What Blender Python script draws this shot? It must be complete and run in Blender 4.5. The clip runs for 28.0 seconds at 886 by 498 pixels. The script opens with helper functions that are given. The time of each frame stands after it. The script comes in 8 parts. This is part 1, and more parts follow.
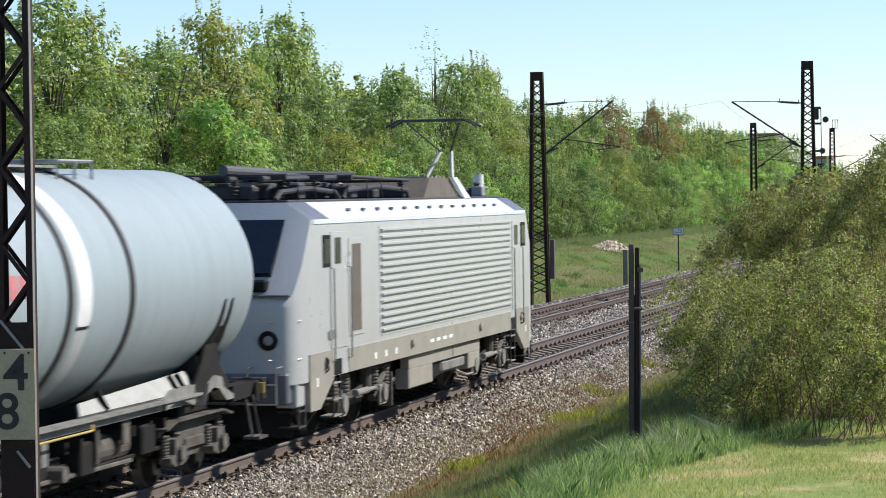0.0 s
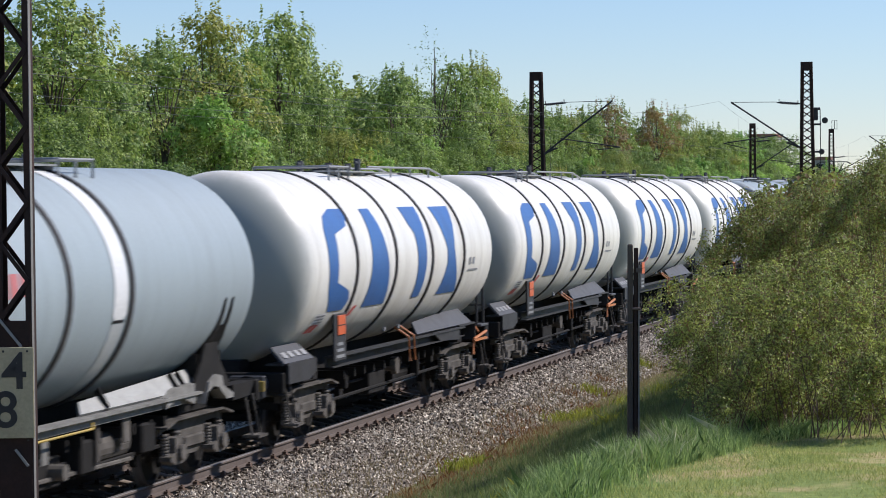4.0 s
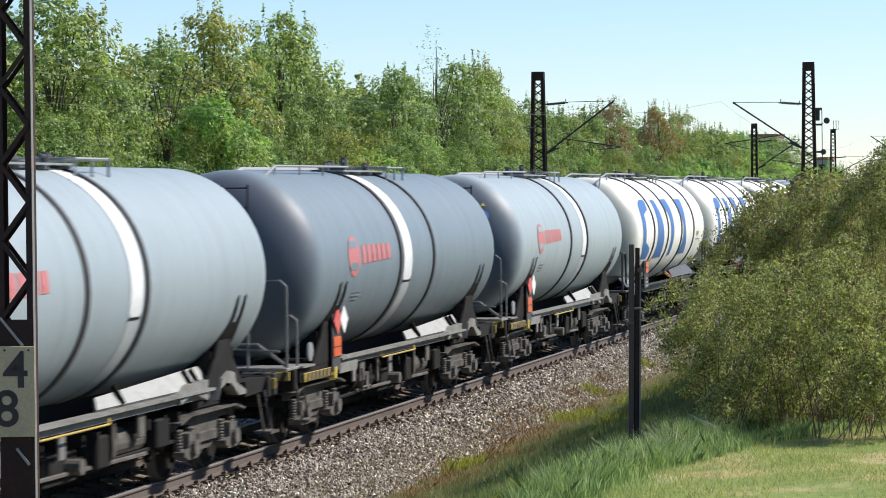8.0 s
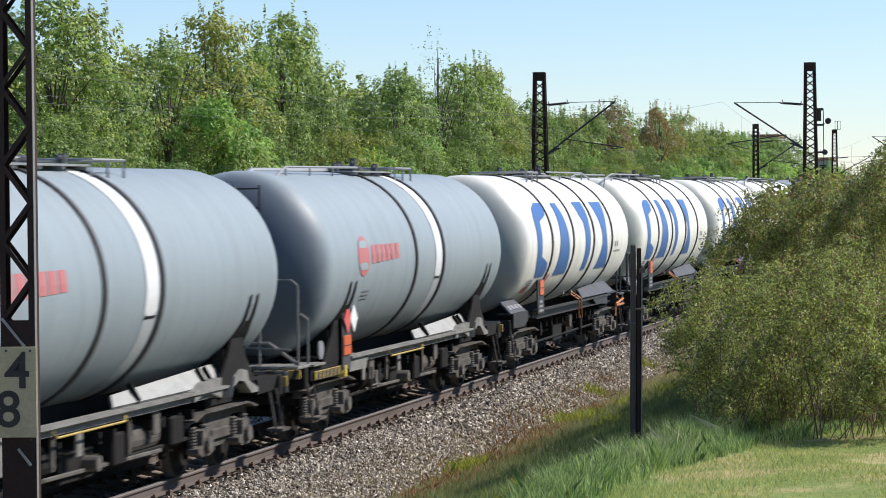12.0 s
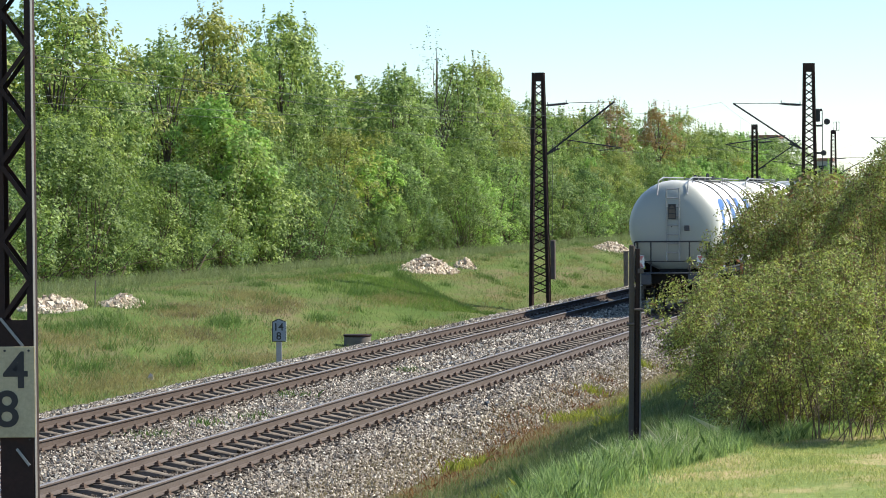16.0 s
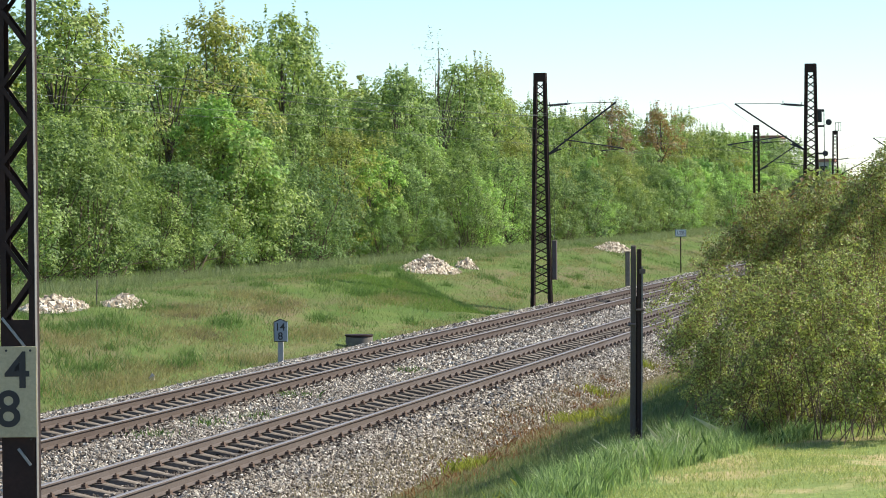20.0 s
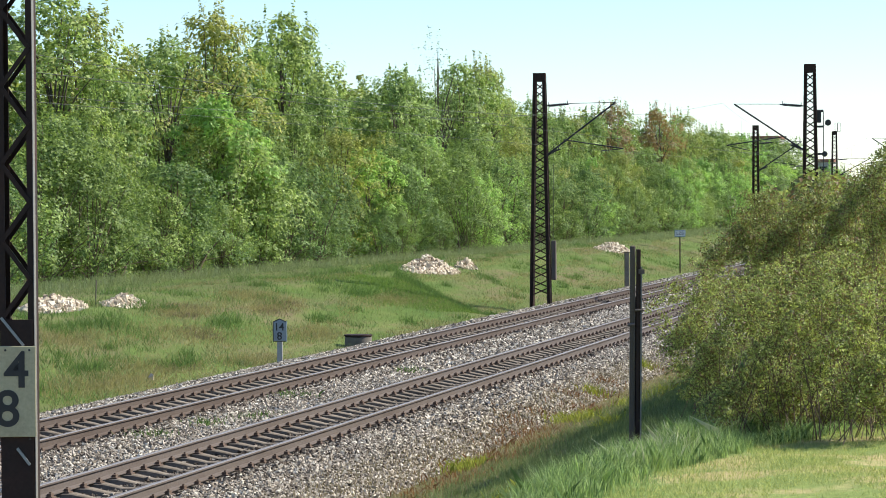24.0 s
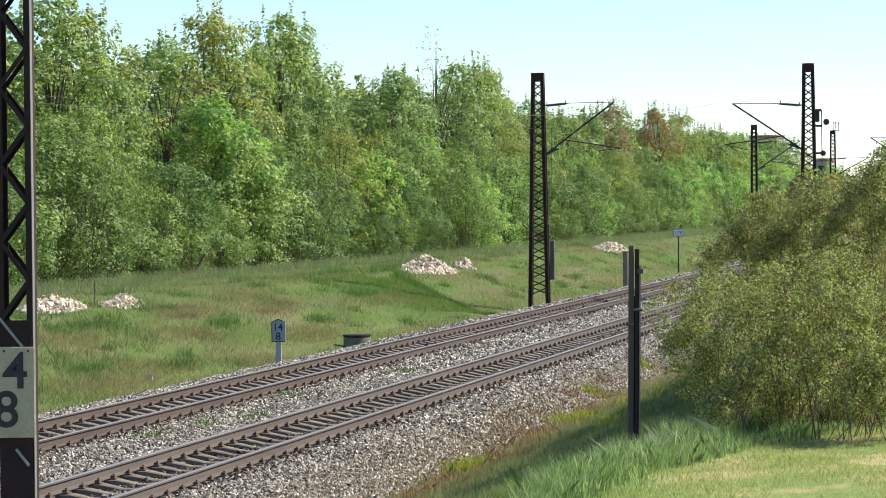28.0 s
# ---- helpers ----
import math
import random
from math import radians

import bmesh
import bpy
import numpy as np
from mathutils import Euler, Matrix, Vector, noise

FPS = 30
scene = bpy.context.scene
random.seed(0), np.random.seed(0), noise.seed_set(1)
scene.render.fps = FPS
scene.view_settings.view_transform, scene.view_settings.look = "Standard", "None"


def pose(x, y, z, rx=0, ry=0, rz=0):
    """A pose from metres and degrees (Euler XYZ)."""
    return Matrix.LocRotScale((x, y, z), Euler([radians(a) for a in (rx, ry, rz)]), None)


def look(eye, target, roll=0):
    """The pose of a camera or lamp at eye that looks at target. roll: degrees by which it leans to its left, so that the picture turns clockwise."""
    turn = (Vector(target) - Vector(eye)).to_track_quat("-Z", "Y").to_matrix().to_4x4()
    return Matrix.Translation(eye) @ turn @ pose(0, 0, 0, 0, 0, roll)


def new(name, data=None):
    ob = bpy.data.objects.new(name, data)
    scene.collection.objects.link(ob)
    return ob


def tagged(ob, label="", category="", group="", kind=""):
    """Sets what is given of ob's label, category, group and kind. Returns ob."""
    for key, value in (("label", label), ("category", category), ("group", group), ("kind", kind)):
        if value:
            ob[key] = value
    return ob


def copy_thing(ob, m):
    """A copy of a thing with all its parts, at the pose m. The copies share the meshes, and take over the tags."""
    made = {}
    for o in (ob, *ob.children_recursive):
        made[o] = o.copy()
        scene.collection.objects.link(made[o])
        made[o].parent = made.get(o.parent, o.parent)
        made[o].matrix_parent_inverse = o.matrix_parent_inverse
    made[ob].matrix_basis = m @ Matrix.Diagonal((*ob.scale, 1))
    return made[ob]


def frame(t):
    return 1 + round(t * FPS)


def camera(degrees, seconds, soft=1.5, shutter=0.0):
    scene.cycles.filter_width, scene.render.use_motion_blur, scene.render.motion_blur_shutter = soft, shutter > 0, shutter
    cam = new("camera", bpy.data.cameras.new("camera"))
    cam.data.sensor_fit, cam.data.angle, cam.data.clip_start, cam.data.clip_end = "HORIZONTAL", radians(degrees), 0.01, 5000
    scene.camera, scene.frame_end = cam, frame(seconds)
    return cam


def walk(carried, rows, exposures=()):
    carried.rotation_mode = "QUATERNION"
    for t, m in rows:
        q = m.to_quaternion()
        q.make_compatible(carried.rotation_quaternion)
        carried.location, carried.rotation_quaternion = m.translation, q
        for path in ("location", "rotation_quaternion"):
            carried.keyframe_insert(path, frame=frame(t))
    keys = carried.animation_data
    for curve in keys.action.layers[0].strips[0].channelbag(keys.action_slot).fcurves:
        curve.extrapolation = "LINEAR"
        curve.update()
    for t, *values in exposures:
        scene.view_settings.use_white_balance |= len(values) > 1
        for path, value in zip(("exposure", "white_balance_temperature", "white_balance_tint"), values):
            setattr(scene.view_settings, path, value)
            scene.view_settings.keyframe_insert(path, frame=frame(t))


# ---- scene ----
# ---- the camera: a long lens on a grassy bank beside the line, held almost still ----
EYE = Vector((12.8845, 0.0, 3.887))
FOV = 18.92
cam = camera(FOV, 28.0, soft=0.9, shutter=0.2)


def aim(yaw, pitch, roll):
    """Yaw to the left of the line's direction, pitch below the horizon, roll, in degrees."""
    a, b = radians(yaw), radians(pitch)
    way = Vector((-math.sin(a) * math.cos(b), math.cos(a) * math.cos(b), -math.sin(b)))
    return look(EYE, EYE + way * 50, roll)


# seconds; yaw, pitch, roll about the mean aim in hundredths of a degree
SWAY = [
    (0, -3.04, 1.15, -37.35),
    (0.5, -3.96, 1.29, -32.19),
    (1, -4.59, 1.44, -29.67),
    (1.5, -3.64, 1.59, -29.81),
    (2, -3.15, 1.46, -30.19),
    (2.5, -3.53, 1.88, -24.80),
    (3, -4.55, 1.89, -21.75),
    (3.5, -4.95, 1.85, -21.50),
    (5.5, -5.33, 2.13, -12.32),
    (6, -4.10, 2.31, -12.32),
    (6.5, -2.50, 2.52, -11.36),
    (7, -1.83, 3.17, -7.67),
    (7.5, -2.12, 3.15, -8.14),
    (8, -2.18, 2.68, -10.55),
    (8.5, -1.48, 3.14, -7.37),
    (9, -0.23, 3.02, -5.76),
    (9.5, 0.34, 2.49, -6.61),
    (10, -0.09, 2.04, -11.58),
    (10.5, -0.40, 1.92, -11.81),
    (11, 0.49, 2.42, -8.00),
    (11.5, 1.26, 1.87, -11.71),
    (12, 0.99, 1.66, -12.65),
    (12.5, 0.16, 1.57, -11.19),
    (14.5, -0.91, 1.13, -9.10),
    (15, -1.93, 1.03, -7.84),
    (15.5, -2.26, 1.00, -7.63),
    (16, -1.72, 1.01, -6.36),
    (16.5, -1.25, 0.85, -5.59),
    (17, -1.11, 0.85, -5.72),
    (17.5, -0.90, 0.99, -6.67),
    (18, -0.65, 1.11, -6.00),
    (18.5, 0.38, 1.37, -3.32),
    (19, 1.64, 1.15, -5.15),
    (19.5, 2.09, 1.08, -2.62),
    (20, 1.81, 0.52, -2.07),
    (20.5, 1.21, 0.29, -1.48),
    (21, 1.88, 0.54, 1.17),
    (21.5, 2.87, 0.50, -0.53),
    (23.5, 0.13, 0.48, 4.68),
    (24, 0.15, 0.40, 3.95),
    (24.5, 0.20, 0.09, 0.99),
    (25, -0.23, 0.00, 0.11),
    (25.5, -1.36, 0.01, 0.28),
    (26, -1.62, 0.05, 0.07),
    (26.5, -1.57, 0.20, -1.37),
    (27, -1.61, 0.33, -4.46),
    (27.5, -2.16, 0.35, -9.19),
    (28, -2.97, 0.49, -7.05),
]
EXPOSURES = [(t, 0.13 + e, 5800 + 520 * e, 19 - 13.3 * e) for t, e in ((0, 0.5), (1, 0.45), (2, 0.22), (3, 0.1), (3.5, 0.1), (5.5, 0.1), (6.3, 0.15), (7, 0.2), (8, 0.45), (9, 0.2), (10, 0.12), (11, 0.1), (12, 0.35), (12.5, 0.4), (14.5, 0.55), (16, 0.7), (17.5, 0.75), (28, 0.75))]
walk(cam, [(t, aim(13.351 + 0.01 * a, 1.169 + 0.01 * b, -0.423 + 0.01 * c)) for t, a, b, c in SWAY], EXPOSURES)

# ---- daylight ----
TO_SUN = Vector((0.95, 0.45, 1.0)).normalized()
SUN_EL, SUN_AZ = math.asin(TO_SUN.z), math.atan2(TO_SUN.x, TO_SUN.y)
world = bpy.data.worlds.new("daylight")
scene.world = world
world.use_nodes = True
wn, wl = world.node_tree.nodes, world.node_tree.links
sky = wn.new("ShaderNodeTexSky")
sky.sky_type = "NISHITA"
sky.sun_disc = False
sky.sun_elevation, sky.sun_rotation = SUN_EL, SUN_AZ
sky.air_density, sky.dust_density, sky.ozone_density = 1.0, 0.0, 5.0
wl.new(sky.outputs[0], wn["Background"].inputs[0])
wn["Background"].inputs[1].default_value = 0.10
sun = new("sun", bpy.data.lights.new("sun", "SUN"))
sun.data.energy, sun.data.angle, sun.data.color = 4.6, radians(0.5), (1.0, 0.915, 0.775)
sun.matrix_basis = look(TO_SUN * 100, (0, 0, 0))

# ---- materials ----
def shader(name):
    m = bpy.data.materials.new(name)
    m.use_nodes = True
    return m, m.node_tree.nodes, m.node_tree.links, m.node_tree.nodes["Principled BSDF"]


def tex(n, l, scale, detail=4, rough=0.6, stretch=(1, 1, 1), space="Object", kind="ShaderNodeTexNoise"):
    co, mp, no = n.new("ShaderNodeTexCoord"), n.new("ShaderNodeMapping"), n.new(kind)
    mp.inputs["Scale"].default_value = stretch
    l.new(co.outputs[space], mp.inputs[0])
    l.new(mp.outputs[0], no.inputs["Vector"])
    no.inputs["Scale"].default_value = scale
    if kind == "ShaderNodeTexNoise":
        no.inputs["Detail"].default_value, no.inputs["Roughness"].default_value = detail, rough
    return no


def ramp(n, l, fac, stops):
    r = n.new("ShaderNodeValToRGB")
    while len(r.color_ramp.elements) < len(stops):
        r.color_ramp.elements.new(0.5)
    for e, (p, c) in zip(r.color_ramp.elements, stops):
        e.position, e.color = p, (*c, 1)
    l.new(fac, r.inputs[0])
    return r.outputs[0]


def mix(n, l, fac, a, b, mode="MIX"):
    x = n.new("ShaderNodeMix")
    x.data_type, x.blend_type = "RGBA", mode
    for sock, v in ((x.inputs[0], fac), (x.inputs[6], a), (x.inputs[7], b)):
        if isinstance(v, (int, float)):
            sock.default_value = v
        elif isinstance(v, tuple):
            sock.default_value = (*v, 1)
        else:
            l.new(v, sock)
    return x.outputs[2]


def surface(name, base, dirt=None, rough=0.5, metal=0.0, grain=30.0, stain=1.5, amount=0.5, bump=0.1, stretch=(1, 1, 1), relief=0.01, coat=0.0, vary=0.0, spec=0.5):
    """Paint, metal, stone: fine grain, broad stains of a second colour, slight relief."""
    m, n, l, b = shader(name)
    dirt = dirt or tuple(c * 0.6 for c in base)
    fine, broad = tex(n, l, grain), tex(n, l, stain, 6, 0.65, stretch)
    f1 = ramp(n, l, broad.outputs[0], [(0.45, (0, 0, 0)), (0.75, (amount,) * 3)])
    col = mix(n, l, f1, base, dirt)
    f2 = ramp(n, l, fine.outputs[0], [(0.3, (0.86,) * 3), (0.7, (1.08,) * 3)])
    col = mix(n, l, 1.0, col, f2, "MULTIPLY")
    if vary:
        o = n.new("ShaderNodeObjectInfo")
        f3 = ramp(n, l, o.outputs["Random"], [(0, (1 - vary,) * 3), (1, (1 + vary,) * 3)])
        col = mix(n, l, 1.0, col, f3, "MULTIPLY")
    l.new(col, b.inputs["Base Color"])
    b.inputs["Metallic"].default_value = metal
    b.inputs["Coat Weight"].default_value = coat
    b.inputs["Specular IOR Level"].default_value = spec
    r = n.new("ShaderNodeMapRange")
    l.new(broad.outputs[0], r.inputs[0])
    r.inputs[3].default_value, r.inputs[4].default_value = max(rough - 0.1, 0.03), min(rough + 0.12, 1)
    l.new(r.outputs[0], b.inputs["Roughness"])
    if bump:
        bp = n.new("ShaderNodeBump")
        bp.inputs["Strength"].default_value, bp.inputs["Distance"].default_value = bump, relief
        l.new(fine.outputs[0], bp.inputs["Height"])
        l.new(bp.outputs[0], b.inputs["Normal"])
    return m


def leaves(name, dark, light, sheen=0.35, glow=0.45, vary=0.13, brown=None, gloss=0.5):
    """Leaves and blades: every island its own green, some light through them; a few may be brown."""
    m, n, l, b = shader(name)
    g, o = n.new("ShaderNodeNewGeometry"), n.new("ShaderNodeObjectInfo")
    stops = [(0, dark), (0.6, tuple((p + q) / 2 for p, q in zip(dark, light))), (1, light)]
    if brown:
        stops = [(0, brown), (0.17, brown), (0.21, dark)] + stops[1:]
    col = ramp(n, l, g.outputs["Random Per Island"], stops)
    ob = ramp(n, l, o.outputs["Random"], [(0, (1 - vary, 1 - vary * 0.7, 1 - vary)), (0.5, (1, 1, 1)), (1, (1 + vary * 1.2, 1 + vary * 0.6, 1 - vary * 0.3))])
    col = mix(n, l, 1.0, col, ob, "MULTIPLY")
    l.new(col, b.inputs["Base Color"])
    b.inputs["Roughness"].default_value = gloss
    b.inputs["Specular IOR Level"].default_value = sheen
    tr, mx = n.new("ShaderNodeBsdfTranslucent"), n.new("ShaderNodeMixShader")
    l.new(mix(n, l, 1.0, col, (1.12, 1.18, 0.86), "MULTIPLY"), tr.inputs[0])
    mx.inputs[0].default_value = glow
    l.new(b.outputs[0], mx.inputs[1])
    l.new(tr.outputs[0], mx.inputs[2])
    l.new(mx.outputs[0], n["Material Output"].inputs[0])
    return m


def shaded_dusty_ends(m, dust, ends, reach=0.5):
    """Paint shade and brake dust over the paint m towards both ends of a tank, thinning out with an uneven edge."""
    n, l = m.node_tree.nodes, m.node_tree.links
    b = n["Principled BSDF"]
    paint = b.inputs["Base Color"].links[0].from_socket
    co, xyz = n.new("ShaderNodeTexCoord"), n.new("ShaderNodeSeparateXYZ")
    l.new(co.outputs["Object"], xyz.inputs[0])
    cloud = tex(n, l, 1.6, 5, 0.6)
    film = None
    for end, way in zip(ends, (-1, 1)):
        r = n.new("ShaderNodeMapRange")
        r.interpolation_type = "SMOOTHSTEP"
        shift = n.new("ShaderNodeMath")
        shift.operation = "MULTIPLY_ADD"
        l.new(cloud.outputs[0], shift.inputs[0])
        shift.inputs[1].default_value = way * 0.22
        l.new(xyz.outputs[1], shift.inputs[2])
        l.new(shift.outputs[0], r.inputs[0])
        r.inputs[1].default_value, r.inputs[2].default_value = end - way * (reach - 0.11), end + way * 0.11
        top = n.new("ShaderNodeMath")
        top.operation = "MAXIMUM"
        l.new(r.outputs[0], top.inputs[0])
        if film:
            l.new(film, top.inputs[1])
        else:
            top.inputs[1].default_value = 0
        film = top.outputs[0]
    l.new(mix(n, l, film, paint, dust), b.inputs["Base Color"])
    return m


def white_tank_paint(ends):
    return shaded_dusty_ends(surface("white_tank_paint", (0.75, 0.735, 0.665), (0.44, 0.405, 0.33), 0.42, grain=60, stain=0.9, amount=0.65, bump=0.03, stretch=(1, 2.5, 0.35)), (0.35, 0.36, 0.315), ends, 0.4)


# The darker tank ends hold shade painted into the colour, along with dust.
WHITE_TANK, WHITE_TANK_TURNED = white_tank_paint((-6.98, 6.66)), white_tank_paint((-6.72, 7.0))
SLATE_TANK = shaded_dusty_ends(surface("slate_tank_paint", (0.165, 0.205, 0.225), (0.12, 0.14, 0.15), 0.52, grain=60, stain=0.8, amount=0.4, bump=0.03, stretch=(1, 2.5, 0.35)), (0.07, 0.082, 0.10), (-6.98, 6.78), 0.42)
GREY_TANK = shaded_dusty_ends(surface("grey_tank_paint", (0.28, 0.325, 0.335), (0.19, 0.21, 0.21), 0.52, grain=60, stain=0.8, amount=0.4, bump=0.03, stretch=(1, 2.5, 0.35), vary=0.1), (0.085, 0.105, 0.125), (-6.98, 6.78), 0.42)
RIB = surface("tank_band_steel", (0.04, 0.037, 0.035), (0.075, 0.06, 0.05), 0.65, grain=25, bump=0.1)
PALE_BAND = surface("pale_spill_band", (0.70, 0.70, 0.68), (0.45, 0.44, 0.4), 0.5, grain=25, amount=0.5)
FADED_BAND = surface("faded_band_paint", (0.43, 0.45, 0.44), (0.27, 0.28, 0.27), 0.55, grain=25, amount=0.6)
SHIELD_PALE = surface("sunbleached_shield_paint", (0.34, 0.34, 0.315), (0.18, 0.17, 0.15), 0.6, 0.0, grain=18, stain=2.5, amount=0.6, bump=0.2)
BLUE = surface("blue_lettering_paint", (0.04, 0.125, 0.34), (0.06, 0.11, 0.24), 0.45, grain=40, bump=0.02)
RED = surface("red_marking_paint", (0.58, 0.10, 0.085), (0.48, 0.16, 0.14), 0.5, grain=40, bump=0.02)
ORANGE = surface("orange_plate_paint", (0.56, 0.11, 0.035), (0.45, 0.11, 0.04), 0.45, grain=40, bump=0.02, amount=0.3)
MARK_RED = surface("faded_red_marking_paint", (0.47, 0.15, 0.14), (0.38, 0.2, 0.19), 0.5, grain=40, bump=0.02)
ORANGE_LEVER = surface("weathered_orange_paint", (0.44, 0.165, 0.055), (0.25, 0.11, 0.05), 0.6, grain=30)
YELLOW = surface("yellow_paint", (0.42, 0.30, 0.06), (0.12, 0.09, 0.045), 0.55, grain=30)
GUARD = surface("bright_yellow_paint", (0.62, 0.48, 0.07), (0.35, 0.26, 0.06), 0.5, grain=30)
BOARD = surface("weathered_cream_enamel", (0.50, 0.42, 0.25), (0.32, 0.25, 0.15), 0.6, grain=30, stain=4, amount=0.5)
SIGN_WHITE = surface("white_sign_paint", (0.75, 0.75, 0.72), (0.5, 0.48, 0.43), 0.5, grain=30)
INK = surface("black_ink", (0.03, 0.027, 0.025), (0.06, 0.05, 0.04), 0.6, grain=40)
UNDER = surface("grimy_underframe_steel", (0.017, 0.0162, 0.0152), (0.031, 0.0285, 0.025), 0.8, 0.0, grain=18, stain=3, amount=0.8, bump=0.35, spec=0.15)
DUST = surface("dusty_bogie_steel", (0.105, 0.096, 0.084), (0.025, 0.022, 0.018), 0.8, 0.0, grain=18, stain=3, amount=0.8, bump=0.35, spec=0.2)
SPRING = surface("dusty_spring_steel", (0.125, 0.115, 0.10), (0.03, 0.027, 0.023), 0.75, 0.0, grain=18, stain=4, amount=0.8, bump=0.3, spec=0.25)
FRAME_PALE = surface("pale_dusty_frame_paint", (0.21, 0.205, 0.185), (0.06, 0.056, 0.048), 0.7, 0.0, grain=18, stain=2.5, amount=0.7, bump=0.25)
PIPE_PALE = surface("pale_grey_pipe_paint", (0.23, 0.24, 0.245), (0.15, 0.145, 0.135), 0.6, 0.0, grain=18, stain=2.5, amount=0.6, bump=0.2)
FRAME_MID = surface("mid_grey_frame_paint", (0.06, 0.062, 0.066), (0.04, 0.038, 0.036), 0.6, 0.0, grain=18, stain=2.5, amount=0.6, bump=0.2)
FRAME_GREY = surface("grey_frame_paint", (0.03, 0.03, 0.031), (0.015, 0.013, 0.012), 0.65, 0.0, grain=18, stain=2.5, amount=0.7, bump=0.25)
GALV = surface("galvanised_steel", (0.33, 0.33, 0.32), (0.2, 0.195, 0.18), 0.5, 0.5, grain=30)
BRIGHT = surface("bright_worn_steel", (0.55, 0.54, 0.52), (0.3, 0.25, 0.2), 0.32, 0.8, grain=40, amount=0.4)
TREAD = surface("worn_wheel_tread", (0.17, 0.16, 0.15), (0.09, 0.08, 0.07), 0.5, 0.2, grain=40, amount=0.4, bump=0.0, spec=0.3)
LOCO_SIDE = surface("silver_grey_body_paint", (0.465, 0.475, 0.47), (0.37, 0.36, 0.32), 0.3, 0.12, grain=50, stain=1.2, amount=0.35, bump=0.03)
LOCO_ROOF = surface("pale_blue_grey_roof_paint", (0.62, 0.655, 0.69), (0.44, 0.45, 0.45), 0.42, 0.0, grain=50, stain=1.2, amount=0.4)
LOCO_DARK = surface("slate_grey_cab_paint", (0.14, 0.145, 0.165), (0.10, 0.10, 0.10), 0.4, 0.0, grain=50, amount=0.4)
LOCO_SILL = surface("dusty_taupe_sill_paint", (0.285, 0.27, 0.225), (0.17, 0.15, 0.12), 0.6, 0.0, grain=40, amount=0.5)
HATCH = surface("brown_hatch_grille", (0.12, 0.10, 0.075), (0.07, 0.055, 0.042), 0.7, grain=20, stain=4, amount=0.6)
RUBBER = surface("black_rubber", (0.014, 0.014, 0.014), (0.024, 0.022, 0.02), 0.7, grain=40, spec=0.12)
GLASS_DARK = surface("dark_cab_glass", (0.012, 0.018, 0.032), (0.016, 0.022, 0.036), 0.14, grain=10, bump=0.0, spec=0.4)
COPPER = surface("roof_equipment_steel", (0.032, 0.032, 0.034), (0.06, 0.055, 0.05), 0.7, 0.1, grain=30)
CERAMIC = surface("white_insulator", (0.7, 0.7, 0.68), (0.5, 0.48, 0.44), 0.35, grain=30)
RAIL_SIDE = surface("rusty_rail_steel", (0.128, 0.106, 0.093), (0.085, 0.064, 0.053), 0.8, 0.0, grain=30, stain=2, amount=0.6, bump=0.2, stretch=(1, 0.3, 1), spec=0.1)
RAIL_RUST = surface("rust_brown_rail_steel", (0.10, 0.077, 0.063), (0.066, 0.046, 0.036), 0.85, 0.0, grain=30, stain=2, amount=0.6, bump=0.2, stretch=(1, 0.3, 1), spec=0.2)
RAIL_TOP = surface("polished_rail_head", (0.21, 0.195, 0.185), (0.14, 0.115, 0.10), 0.5, 0.15, grain=60, stain=3, amount=0.5, bump=0.05, spec=0.3)
SLEEPER = surface("dusty_concrete_sleeper", (0.20, 0.168, 0.132), (0.095, 0.073, 0.056), 0.85, grain=45, stain=5, amount=0.7, bump=0.4, relief=0.008, vary=0.18, spec=0.1)
CLIP = surface("rusty_fastening", (0.135, 0.092, 0.066), (0.075, 0.048, 0.034), 0.8, 0.2, grain=50)
MAST = surface("dark_mast_paint", (0.034, 0.022, 0.018), (0.075, 0.036, 0.026), 0.75, 0.0, grain=25, stain=2, amount=0.6, bump=0.2, spec=0.2)
# Sunlight put into the colour: a lit copy of the mast paint.
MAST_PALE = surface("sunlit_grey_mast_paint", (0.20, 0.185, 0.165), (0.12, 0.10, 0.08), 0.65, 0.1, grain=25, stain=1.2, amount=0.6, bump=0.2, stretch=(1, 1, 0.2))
WOOD_TAR = surface("tarred_timber", (0.075, 0.055, 0.04), (0.14, 0.118, 0.095), 0.8, grain=40, stain=3, amount=0.6, bump=0.5, stretch=(3, 3, 0.25))
CONCRETE = surface("weathered_concrete", (0.42, 0.40, 0.36), (0.24, 0.22, 0.18), 0.85, grain=35, stain=2, amount=0.6, bump=0.3)
WIRE = surface("copper_wire_patina", (0.07, 0.075, 0.06), (0.05, 0.05, 0.045), 0.75, 0.0, grain=30)
BRICK = surface("red_brick_masonry", (0.27, 0.13, 0.09), (0.18, 0.10, 0.08), 0.85, grain=4, stain=0.3, amount=0.5)
BARK = surface("grey_brown_bark", (0.11, 0.085, 0.06), (0.06, 0.045, 0.03), 0.9, grain=14, stain=2, amount=0.7, bump=0.6, stretch=(3, 3, 0.4), relief=0.03)
TWIG = surface("brown_twigs", (0.12, 0.085, 0.055), (0.07, 0.05, 0.035), 0.9, grain=20)
LEAF_MID = leaves("mid_green_leaves", (0.10, 0.16, 0.038), (0.42, 0.53, 0.17), 0.4, 0.45, gloss=0.55)
LEAF_BRIGHT = leaves("fresh_green_leaves", (0.17, 0.29, 0.06), (0.48, 0.66, 0.20), 0.4, 0.54, gloss=0.55)
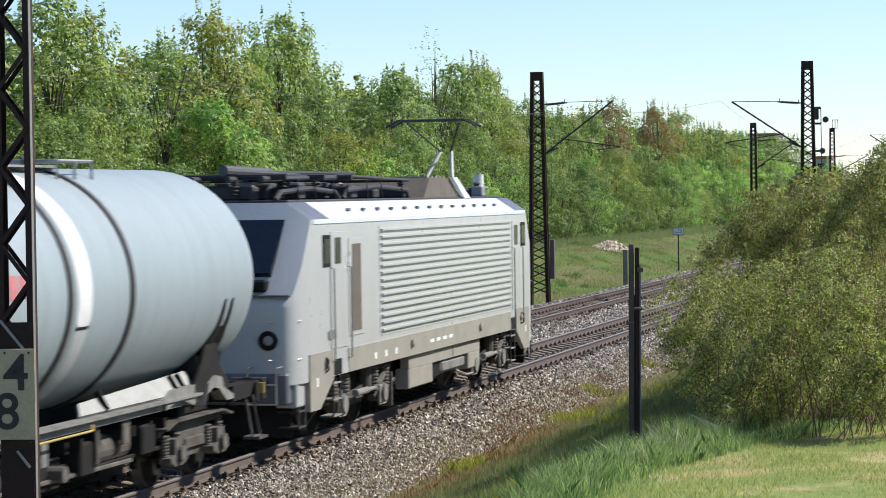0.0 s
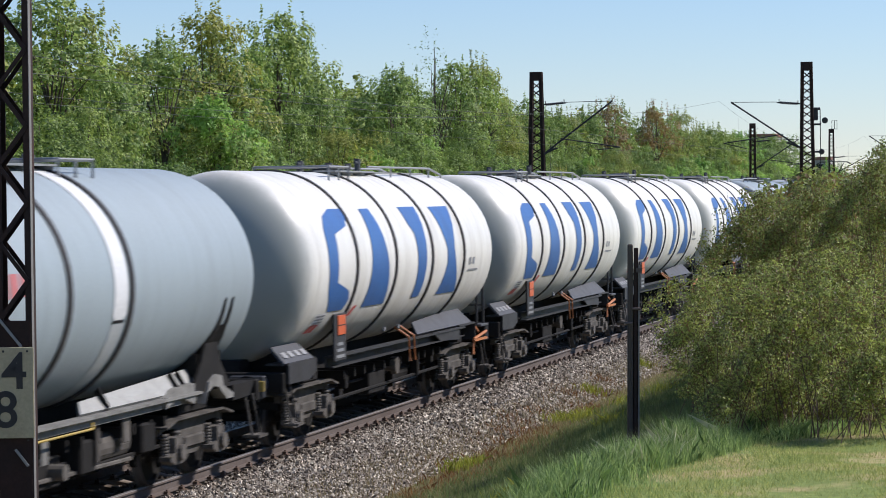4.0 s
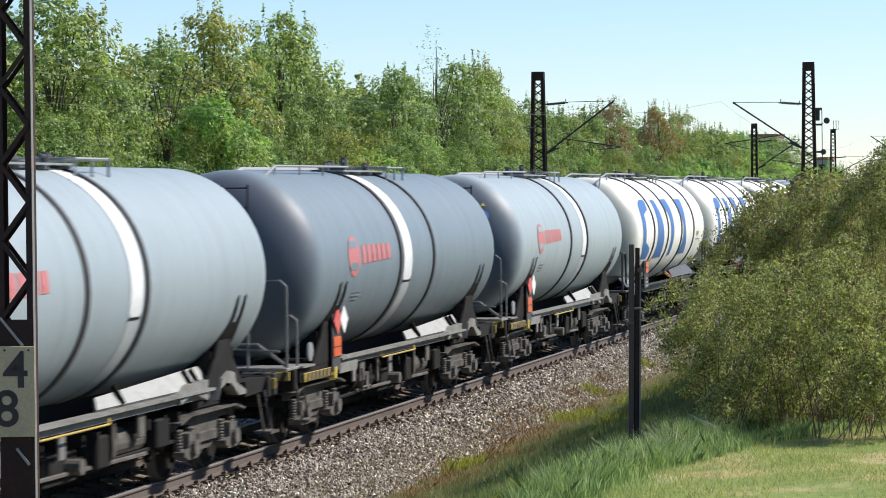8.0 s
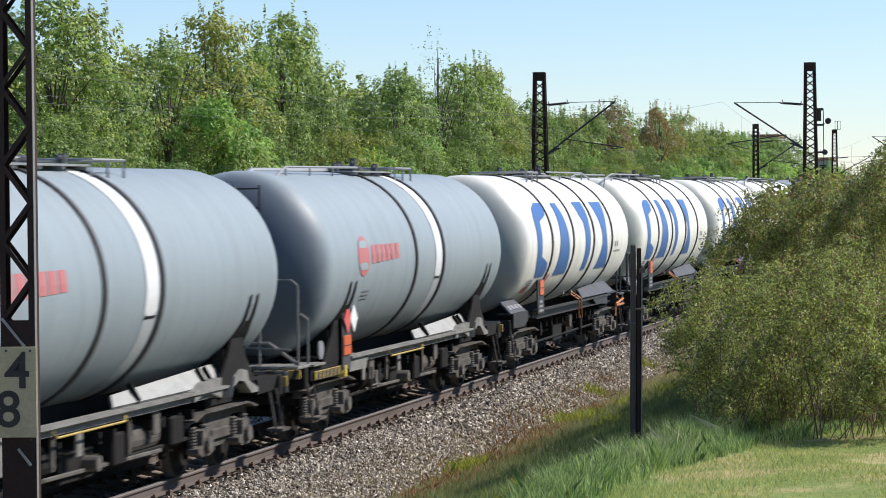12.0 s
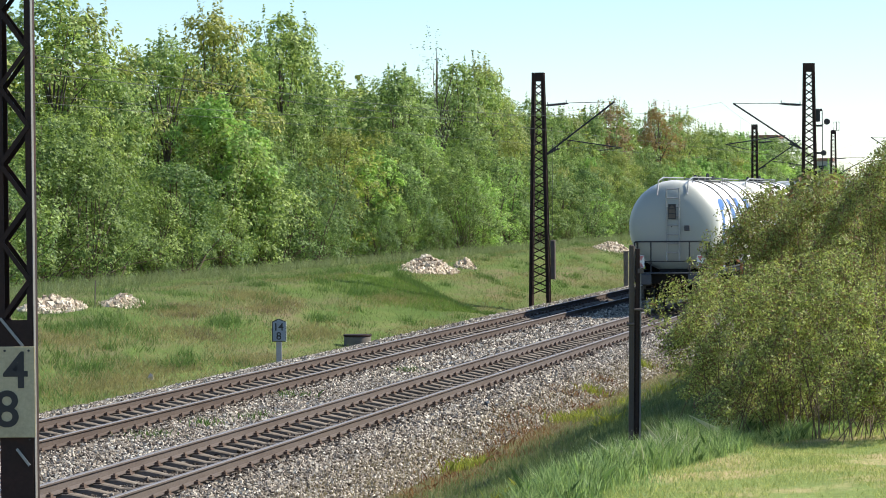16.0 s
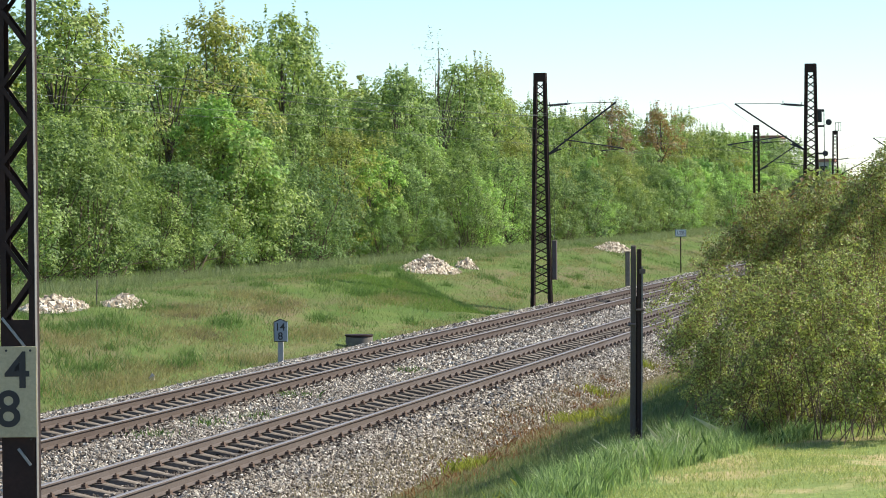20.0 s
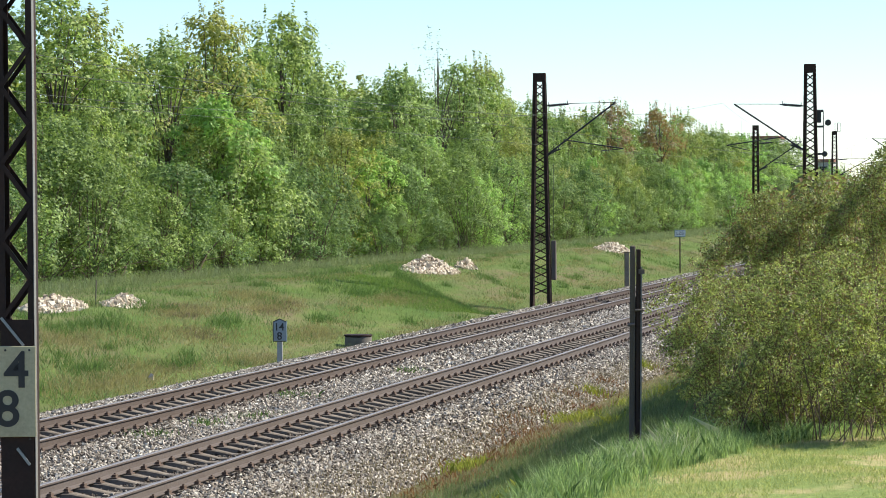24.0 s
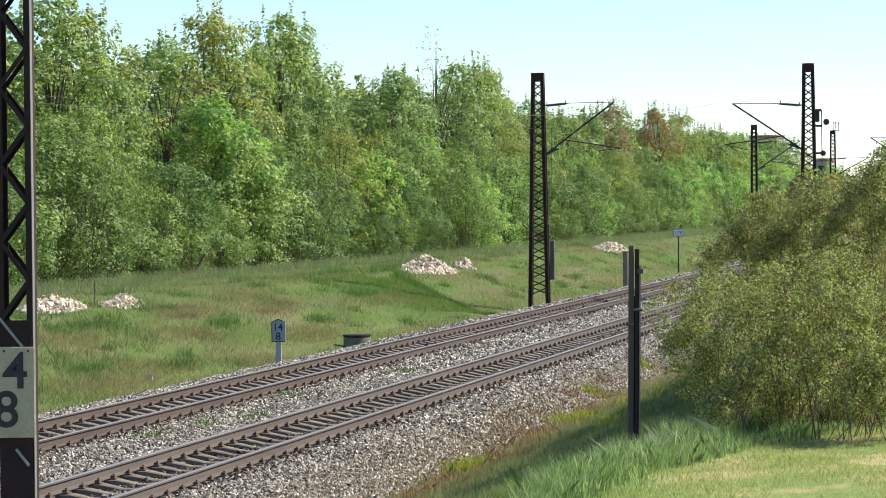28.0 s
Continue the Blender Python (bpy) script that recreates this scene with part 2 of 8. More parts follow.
LEAF_OLIVE = leaves("olive_spring_leaves", (0.13, 0.16, 0.034), (0.47, 0.50, 0.15), 0.4, 0.48, gloss=0.55)
LEAF_GREY = leaves("grey_green_leaves", (0.075, 0.125, 0.032), (0.36, 0.47, 0.15), 0.3, 0.45, gloss=0.55)
LEAF_BROWN = leaves("bronze_young_leaves", (0.17, 0.115, 0.045), (0.36, 0.25, 0.11))
LEAF_SHRUB = leaves("dusky_shrub_leaves", (0.06, 0.105, 0.034), (0.28, 0.385, 0.125), 0.3, 0.42, gloss=0.6)
LEAF_BUSH_DARK = leaves("small_dull_bush_leaves", (0.065, 0.082, 0.026), (0.34, 0.39, 0.12), 0.4, 0.42, 0.1, (0.19, 0.125, 0.06))
LEAF_BUSH = leaves("small_bush_leaves", (0.085, 0.10, 0.027), (0.50, 0.54, 0.155), 0.4, 0.42, 0.1, (0.20, 0.13, 0.065))
LAWN = leaves("pale_lawn_blades", (0.17, 0.215, 0.06), (0.56, 0.55, 0.22), 0.1, vary=0.0)
STRAW = leaves("straw_blades", (0.16, 0.125, 0.065), (0.36, 0.29, 0.16), vary=0.0)
BLADE = leaves("fresh_grass_blades", (0.075, 0.14, 0.042), (0.46, 0.56, 0.24), 0.3, 0.5, vary=0.0)
BLADE_DRY = leaves("dull_grass_blades", (0.19, 0.165, 0.075), (0.37, 0.325, 0.165), 0.08, 0.5, vary=0.0)
BLADE_BANK = leaves("bank_grass_blades", (0.095, 0.128, 0.052), (0.235, 0.275, 0.125), 0.08, 0.5, vary=0.0)
BLADE_FRESH = leaves("bright_bank_grass_blades", (0.09, 0.15, 0.03), (0.21, 0.30, 0.075), 0.08, 0.5, vary=0.0)
STALK = leaves("bleached_seed_stalks", (0.38, 0.38, 0.25), (0.62, 0.62, 0.45), 0.2, 0.4, vary=0.0)
PALE_BLADE = leaves("pale_tall_grass_blades", (0.13, 0.165, 0.075), (0.31, 0.34, 0.19), 0.1, 0.5, vary=0.0)
TUFT = leaves("deep_green_tufts", (0.06, 0.105, 0.03), (0.17, 0.26, 0.075), 0.1, 0.5, vary=0.0)
DEAD = leaves("brown_dead_stalks", (0.10, 0.075, 0.05), (0.24, 0.185, 0.13), 0.05, 0.3, vary=0.0)
WEED_RED = leaves("reddish_weeds", (0.15, 0.07, 0.035), (0.30, 0.15, 0.075), vary=0.0)
WEED_YELLOW = leaves("yellow_green_spurge", (0.18, 0.21, 0.04), (0.42, 0.42, 0.075), vary=0.0)


def ground_material():
    m, n, l, b = shader("grassy_earth")
    a, c, d, e = tex(n, l, 0.6, 8, 0.72, (1, 0.3, 1)), tex(n, l, 9, 5, 0.75), tex(n, l, 0.35, 5, 0.6, (1, 0.3, 1)), tex(n, l, 2.2, 6, 0.75, (1, 0.35, 1))
    green = mix(n, l, ramp(n, l, a.outputs[0], [(0.36, (0, 0, 0)), (0.64, (1, 1, 1))]), (0.075, 0.12, 0.028), (0.135, 0.165, 0.05))
    green = mix(n, l, ramp(n, l, e.outputs[0], [(0.5, (0, 0, 0)), (0.72, (0.75,) * 3)]), green, (0.105, 0.18, 0.038))
    patch = mix(n, l, 1.0, ramp(n, l, d.outputs[0], [(0.44, (0, 0, 0)), (0.6, (0.95,) * 3)]), ramp(n, l, e.outputs[0], [(0.36, (1, 1, 1)), (0.6, (0.25,) * 3)]), "MULTIPLY")
    green = mix(n, l, patch, green, (0.18, 0.135, 0.082))
    # trampled dry verge beside the ballast
    cv, sv, up, down = n.new("ShaderNodeTexCoord"), n.new("ShaderNodeSeparateXYZ"), n.new("ShaderNodeMapRange"), n.new("ShaderNodeMapRange")
    l.new(cv.outputs["Object"], sv.inputs[0])
    for node, lo, hi in ((up, 2.2, 2.9), (down, 5.0, 3.8)):
        l.new(sv.outputs[0], node.inputs[0])
        node.inputs[1].default_value, node.inputs[2].default_value = lo, hi
    verge = mix(n, l, 1.0, up.outputs[0], down.outputs[0], "MULTIPLY")
    verge = mix(n, l, 1.0, verge, ramp(n, l, e.outputs[0], [(0.35, (0.95,) * 3), (0.6, (0.2,) * 3)]), "MULTIPLY")
    green = mix(n, l, verge, green, (0.18, 0.135, 0.082))
    # the mown lawn lies on the bank to the right of the line
    co, sp = n.new("ShaderNodeTexCoord"), n.new("ShaderNodeSeparateXYZ")
    l.new(co.outputs["Object"], sp.inputs[0])
    at = n.new("ShaderNodeMapRange")
    l.new(sp.outputs[0], at.inputs[0])
    at.inputs[1].default_value, at.inputs[2].default_value = 8.3, 8.9
    turf = mix(n, l, ramp(n, l, tex(n, l, 0.8, 4, 0.6).outputs[0], [(0.46, (0, 0, 0)), (0.62, (1, 1, 1))]), (0.21, 0.26, 0.08), (0.44, 0.35, 0.18))
    green = mix(n, l, at.outputs[0], green, turf)
    col = mix(n, l, 1.0, green, ramp(n, l, c.outputs[0], [(0.3, (0.72,) * 3), (0.7, (1.24,) * 3)]), "MULTIPLY")
    l.new(col, b.inputs["Base Color"])
    b.inputs["Roughness"].default_value = 0.95
    b.inputs["Specular IOR Level"].default_value = 0.05
    bp = n.new("ShaderNodeBump")
    bp.inputs["Strength"].default_value, bp.inputs["Distance"].default_value = 0.55, 0.05
    l.new(c.outputs[0], bp.inputs["Height"])
    l.new(bp.outputs[0], b.inputs["Normal"])
    return m


def stone_material(name, stops, rough=0.88):
    m, n, l, b = shader(name)
    g, c = n.new("ShaderNodeNewGeometry"), tex(n, l, 35, 4, 0.6)
    col = ramp(n, l, g.outputs["Random Per Island"], stops)
    col = mix(n, l, 1.0, col, ramp(n, l, c.outputs[0], [(0.3, (0.75,) * 3), (0.7, (1.15,) * 3)]), "MULTIPLY")
    l.new(col, b.inputs["Base Color"])
    b.inputs["Roughness"].default_value = rough
    b.inputs["Specular IOR Level"].default_value = 0.15
    return m


GROUND = ground_material()
STONES = stone_material("ballast_stone", [(0, (0.08, 0.065, 0.05)), (0.3, (0.215, 0.18, 0.14)), (0.75, (0.42, 0.37, 0.295)), (1, (0.72, 0.66, 0.54))])
BROWN_STONES = stone_material("dust_browned_stone", [(0, (0.035, 0.027, 0.021)), (0.5, (0.095, 0.076, 0.06)), (0.85, (0.19, 0.158, 0.125)), (1, (0.38, 0.33, 0.27))])
PALE_STONES = stone_material("pale_limestone", [(0, (0.30, 0.235, 0.165)), (0.6, (0.60, 0.50, 0.37)), (1, (0.80, 0.71, 0.56))])
BED = surface("ballast_bed", (0.17, 0.15, 0.13), (0.07, 0.06, 0.052), 0.92, grain=22, stain=9, amount=0.8, bump=0.9, relief=0.05, spec=0.1)

# ---- mesh helpers ----
def box(bm, x0, x1, y0, y1, z0, z1, bevel=0.0, m=None):
    mat4 = Matrix.LocRotScale(((x0 + x1) / 2, (y0 + y1) / 2, (z0 + z1) / 2), None, (abs(x1 - x0), abs(y1 - y0), abs(z1 - z0)))
    made = bmesh.ops.create_cube(bm, size=1.0, matrix=(m @ mat4) if m else mat4)["verts"]
    if bevel:
        edges = list({e for v in made for e in v.link_edges})
        bmesh.ops.bevel(bm, geom=edges, offset=bevel, segments=1, affect="EDGES")
    return bm


def rod(bm, a, b, r, seg=8, r2=None):
    a, b = Vector(a), Vector(b)
    d = b - a
    m = Matrix.Translation((a + b) / 2) @ d.to_track_quat("Z", "Y").to_matrix().to_4x4()
    bmesh.ops.create_cone(bm, cap_ends=True, segments=seg, radius1=r, radius2=r if r2 is None else r2, depth=d.length, matrix=m)
    return bm


def path(bm, pts, r, seg=6):
    return wire(bm, pts, r, max(seg, 6))


def bar(bm, a, b, w, h):
    """A straight bar of rectangular section from a to b."""
    a, b = Vector(a), Vector(b)
    d = b - a
    m = Matrix.Translation((a + b) / 2) @ d.to_track_quat("Z", "Y").to_matrix().to_4x4() @ Matrix.Diagonal((w, h, d.length, 1))
    bmesh.ops.create_cube(bm, size=1.0, matrix=m)
    return bm


def wire(bm, pts, r, seg=4):
    """One unbroken thin tube through the points."""
    pts = [Vector(p) for p in pts]
    rings = []
    for i, p in enumerate(pts):
        d = (pts[min(i + 1, len(pts) - 1)] - pts[max(i - 1, 0)]).normalized()
        u = d.cross(Vector((0, 0, 1)) if abs(d.z) < 0.9 else Vector((1, 0, 0))).normalized()
        w = d.cross(u)
        rings.append([bm.verts.new(p + r * (u * math.cos(2 * math.pi * k / seg) + w * math.sin(2 * math.pi * k / seg))) for k in range(seg)])
    for a, b in zip(rings, rings[1:]):
        for k in range(seg):
            bm.faces.new((a[k], a[(k + 1) % seg], b[(k + 1) % seg], b[k]))
    bm.faces.new(rings[0][::-1])
    bm.faces.new(rings[-1])
    return bm


def prism(bm, outline, y0, y1):
    """An outline in x, z drawn out along y."""
    rings = [[bm.verts.new((x, y, z)) for x, z in outline] for y in (y0, y1)]
    k = len(outline)
    for i in range(k):
        bm.faces.new((rings[0][i], rings[0][(i + 1) % k], rings[1][(i + 1) % k], rings[1][i]))
    bm.faces.new(rings[0][::-1])
    bm.faces.new(rings[1])
    bmesh.ops.recalc_face_normals(bm, faces=bm.faces)
    return bm


def prism_x(bm, outline, x0, x1):
    """An outline in y, z drawn out along x."""
    rings = [[bm.verts.new((x, y, z)) for y, z in outline] for x in (x0, x1)]
    k = len(outline)
    for i in range(k):
        bm.faces.new((rings[0][i], rings[0][(i + 1) % k], rings[1][(i + 1) % k], rings[1][i]))
    bm.faces.new(rings[0][::-1])
    bm.faces.new(rings[1])
    bmesh.ops.recalc_face_normals(bm, faces=bm.faces)
    return bm


def lathe(bm, profile, z=0.0, seg=56, axis="Y"):
    """Turn (along, radius) pairs about a lengthwise axis at height z (Y), a crosswise one (X), or upright (Z)."""
    rings = []
    for s, r in profile:
        ring = []
        for i in range(seg):
            a = 2 * math.pi * i / seg
            c, d = r * math.cos(a), r * math.sin(a)
            ring.append(bm.verts.new((c, s, z + d) if axis == "Y" else (s, c, z + d) if axis == "X" else (c, d, s)))
        rings.append(ring)
    for p, q in zip(rings, rings[1:]):
        for i in range(seg):
            bm.faces.new((p[i], p[(i + 1) % seg], q[(i + 1) % seg], q[i]))
    for ring in (rings[0], rings[-1]):
        bm.faces.new(ring)
    bmesh.ops.recalc_face_normals(bm, faces=bm.faces)
    return bm


def smooth(ob, angle=40):
    me = ob.data
    me.polygons.foreach_set("use_smooth", [True] * len(me.polygons))
    me.set_sharp_from_angle(angle=radians(angle))
    return ob


def part(name, bm, material, parent=None, label=""):
    """Link a bmesh as one mesh object, under its thing."""
    me = bpy.data.meshes.new(name)
    bm.to_mesh(me)
    bm.free()
    me.materials.append(material)
    ob = new(name, me)
    if parent:
        ob.parent = parent
    if label:
        ob["label"] = label
    return ob


def again(ob, m, parent=None):
    """The same part once more, at another pose."""
    o = new(ob.name, ob.data)
    o.matrix_basis = m
    o.parent = parent or ob.parent
    if "label" in ob:
        o["label"] = ob["label"]
    return o


def mesh_np(name, v, f, material, parent=None):
    me = bpy.data.meshes.new(name)
    me.from_pydata(v.tolist(), [], f.tolist())
    me.materials.append(material)
    ob = new(name, me)
    if parent:
        ob.parent = parent
    return ob


def thing(name, label, category, group="", kind="", at=None):
    ob = new(name)
    ob.empty_display_size = 0.3
    if at is not None:
        ob.matrix_basis = at
    return tagged(ob, label, category, group, kind)


BM = bmesh.new
rng = np.random.default_rng(7)

# ---- the plan: x to the right of the near track's middle, y along the line, z from the rail head ----
BEND = 3.742e-5
SEP, HALF = 4.0, 0.735


def line_x(y, off=0.0):
    return BEND / 2 * (y - 58.36) ** 2 + off


def line_turn(y):
    return -math.degrees(math.atan(BEND * (y - 58.36)))


PROFILE = [(-2500, 1.0), (-60, 0.8), (-24, 0.62), (-16, 0.80), (-14.2, 0.70), (-11.5, 0.18), (-9.2, -0.38), (-8.0, -0.56), (-7.3, -0.62), (2.6, -0.62), (3.4, -0.55), (5.0, -0.12), (7.0, 0.45), (8.0, 0.84), (8.7, 1.08), (10.5, 1.16), (13.5, 1.26), (40, 1.4), (2500, 1.4)]
PX, PZ = np.array(PROFILE).T


def height(off):
    return np.interp(off, PX, PZ)


def rough_height(x, y, off):
    """The ground with its small unevenness away from the ballast."""
    w = np.clip((np.abs(off + 2.2) - 5.6) / 2.0, 0, 1)
    t = ((x + 8.1) * 7.35 + (y - 95.6) * 5.1) / 8.95
    s = (-(x + 8.1) * 5.1 + (y - 95.6) * 7.35) / 8.95
    gully = -0.2 * np.exp(-(t / 0.3) ** 2) * ((s > 0) & (s < 9.2))
    lawn = np.clip((off - 7.4) / 1.2, 0, 1) * np.clip(0.033 * (29 - y), -1.0, 1.05)
    return height(off) + lawn + gully + w * (0.04 * np.sin(x * 0.9 + y * 0.37) * np.sin(y * 0.53 - x * 0.2) + 0.03 * np.sin(x * 2.3 + y * 1.1))


def ground_z(x, y):
    return float(rough_height(x, y, x - line_x(min(max(y, -400), 700))))


def build_ground():
    offs = np.unique(np.concatenate([np.linspace(-40, -15, 30), np.linspace(-15, -7, 60), np.linspace(-7, 3, 6), np.linspace(3, 16, 40), [-2500, -1200, -500, -200, -100, -60, 25, 40, 80, 200, 600, 2500]]))
    ys = np.unique(np.concatenate([np.linspace(8, 92, 130), np.linspace(92, 106, 90), np.linspace(106, 130, 36), np.linspace(130, 420, 120), [-2500, -1000, -400, -200, -80, -30, -10, 600, 900, 1500, 3500]]))
    O, Y = np.meshgrid(offs, ys)
    X = O + BEND / 2 * (np.clip(Y, -400, 700) - 58.36) ** 2
    Z = rough_height(X, Y, O)
    v = np.stack([X, Y, Z], -1).reshape(-1, 3)
    a = np.arange(len(v)).reshape(O.shape)
    f = np.stack([a[:-1, :-1], a[:-1, 1:], a[1:, 1:], a[1:, :-1]], -1).reshape(-1, 4)
    ob = mesh_np("ground", v, f, GROUND)
    smooth(ob, 80)
    tagged(ob, "grassy ground with an embankment sloping up from the railway", "ground", kind="structure")


build_ground()


def strip(name, cuts, ys, material):
    """A long body of one cross-section (offset, height) that follows the line."""
    k = len(cuts)
    v = np.array([(line_x(y, o), y, z) for y in ys for o, z in cuts])
    a = np.arange(len(v)).reshape(len(ys), k)
    b = np.roll(a, -1, axis=1)
    f = np.stack([a[:-1], b[:-1], b[1:], a[1:]], -1).reshape(-1, 4)
    return mesh_np(name, v, f, material)


LONG = list(np.linspace(-360, 0, 19)) + list(np.linspace(10, 300, 59)) + list(np.linspace(320, 820, 26))

# ---- ballast ----
BALLAST_CUT = [(-7.55, -0.70), (-7.45, -0.52), (-6.0, -0.24), (-5.3, -0.205), (-4.9, -0.205), (-4.8, -0.29), (-3.2, -0.29), (-3.1, -0.205), (-2.75, -0.205), (-2.0, -0.26), (-1.25, -0.205), (-0.9, -0.205), (-0.8, -0.29), (0.8, -0.29), (0.9, -0.205), (1.3, -0.205), (1.75, -0.25), (3.05, -0.62), (3.15, -0.80)]
bed = strip("ballast_bed", BALLAST_CUT, LONG, BED)
tagged(bed, "grey crushed-stone ballast bed under the two tracks", "ballast", kind="structure")

ROCK = np.array([(1, 0, 0), (-1, 0, 0), (0, 1, 0), (0, -1, 0), (0.1, 0.1, 0.8), (0, 0, -0.8)], float)
ROCK_F = np.array([(0, 2, 4), (2, 1, 4), (1, 3, 4), (3, 0, 4), (2, 0, 5), (1, 2, 5), (3, 1, 5), (0, 3, 5)])


def rocks(name, centres, sizes, material, parent=None, seed=3):
    """Many angular stones as one mesh; each stone is a closed lump of its own."""
    g = np.random.default_rng(seed)
    n = len(centres)
    base = ROCK[None] * g.uniform(0.6, 1.25, (n, 6, 1)) + g.normal(0, 0.12, (n, 6, 3))
    q = g.normal(size=(n, 4))
    q /= np.linalg.norm(q, axis=1, keepdims=True)
    w, x, y, z = q.T
    R = np.stack([1 - 2 * (y * y + z * z), 2 * (x * y - z * w), 2 * (x * z + y * w), 2 * (x * y + z * w), 1 - 2 * (x * x + z * z), 2 * (y * z - x * w), 2 * (x * z - y * w), 2 * (y * z + x * w), 1 - 2 * (x * x + y * y)], -1).reshape(n, 3, 3)
    v = np.einsum("nij,nkj->nki", R, base) * sizes[:, None, None] + centres[:, None, :]
    f = (ROCK_F[None] + 6 * np.arange(n)[:, None, None]).reshape(-1, 3)
    return mesh_np(name, v.reshape(-1, 3), f, material, parent)


def ballast_height(off):
    bx, bz = np.array(BALLAST_CUT).T
    return np.interp(off, bx, bz)


def scatter_ballast():
    C, S = [], []
    for o0, o1, y0, y1, per, size in ((0.95, 3.2, 22, 46, 430, 0.030), (0.95, 3.2, 46, 75, 250, 0.036), (0.95, 3.2, 75, 130, 85, 0.050),
                                      (-3.2, -0.95, 27, 60, 300, 0.032), (-3.2, -0.95, 60, 110, 130, 0.044), (-3.2, -0.95, 110, 170, 40, 0.06),
                                      (-7.6, -4.95, 38, 75, 170, 0.037), (-7.6, -4.95, 75, 130, 70, 0.05), (-7.6, -4.95, 130, 200, 28, 0.065)):
        n = int((o1 - o0) * (y1 - y0) * per)
        o, y = rng.uniform(o0, o1, n), rng.uniform(y0, y1, n)
        s = size * rng.uniform(0.6, 1.5, n)
        C.append(np.stack([line_x(y, o), y, ballast_height(o) + s * rng.uniform(-0.1, 0.5, n)], -1))
        S.append(s)
    ob = rocks("ballast_stones", np.concatenate(C), np.concatenate(S), STONES)
    C, S = [], []
    for o0, o1, y0, y1, per, size in ((-1.2, 1.2, 22, 60, 125, 0.034), (-1.2, 1.2, 60, 110, 36, 0.048), (-5.2, -2.8, 28, 70, 100, 0.037), (-5.2, -2.8, 70, 130, 30, 0.055)):
        n = int((o1 - o0) * (y1 - y0) * per)
        o, y = rng.uniform(o0, o1, n), rng.uniform(y0, y1, n)
        s = size * rng.uniform(0.6, 1.5, n)
        C.append(np.stack([line_x(y, o), y, ballast_height(o) + s * rng.uniform(-0.1, 0.7, n)], -1))
        S.append(s)
    inner = rocks("track_stones", np.concatenate(C), np.concatenate(S), BROWN_STONES, seed=4)
    tagged(inner, "dust-browned ballast stones between the rails", "ballast", kind="stuff")
    tagged(ob, "loose angular grey and tan crushed ballast stones", "ballast", kind="stuff")


# ---- tracks ----
RAIL_CUT = [(-0.075, -0.172), (0.075, -0.172), (0.075, -0.158), (0.012, -0.135), (0.010, -0.045), (0.036, -0.032), (0.036, -0.008), (0.028, 0.0), (-0.028, 0.0), (-0.036, -0.008), (-0.036, -0.032), (-0.010, -0.045), (-0.012, -0.135), (-0.075, -0.158)]


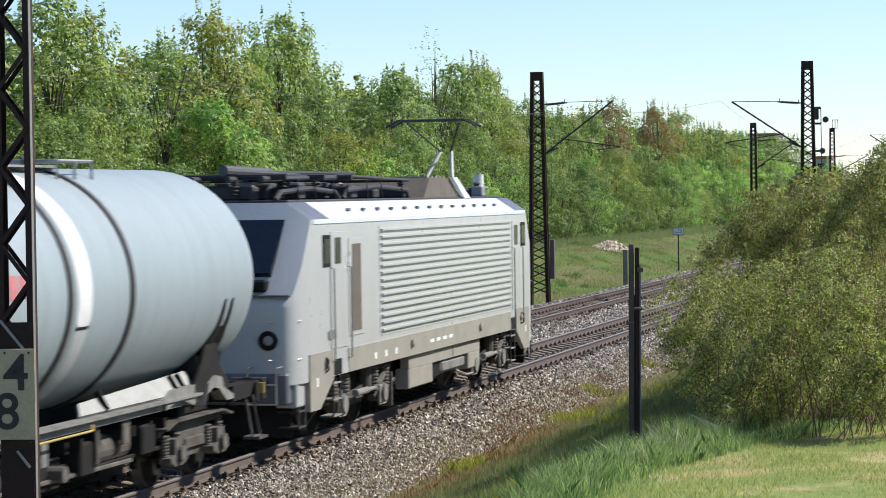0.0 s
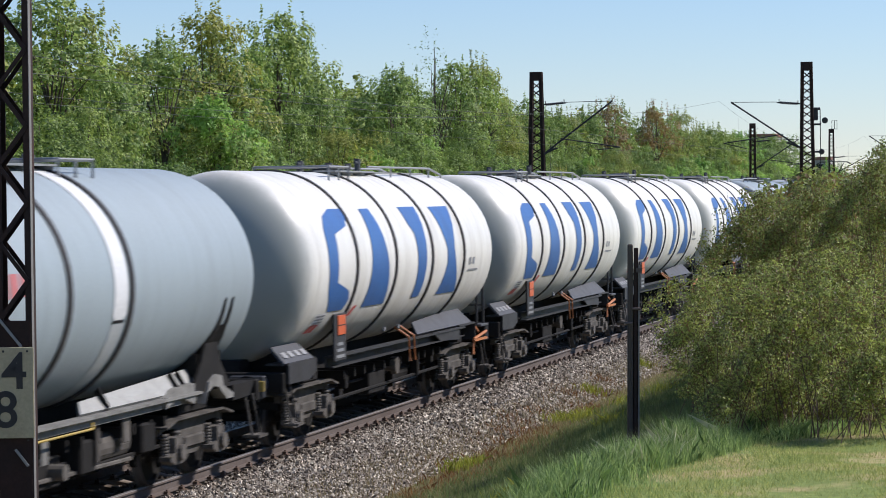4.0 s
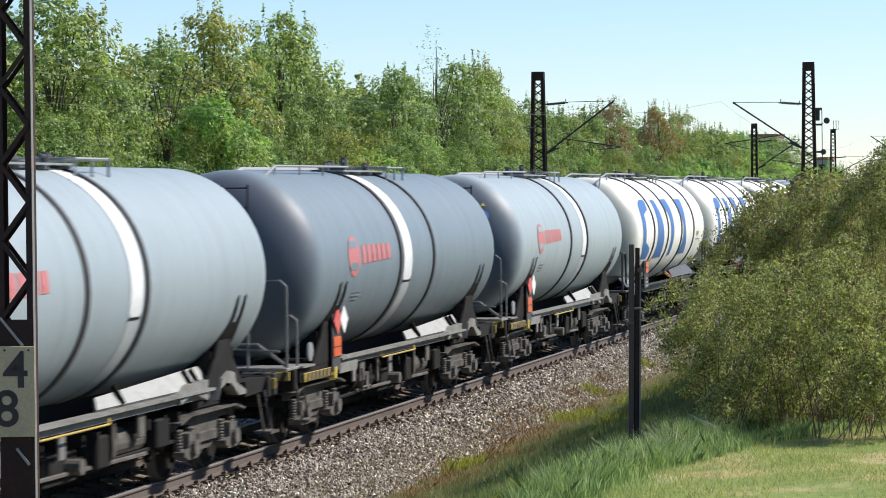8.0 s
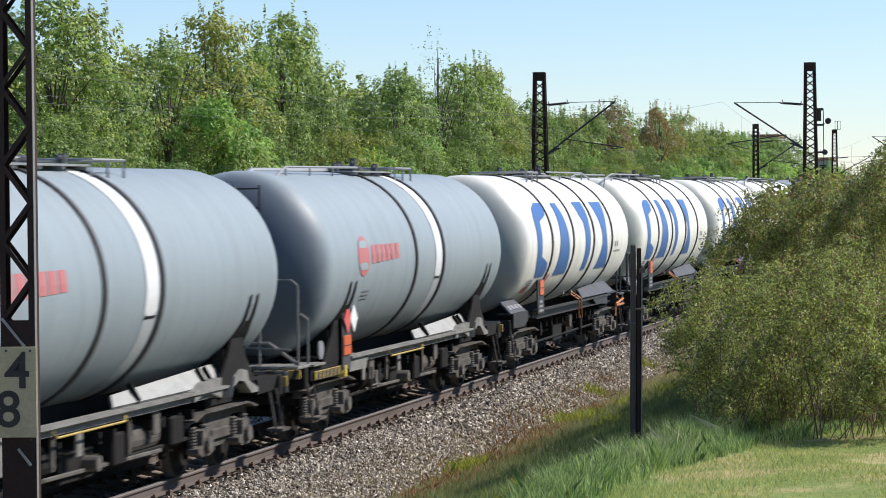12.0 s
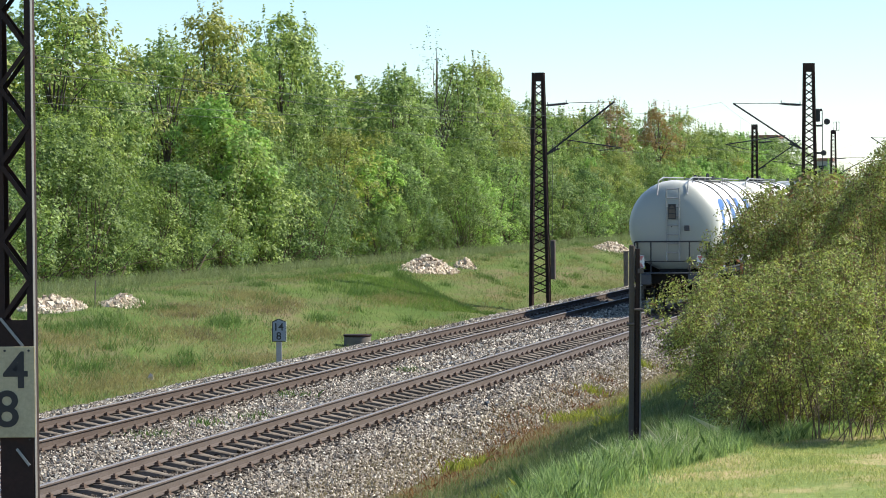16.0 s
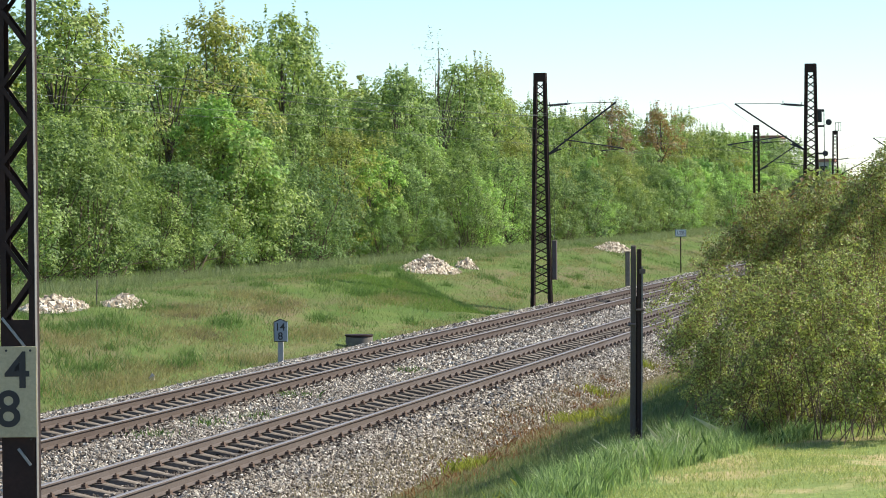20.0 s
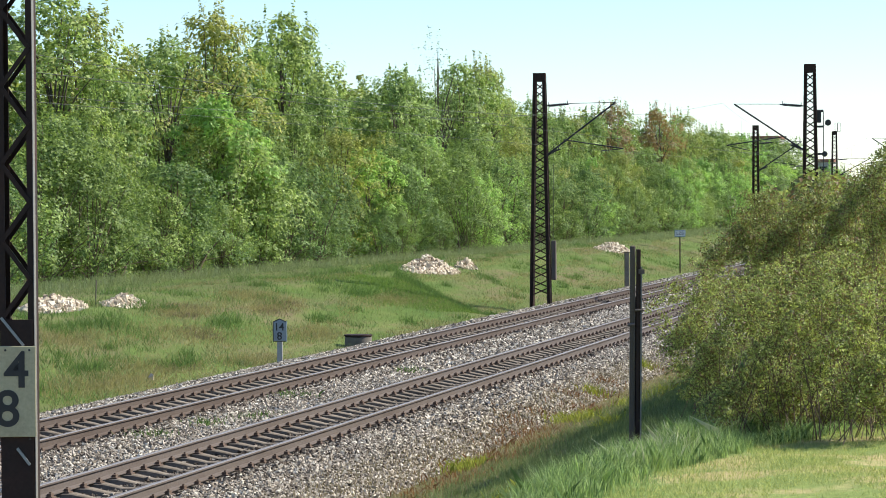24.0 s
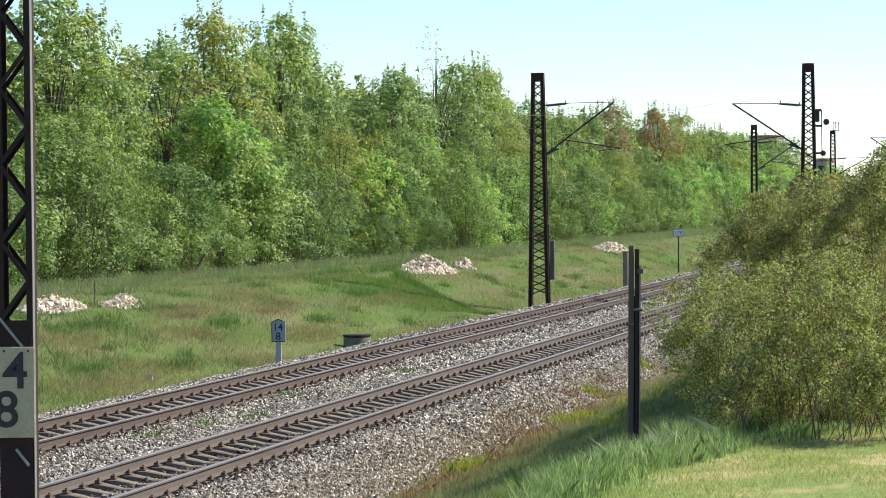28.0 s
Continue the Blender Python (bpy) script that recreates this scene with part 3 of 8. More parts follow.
def build_track(name, off, label, y_near):
    track = thing(name, label, "railway track", "tracks", "structure")
    for side in (-HALF, HALF):
        r = strip("rail", [(off + side + a, b) for a, b in RAIL_CUT], LONG, RAIL_SIDE if off > -1 else RAIL_RUST)
        r.data.materials.append(RAIL_TOP)
        top = len(RAIL_CUT)
        idx = np.array([1 if (i % top) in (6, 7, 8) else 0 for i in range(len(r.data.polygons))])
        r.data.polygons.foreach_set("material_index", idx)
        r.parent = track
        r["label"] = "rusty steel rail with a polished running surface"
    # a concrete sleeper is lower and narrower between the rail seats
    bm, last = BM(), None
    for x, wide, top in ((-1.28, 0.10, -0.20), (-1.2, 0.105, -0.185), (-0.55, 0.105, -0.185), (-0.25, 0.072, -0.245), (0.25, 0.072, -0.245), (0.55, 0.105, -0.185), (1.2, 0.105, -0.185), (1.28, 0.10, -0.20)):
        row = [bm.verts.new(p) for p in ((x, -wide - 0.03, -0.36), (x, -wide, top - 0.015), (x, -wide + 0.02, top), (x, wide - 0.02, top), (x, wide, top - 0.015), (x, wide + 0.03, -0.36))]
        if last:
            for i in range(5):
                bm.faces.new((last[i], last[i + 1], row[i + 1], row[i]))
        else:
            bm.faces.new(row[::-1])
        last = row
    bm.faces.new(last)
    bmesh.ops.recalc_face_normals(bm, faces=bm.faces)
    first = part("sleeper", bm, SLEEPER, track)
    first.matrix_basis = pose(line_x(y_near, off), y_near, 0)
    n = 0
    y = y_near + 0.625
    while y < 320:
        n += 1
        if n < 230:
            again(first, pose(line_x(y, off) + rng.uniform(-0.02, 0.02), y, rng.uniform(-0.006, 0.004), 0, 0, rng.uniform(-0.6, 0.6)))
        y += 0.625
    yy = np.arange(y_near + 0.625 * 230, 330, 0.625)
    cube = np.array([(sx, sy, sz) for sx in (-1.28, 1.28) for sy in (-0.12, 0.12) for sz in (-0.34, -0.185)])
    quad = np.array([(0, 1, 3, 2), (4, 6, 7, 5), (0, 4, 5, 1), (2, 3, 7, 6), (1, 5, 7, 3)])
    v = np.concatenate([cube + (line_x(t, off), t, 0) for t in yy])
    f = np.concatenate([quad + 8 * i for i in range(len(yy))])
    rest = mesh_np("sleeper_rows", v, f, SLEEPER, track)
    tagged(rest, "concrete sleepers in the distance", kind="stuff")
    # fastenings: a ribbed plate, two clips and their bolts at every seat
    parts_v, parts_f, k = [], [], 0
    piece = [((-0.16, 0.16), (-0.08, 0.08), (-0.19, -0.168))] + [((sx - 0.03, sx + 0.03), (-0.05, 0.05), (-0.17, -0.128)) for sx in (-0.105, 0.105)] + [((sx - 0.013, sx + 0.013), (-0.013, 0.013), (-0.13, -0.108)) for sx in (-0.105, 0.105)]
    unit = np.concatenate([np.array([(x, y, z) for x in a for y in b for z in c]) for a, b, c in piece])
    unit_f = np.concatenate([np.array([(0, 1, 3, 2), (4, 6, 7, 5), (0, 4, 5, 1), (2, 3, 7, 6), (1, 5, 7, 3)]) + 8 * i for i in range(len(piece))])
    for t in np.arange(y_near, 130, 0.625):
        for side in (-HALF, HALF):
            parts_v.append(unit + (line_x(t, off + side), t, 0))
            parts_f.append(unit_f + k)
            k += len(unit)
    fast = mesh_np("rail_fastenings", np.concatenate(parts_v), np.concatenate(parts_f), CLIP, track)
    tagged(fast, "rusty clips and bolts that hold the rails", kind="stuff")
    return track


# ---- masts ----
def lace(parent, h, w0, w1, depth0, depth1, pitch, front, start=1, t=0.045, turn=0.0, foot=0.0):
    """Zigzag lacing between two upright chords, bar by bar, on the face at front * depth/2."""
    n = max(int(round((h - foot) / pitch)), 3)
    m = Matrix.Rotation(turn, 4, "Z")
    s = start
    for i in range(2 * n):
        pts = []
        for j, k in ((i, s), (i + 1, -s)):
            z = foot + (h - foot) * j / (2 * n)
            q = z / h
            pts.append(m @ Vector((k * (w0 + (w1 - w0) * q) / 2, front * (depth0 + (depth1 - depth0) * q) / 2, z)))
        part("lacing_bar", bar(BM(), pts[0], pts[1], 0.012, t), MAST, parent)
        s = -s


def catenary_mast(label, at, h, w0, w1, d0, d1, pitch=0.62, cap=True, base=0.0):
    mast = thing("catenary_mast", label, "catenary mast", "catenary masts", at=at)
    for sx in (-1, 1):
        for sy in (-1, 1):
            bm = BM()
            a, b = Vector((sx * w0 / 2, sy * d0 / 2, base)), Vector((sx * w1 / 2, sy * d1 / 2, h))
            bar(bm, a, b, 0.014, 0.10)
            bar(bm, a - Vector((sx * 0.05, 0, 0)), b - Vector((sx * 0.05, 0, 0)), 0.10, 0.014)
            part("chord", bm, MAST, mast)
    for front in (-1, 1):
        lace(mast, h - 0.35, w0, w1, d0, d1, pitch, front, front)
        lace(mast, h - 0.35, d0, d1, w0, w1, pitch, front, front, 0.035, math.pi / 2)
    if cap:
        part("cap", box(BM(), -w1 / 2 - 0.03, w1 / 2 + 0.03, -d1 / 2 - 0.03, d1 / 2 + 0.03, h - 0.33, h, 0.01), MAST, mast)
    part("footing", box(BM(), -w0 / 2 - 0.2, w0 / 2 + 0.2, -d0 / 2 - 0.2, d0 / 2 + 0.2, base - 0.5, base + 0.02, 0.03), CONCRETE, mast)
    return mast


def cantilever(parent, side, reach, z_low, z_top, w):
    """The sloping tube, the stay above it and their insulators; side: +1 to the right."""
    bm = BM()
    rod(bm, (side * w, 0, z_low), (side * reach, 0, z_top), 0.033, 8)
    part("cantilever_tube", bm, COPPER, parent)
    bm = BM()
    rod(bm, (side * (w + 0.9), 0, z_top - 0.02), (side * reach, 0, z_top), 0.012, 6)
    part("stay_rod", bm, COPPER, parent)
    for x0, x1, z0, z1 in ((w + 0.12, w + 0.8, z_top - 0.1, z_top - 0.04), (w, w + 0.45, z_low, z_low + 0.32 * (z_top - z_low) / max(reach - w, 0.1))):
        bm = BM()
        rod(bm, (side * (x0 - 0.1), 0, z0), (side * (x1 + 0.1), 0, z1), 0.026, 8)
        for i in range(9):
            a = Vector((side * (x0 + (x1 - x0) * i / 9), 0, z0 + (z1 - z0) * i / 9))
            b = Vector((side * (x0 + (x1 - x0) * (i + 0.8) / 9), 0, z0 + (z1 - z0) * (i + 0.8) / 9))
            rod(bm, a, b, 0.055, 8, 0.042)
        for x, z in ((x0 - 0.02, z0), (x1 + 0.02, z1)):
            rod(bm, (side * x, 0, z - 0.02), (side * x, 0, z + 0.13), 0.018, 6)
        part("insulator", bm, COPPER, parent, "brown ribbed insulator")
    bm = BM()
    rod(bm, (side * (w + 0.25 * (reach - w)), 0, z_low + 0.3 * (z_top - z_low)), (side * (reach + 0.3), 0, z_low + 0.12 * (z_top - z_low)), 0.022, 6)
    rod(bm, (side * (reach + 0.3), 0, z_low + 0.12 * (z_top - z_low)), (side * (reach - 0.6), 0, 5.5), 0.014, 6)
    part("steady_arm", bm, COPPER, parent)

# ---- the train: running gear ----
def wheel_mesh(r=0.46):
    bm = BM()
    lathe(bm, [(-0.07, r + 0.028), (-0.04, r + 0.028), (-0.035, r), (0.065, r - 0.004), (0.065, r - 0.06), (0.03, r - 0.08), (0.02, 0.16), (0.07, 0.13), (0.07, 0.0001)], 0, 32, "X")
    return bm


def bright_tread(wheel, r):
    """The running surface and flange are worn bright."""
    wheel.data.materials.append(TREAD)
    for f in wheel.data.polygons:
        if math.hypot(f.center.y, f.center.z) > r - 0.015:
            f.material_index = 1


def spring_mesh(r, h):
    """A coil spring as one turned body with a ridge for every coil."""
    prof = [(0, 0.01)]
    for i in range(7):
        prof += [(h * (i + 0.05) / 7, r * 0.78), (h * (i + 0.3) / 7, r), (h * (i + 0.7) / 7, r), (h * (i + 0.95) / 7, r * 0.78)]
    return lathe(BM(), prof + [(h, 0.01)], 0, 10, "Z")


def add_bogie(wagon, y, steel):
    """A two-axle freight bogie: side frames, coil springs, axle boxes, wheels on axles, brake gear."""
    side = BM()
    prism_x(side, [(-1.35, 0.70), (-1.35, 0.79), (-1.02, 0.90), (-0.5, 0.90), (0.5, 0.90), (1.02, 0.90), (1.35, 0.79), (1.35, 0.70), (1.08, 0.76), (0.64, 0.75), (0.44, 0.47), (0.24, 0.36), (-0.24, 0.36), (-0.44, 0.47), (-0.64, 0.75), (-1.08, 0.76)], 0.96, 1.06)
    box(side, 1.06, 1.12, -0.42, 0.42, 0.46, 0.62, 0.02)
    prism_x(side, [(-1.42, 0.80), (-1.42, 0.83), (-1.0, 0.915), (1.0, 0.915), (1.42, 0.83), (1.42, 0.80), (1.0, 0.885), (-1.0, 0.885)], 0.62, 1.22)
    bogie = part("bogie", side, steel, wagon, "two-axle freight bogie, dusty steel")
    bogie.matrix_basis = pose(0, y, 0)
    a = again(bogie, pose(0, 0, 0, 0, 0, 180), bogie)
    a.name = "side_frame"
    part("bolster", box(BM(), -0.98, 0.98, -0.24, 0.24, 0.5, 0.8, 0.03), UNDER, bogie)
    for e in (-1.3, 1.3):
        part("end_beam", box(BM(), -0.98, 0.98, e - 0.04, e + 0.04, 0.6, 0.72), UNDER, bogie)
    for s in (-1, 1):
        for wy in (-0.9, 0.9):
            if not add_bogie.made:
                w = part("wheel", wheel_mesh(), UNDER, bogie, "steel wheel with a worn bright tread")
                bright_tread(w, 0.46)
                b = BM()
                prism_x(b, [(-0.34, 0.36), (-0.34, 0.42), (-0.17, 0.46), (-0.15, 0.66), (0.15, 0.66), (0.17, 0.46), (0.34, 0.42), (0.34, 0.36), (0.14, 0.30), (-0.14, 0.30)], 1.02, 1.2)
                rod(b, (1.2, 0, 0.46), (1.27, 0, 0.46), 0.11, 12)
                x = part("axle_box", b, SPRING, bogie, "dusty axle box with a round cover")
                sp = part("spring", spring_mesh(0.068, 0.30), SPRING, bogie)
                br = part("brake_block", box(BM(), -0.05, 0.05, -0.05, 0.05, -0.16, 0.16, 0.015), UNDER, bogie)
                add_bogie.made.update(w=w, x=x, sp=sp, br=br)
                w.matrix_basis, x.matrix_basis = pose(s * 0.735, wy, 0.46, 0, 0, 0 if s > 0 else 180), pose(0, wy, 0, 0, 0, 0 if s > 0 else 180)
                sp.matrix_basis, br.matrix_basis = pose(s * 1.07, wy - 0.25, 0.42), pose(s * 0.735, wy - 0.53, 0.46, -12, 0, 0)
            else:
                d = add_bogie.made
                again(d["w"], pose(s * 0.735, wy, 0.46, 0, 0, 0 if s > 0 else 180), bogie)
                again(d["x"], pose(0, wy, 0, 0, 0, 0 if s > 0 else 180), bogie)
                again(d["sp"], pose(s * 1.07, wy - 0.25, 0.42), bogie)
                again(d["br"], pose(s * 0.735, wy - 0.53, 0.46, -12, 0, 0), bogie)
            again(add_bogie.made["sp"], pose(s * 1.07, wy + 0.25, 0.42), bogie)
            again(add_bogie.made["br"], pose(s * 0.735, wy + 0.53, 0.46, 12, 0, 0), bogie)
    for wy in (-0.9, 0.9):
        part("axle", rod(BM(), (-0.9, wy, 0.46), (0.9, wy, 0.46), 0.08, 12), UNDER, bogie)
    return bogie


add_bogie.made = {}


def add_buffers(wagon, half, z=1.03, metal=FRAME_MID):
    for e in (-1, 1):
        for s in (-1, 1):
            bm = BM()
            lathe(bm, [(0, 0.13), (0.06, 0.13), (0.06, 0.095), (0.38, 0.095), (0.38, 0.07), (0.56, 0.07), (0.56, 0.17)], 0, 18, "Y")
            box(bm, -0.27, 0.27, 0.56, 0.60, -0.17, 0.17, 0.02)
            b = part("buffer", bm, metal, wagon)
            b.matrix_basis = pose(s * 0.875, e * (half - 0.60), z, 0, 0, 0 if e > 0 else 180)
        bm = BM()
        box(bm, -0.06, 0.06, 0, 0.28, -0.05, 0.05, 0.02)
        rod(bm, (0, 0.28, 0.02), (0, 0.34, -0.36), 0.035)
        rod(bm, (0, 0.34, -0.36), (0, 0.52, -0.38), 0.03)
        path(bm, [(0.3, 0.0, -0.1), (0.33, 0.2, -0.3), (0.25, 0.36, -0.4), (0.14, 0.42, -0.3)], 0.025)
        c = part("coupling", bm, UNDER, wagon, "screw coupling and brake hose")
        c.matrix_basis = pose(0, e * (half - 0.62), z, 0, 0, 0 if e > 0 else 180)


# ---- tank wagons ----
TANK_R, TANK_Z = 1.53, 2.76
HALF_LEN = 7.8


def dish(apex, shoulder, r):
    """(along, radius) from the end's apex to its shoulder: a shallow crown that rolls over a wide knuckle."""
    out = [(apex, 0.02)]
    for i in range(1, 15):
        a = math.pi / 2 * i / 14
        out.append((shoulder + (apex - shoulder) * math.cos(a) ** 0.95, r * math.sin(a) ** 0.84))
    return out


def dish_at(apex, shoulder, q):
    """Where along the wagon the end's surface lies at the distance q from the tank's axis."""
    sine = min(q / TANK_R, 1.0) ** (1 / 0.84)
    return shoulder + (apex - shoulder) * math.sqrt(max(1 - sine * sine, 0)) ** 0.95


def turned(profile, z, seg=72):
    """Turn a profile about the lengthwise axis at height z; its shading follows the true curve."""
    prof = np.array(profile)
    ang = 2 * np.pi * np.arange(seg) / seg
    grad = np.gradient(prof, axis=0)
    nrm = np.stack([-grad[:, 1], grad[:, 0]], -1)
    nrm /= np.linalg.norm(nrm, axis=1, keepdims=True)
    v = np.stack([prof[:, 1, None] * np.cos(ang), np.repeat(prof[:, :1], seg, 1), z + prof[:, 1, None] * np.sin(ang)], -1)
    n = np.stack([nrm[:, 1, None] * np.cos(ang), np.repeat(nrm[:, :1], seg, 1), nrm[:, 1, None] * np.sin(ang)], -1)
    a = np.arange(len(prof) * seg).reshape(len(prof), seg)
    b = np.roll(a, -1, axis=1)
    f = np.stack([a[:-1], a[1:], b[1:], b[:-1]], -1).reshape(-1, 4)
    return v, n, f


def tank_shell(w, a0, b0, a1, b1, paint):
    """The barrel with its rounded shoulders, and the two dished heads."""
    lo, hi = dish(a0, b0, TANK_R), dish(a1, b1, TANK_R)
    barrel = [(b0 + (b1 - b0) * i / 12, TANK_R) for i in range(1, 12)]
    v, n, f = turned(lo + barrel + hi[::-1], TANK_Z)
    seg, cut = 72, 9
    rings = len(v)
    for name, i0, i1, label in (("tank", cut, rings - cut, ""), ("tank_head", 0, cut + 1, "dished tank head with painted shade and brake dust"), ("tank_head", rings - cut - 1, rings, "dished tank head with painted shade and brake dust")):
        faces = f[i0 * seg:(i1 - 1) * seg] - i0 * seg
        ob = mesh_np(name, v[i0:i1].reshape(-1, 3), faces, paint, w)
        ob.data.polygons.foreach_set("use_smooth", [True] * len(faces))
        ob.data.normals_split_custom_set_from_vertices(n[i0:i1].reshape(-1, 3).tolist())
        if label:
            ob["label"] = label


def skin(bm, rows, r=TANK_R + 0.009, z=TANK_Z, side=1):
    """A painted patch that lies on the tank: rows of (angle above the middle, from y, to y)."""
    prev = None
    for a, y0, y1 in rows:
        c, s = math.cos(radians(a)), math.sin(radians(a))
        cur = [bm.verts.new((side * r * c, y, z + r * s)) for y in (y0, y1)]
        if prev:
            bm.faces.new((prev[0], prev[1], cur[1], cur[0]) if side > 0 else (prev[1], prev[0], cur[0], cur[1]))
        prev = cur
    return bm


def ladder(bm, x, y, z0, z1, w=0.42, step=0.3, r=0.018):
    for s in (-w / 2, w / 2):
        rod(bm, (x + s, y, z0), (x + s, y, z1), r, 6)
    n = int((z1 - z0) / step)
    for i in range(1, n + 1):
        rod(bm, (x - w / 2, y, z0 + i * step), (x + w / 2, y, z0 + i * step), r * 0.8, 6)
    return bm


def roof_walk(wagon, y0, y1, reach, end=-1):
    """Top walkway: plank pieces by the manhole with a low rail on the side away from the ladder."""
    for x in (-0.32, 0.32):
        part("roof_walkway", box(BM(), x - 0.2, x + 0.2, y0, y1, 4.285, 4.315), GALV, wagon, "galvanised walkway plank on top of the tank")
    first = None
    for y in np.arange(y0 + 0.15, y1, 0.8):
        if first is None:
            first = part("walkway_bearer", box(BM(), -0.55, 0.55, -0.02, 0.02, 4.24, 4.285), GALV, wagon)
            first.matrix_basis = pose(0, y, 0)
        else:
            again(first, pose(0, y, 0))
    r0, r1 = sorted((reach[0] if end > 0 else reach[1], (reach[0] + reach[1]) / 2 - end * 2.2))
    rail = BM()
    for x in (-0.66, 0.66):
        path(rail, [(x, r0, 4.13), (x, r0, 4.37), (x, r1, 4.37), (x, r1, 4.13)], 0.022)
        rod(rail, (x, (r0 + r1) / 2, 4.13), (x, (r0 + r1) / 2, 4.37), 0.02)
    for y in (r0, r1):
        rod(rail, (-0.66, y, 4.37), (0.66, y, 4.37), 0.022)
    part("walkway_rail", rail, GALV, wagon)
    middle = (y0 + y1) / 2
    hatch = BM()
    lathe(hatch, [(4.2, 0.28), (4.35, 0.28), (4.35, 0.32), (4.39, 0.32), (4.42, 0.2), (4.43, 0.01)], 0, 20, "Z")
    hatch.transform(Matrix.Translation((0, middle, 0)))
    part("manhole", hatch, FRAME_MID, wagon)
    for x, y, h in ((0.35, 0.75, 0.24), (-0.3, -0.7, 0.2), (0.1, 1.0, 0.16), (0.3, -0.95, 0.15)):
        valve = rod(BM(), (x, middle + end * y, 4.25), (x, middle + end * y, 4.3 + h), 0.06, 10)
        rod(valve, (x, middle + end * y - 0.16, 4.3 + h * 0.7), (x, middle + end * y + 0.16, 4.3 + h * 0.7), 0.03, 8)
        part("roof_valve", valve, FRAME_MID, wagon, "valve on top of the tank")


def under_gear(y0, y1):
    """Cross bars, hangers and pull rods that fill the space below the sills."""
    bm = BM()
    g = random.Random(5)
    y = y0
    while y < y1:
        box(bm, -1.15, 1.15, y, y + 0.07, 0.84, 0.98)
        for x in (-0.6, 0.3, g.uniform(-1, 1)):
            d = g.uniform(0.1, 0.42)
            box(bm, x - 0.05, x + 0.05, y - 0.05, y + 0.16, 0.86 - d, 0.9)
        y += g.uniform(0.45, 0.75)
    for x in (-0.75, 0.72):
        box(bm, x - 0.3, x + 0.3, -1.3, -0.2, 0.42, 0.8, 0.02)
        rod(bm, (x, 0.6, 0.62), (x, 1.9, 0.62), 0.2, 12)
    for x, z in ((-1.0, 0.5), (1.02, 0.52), (0.2, 0.4), (-0.2, 0.4)):
        rod(bm, (x, y0 - 0.6, z), (x, y1 + 0.6, z + 0.05), 0.03, 6)
    return bm


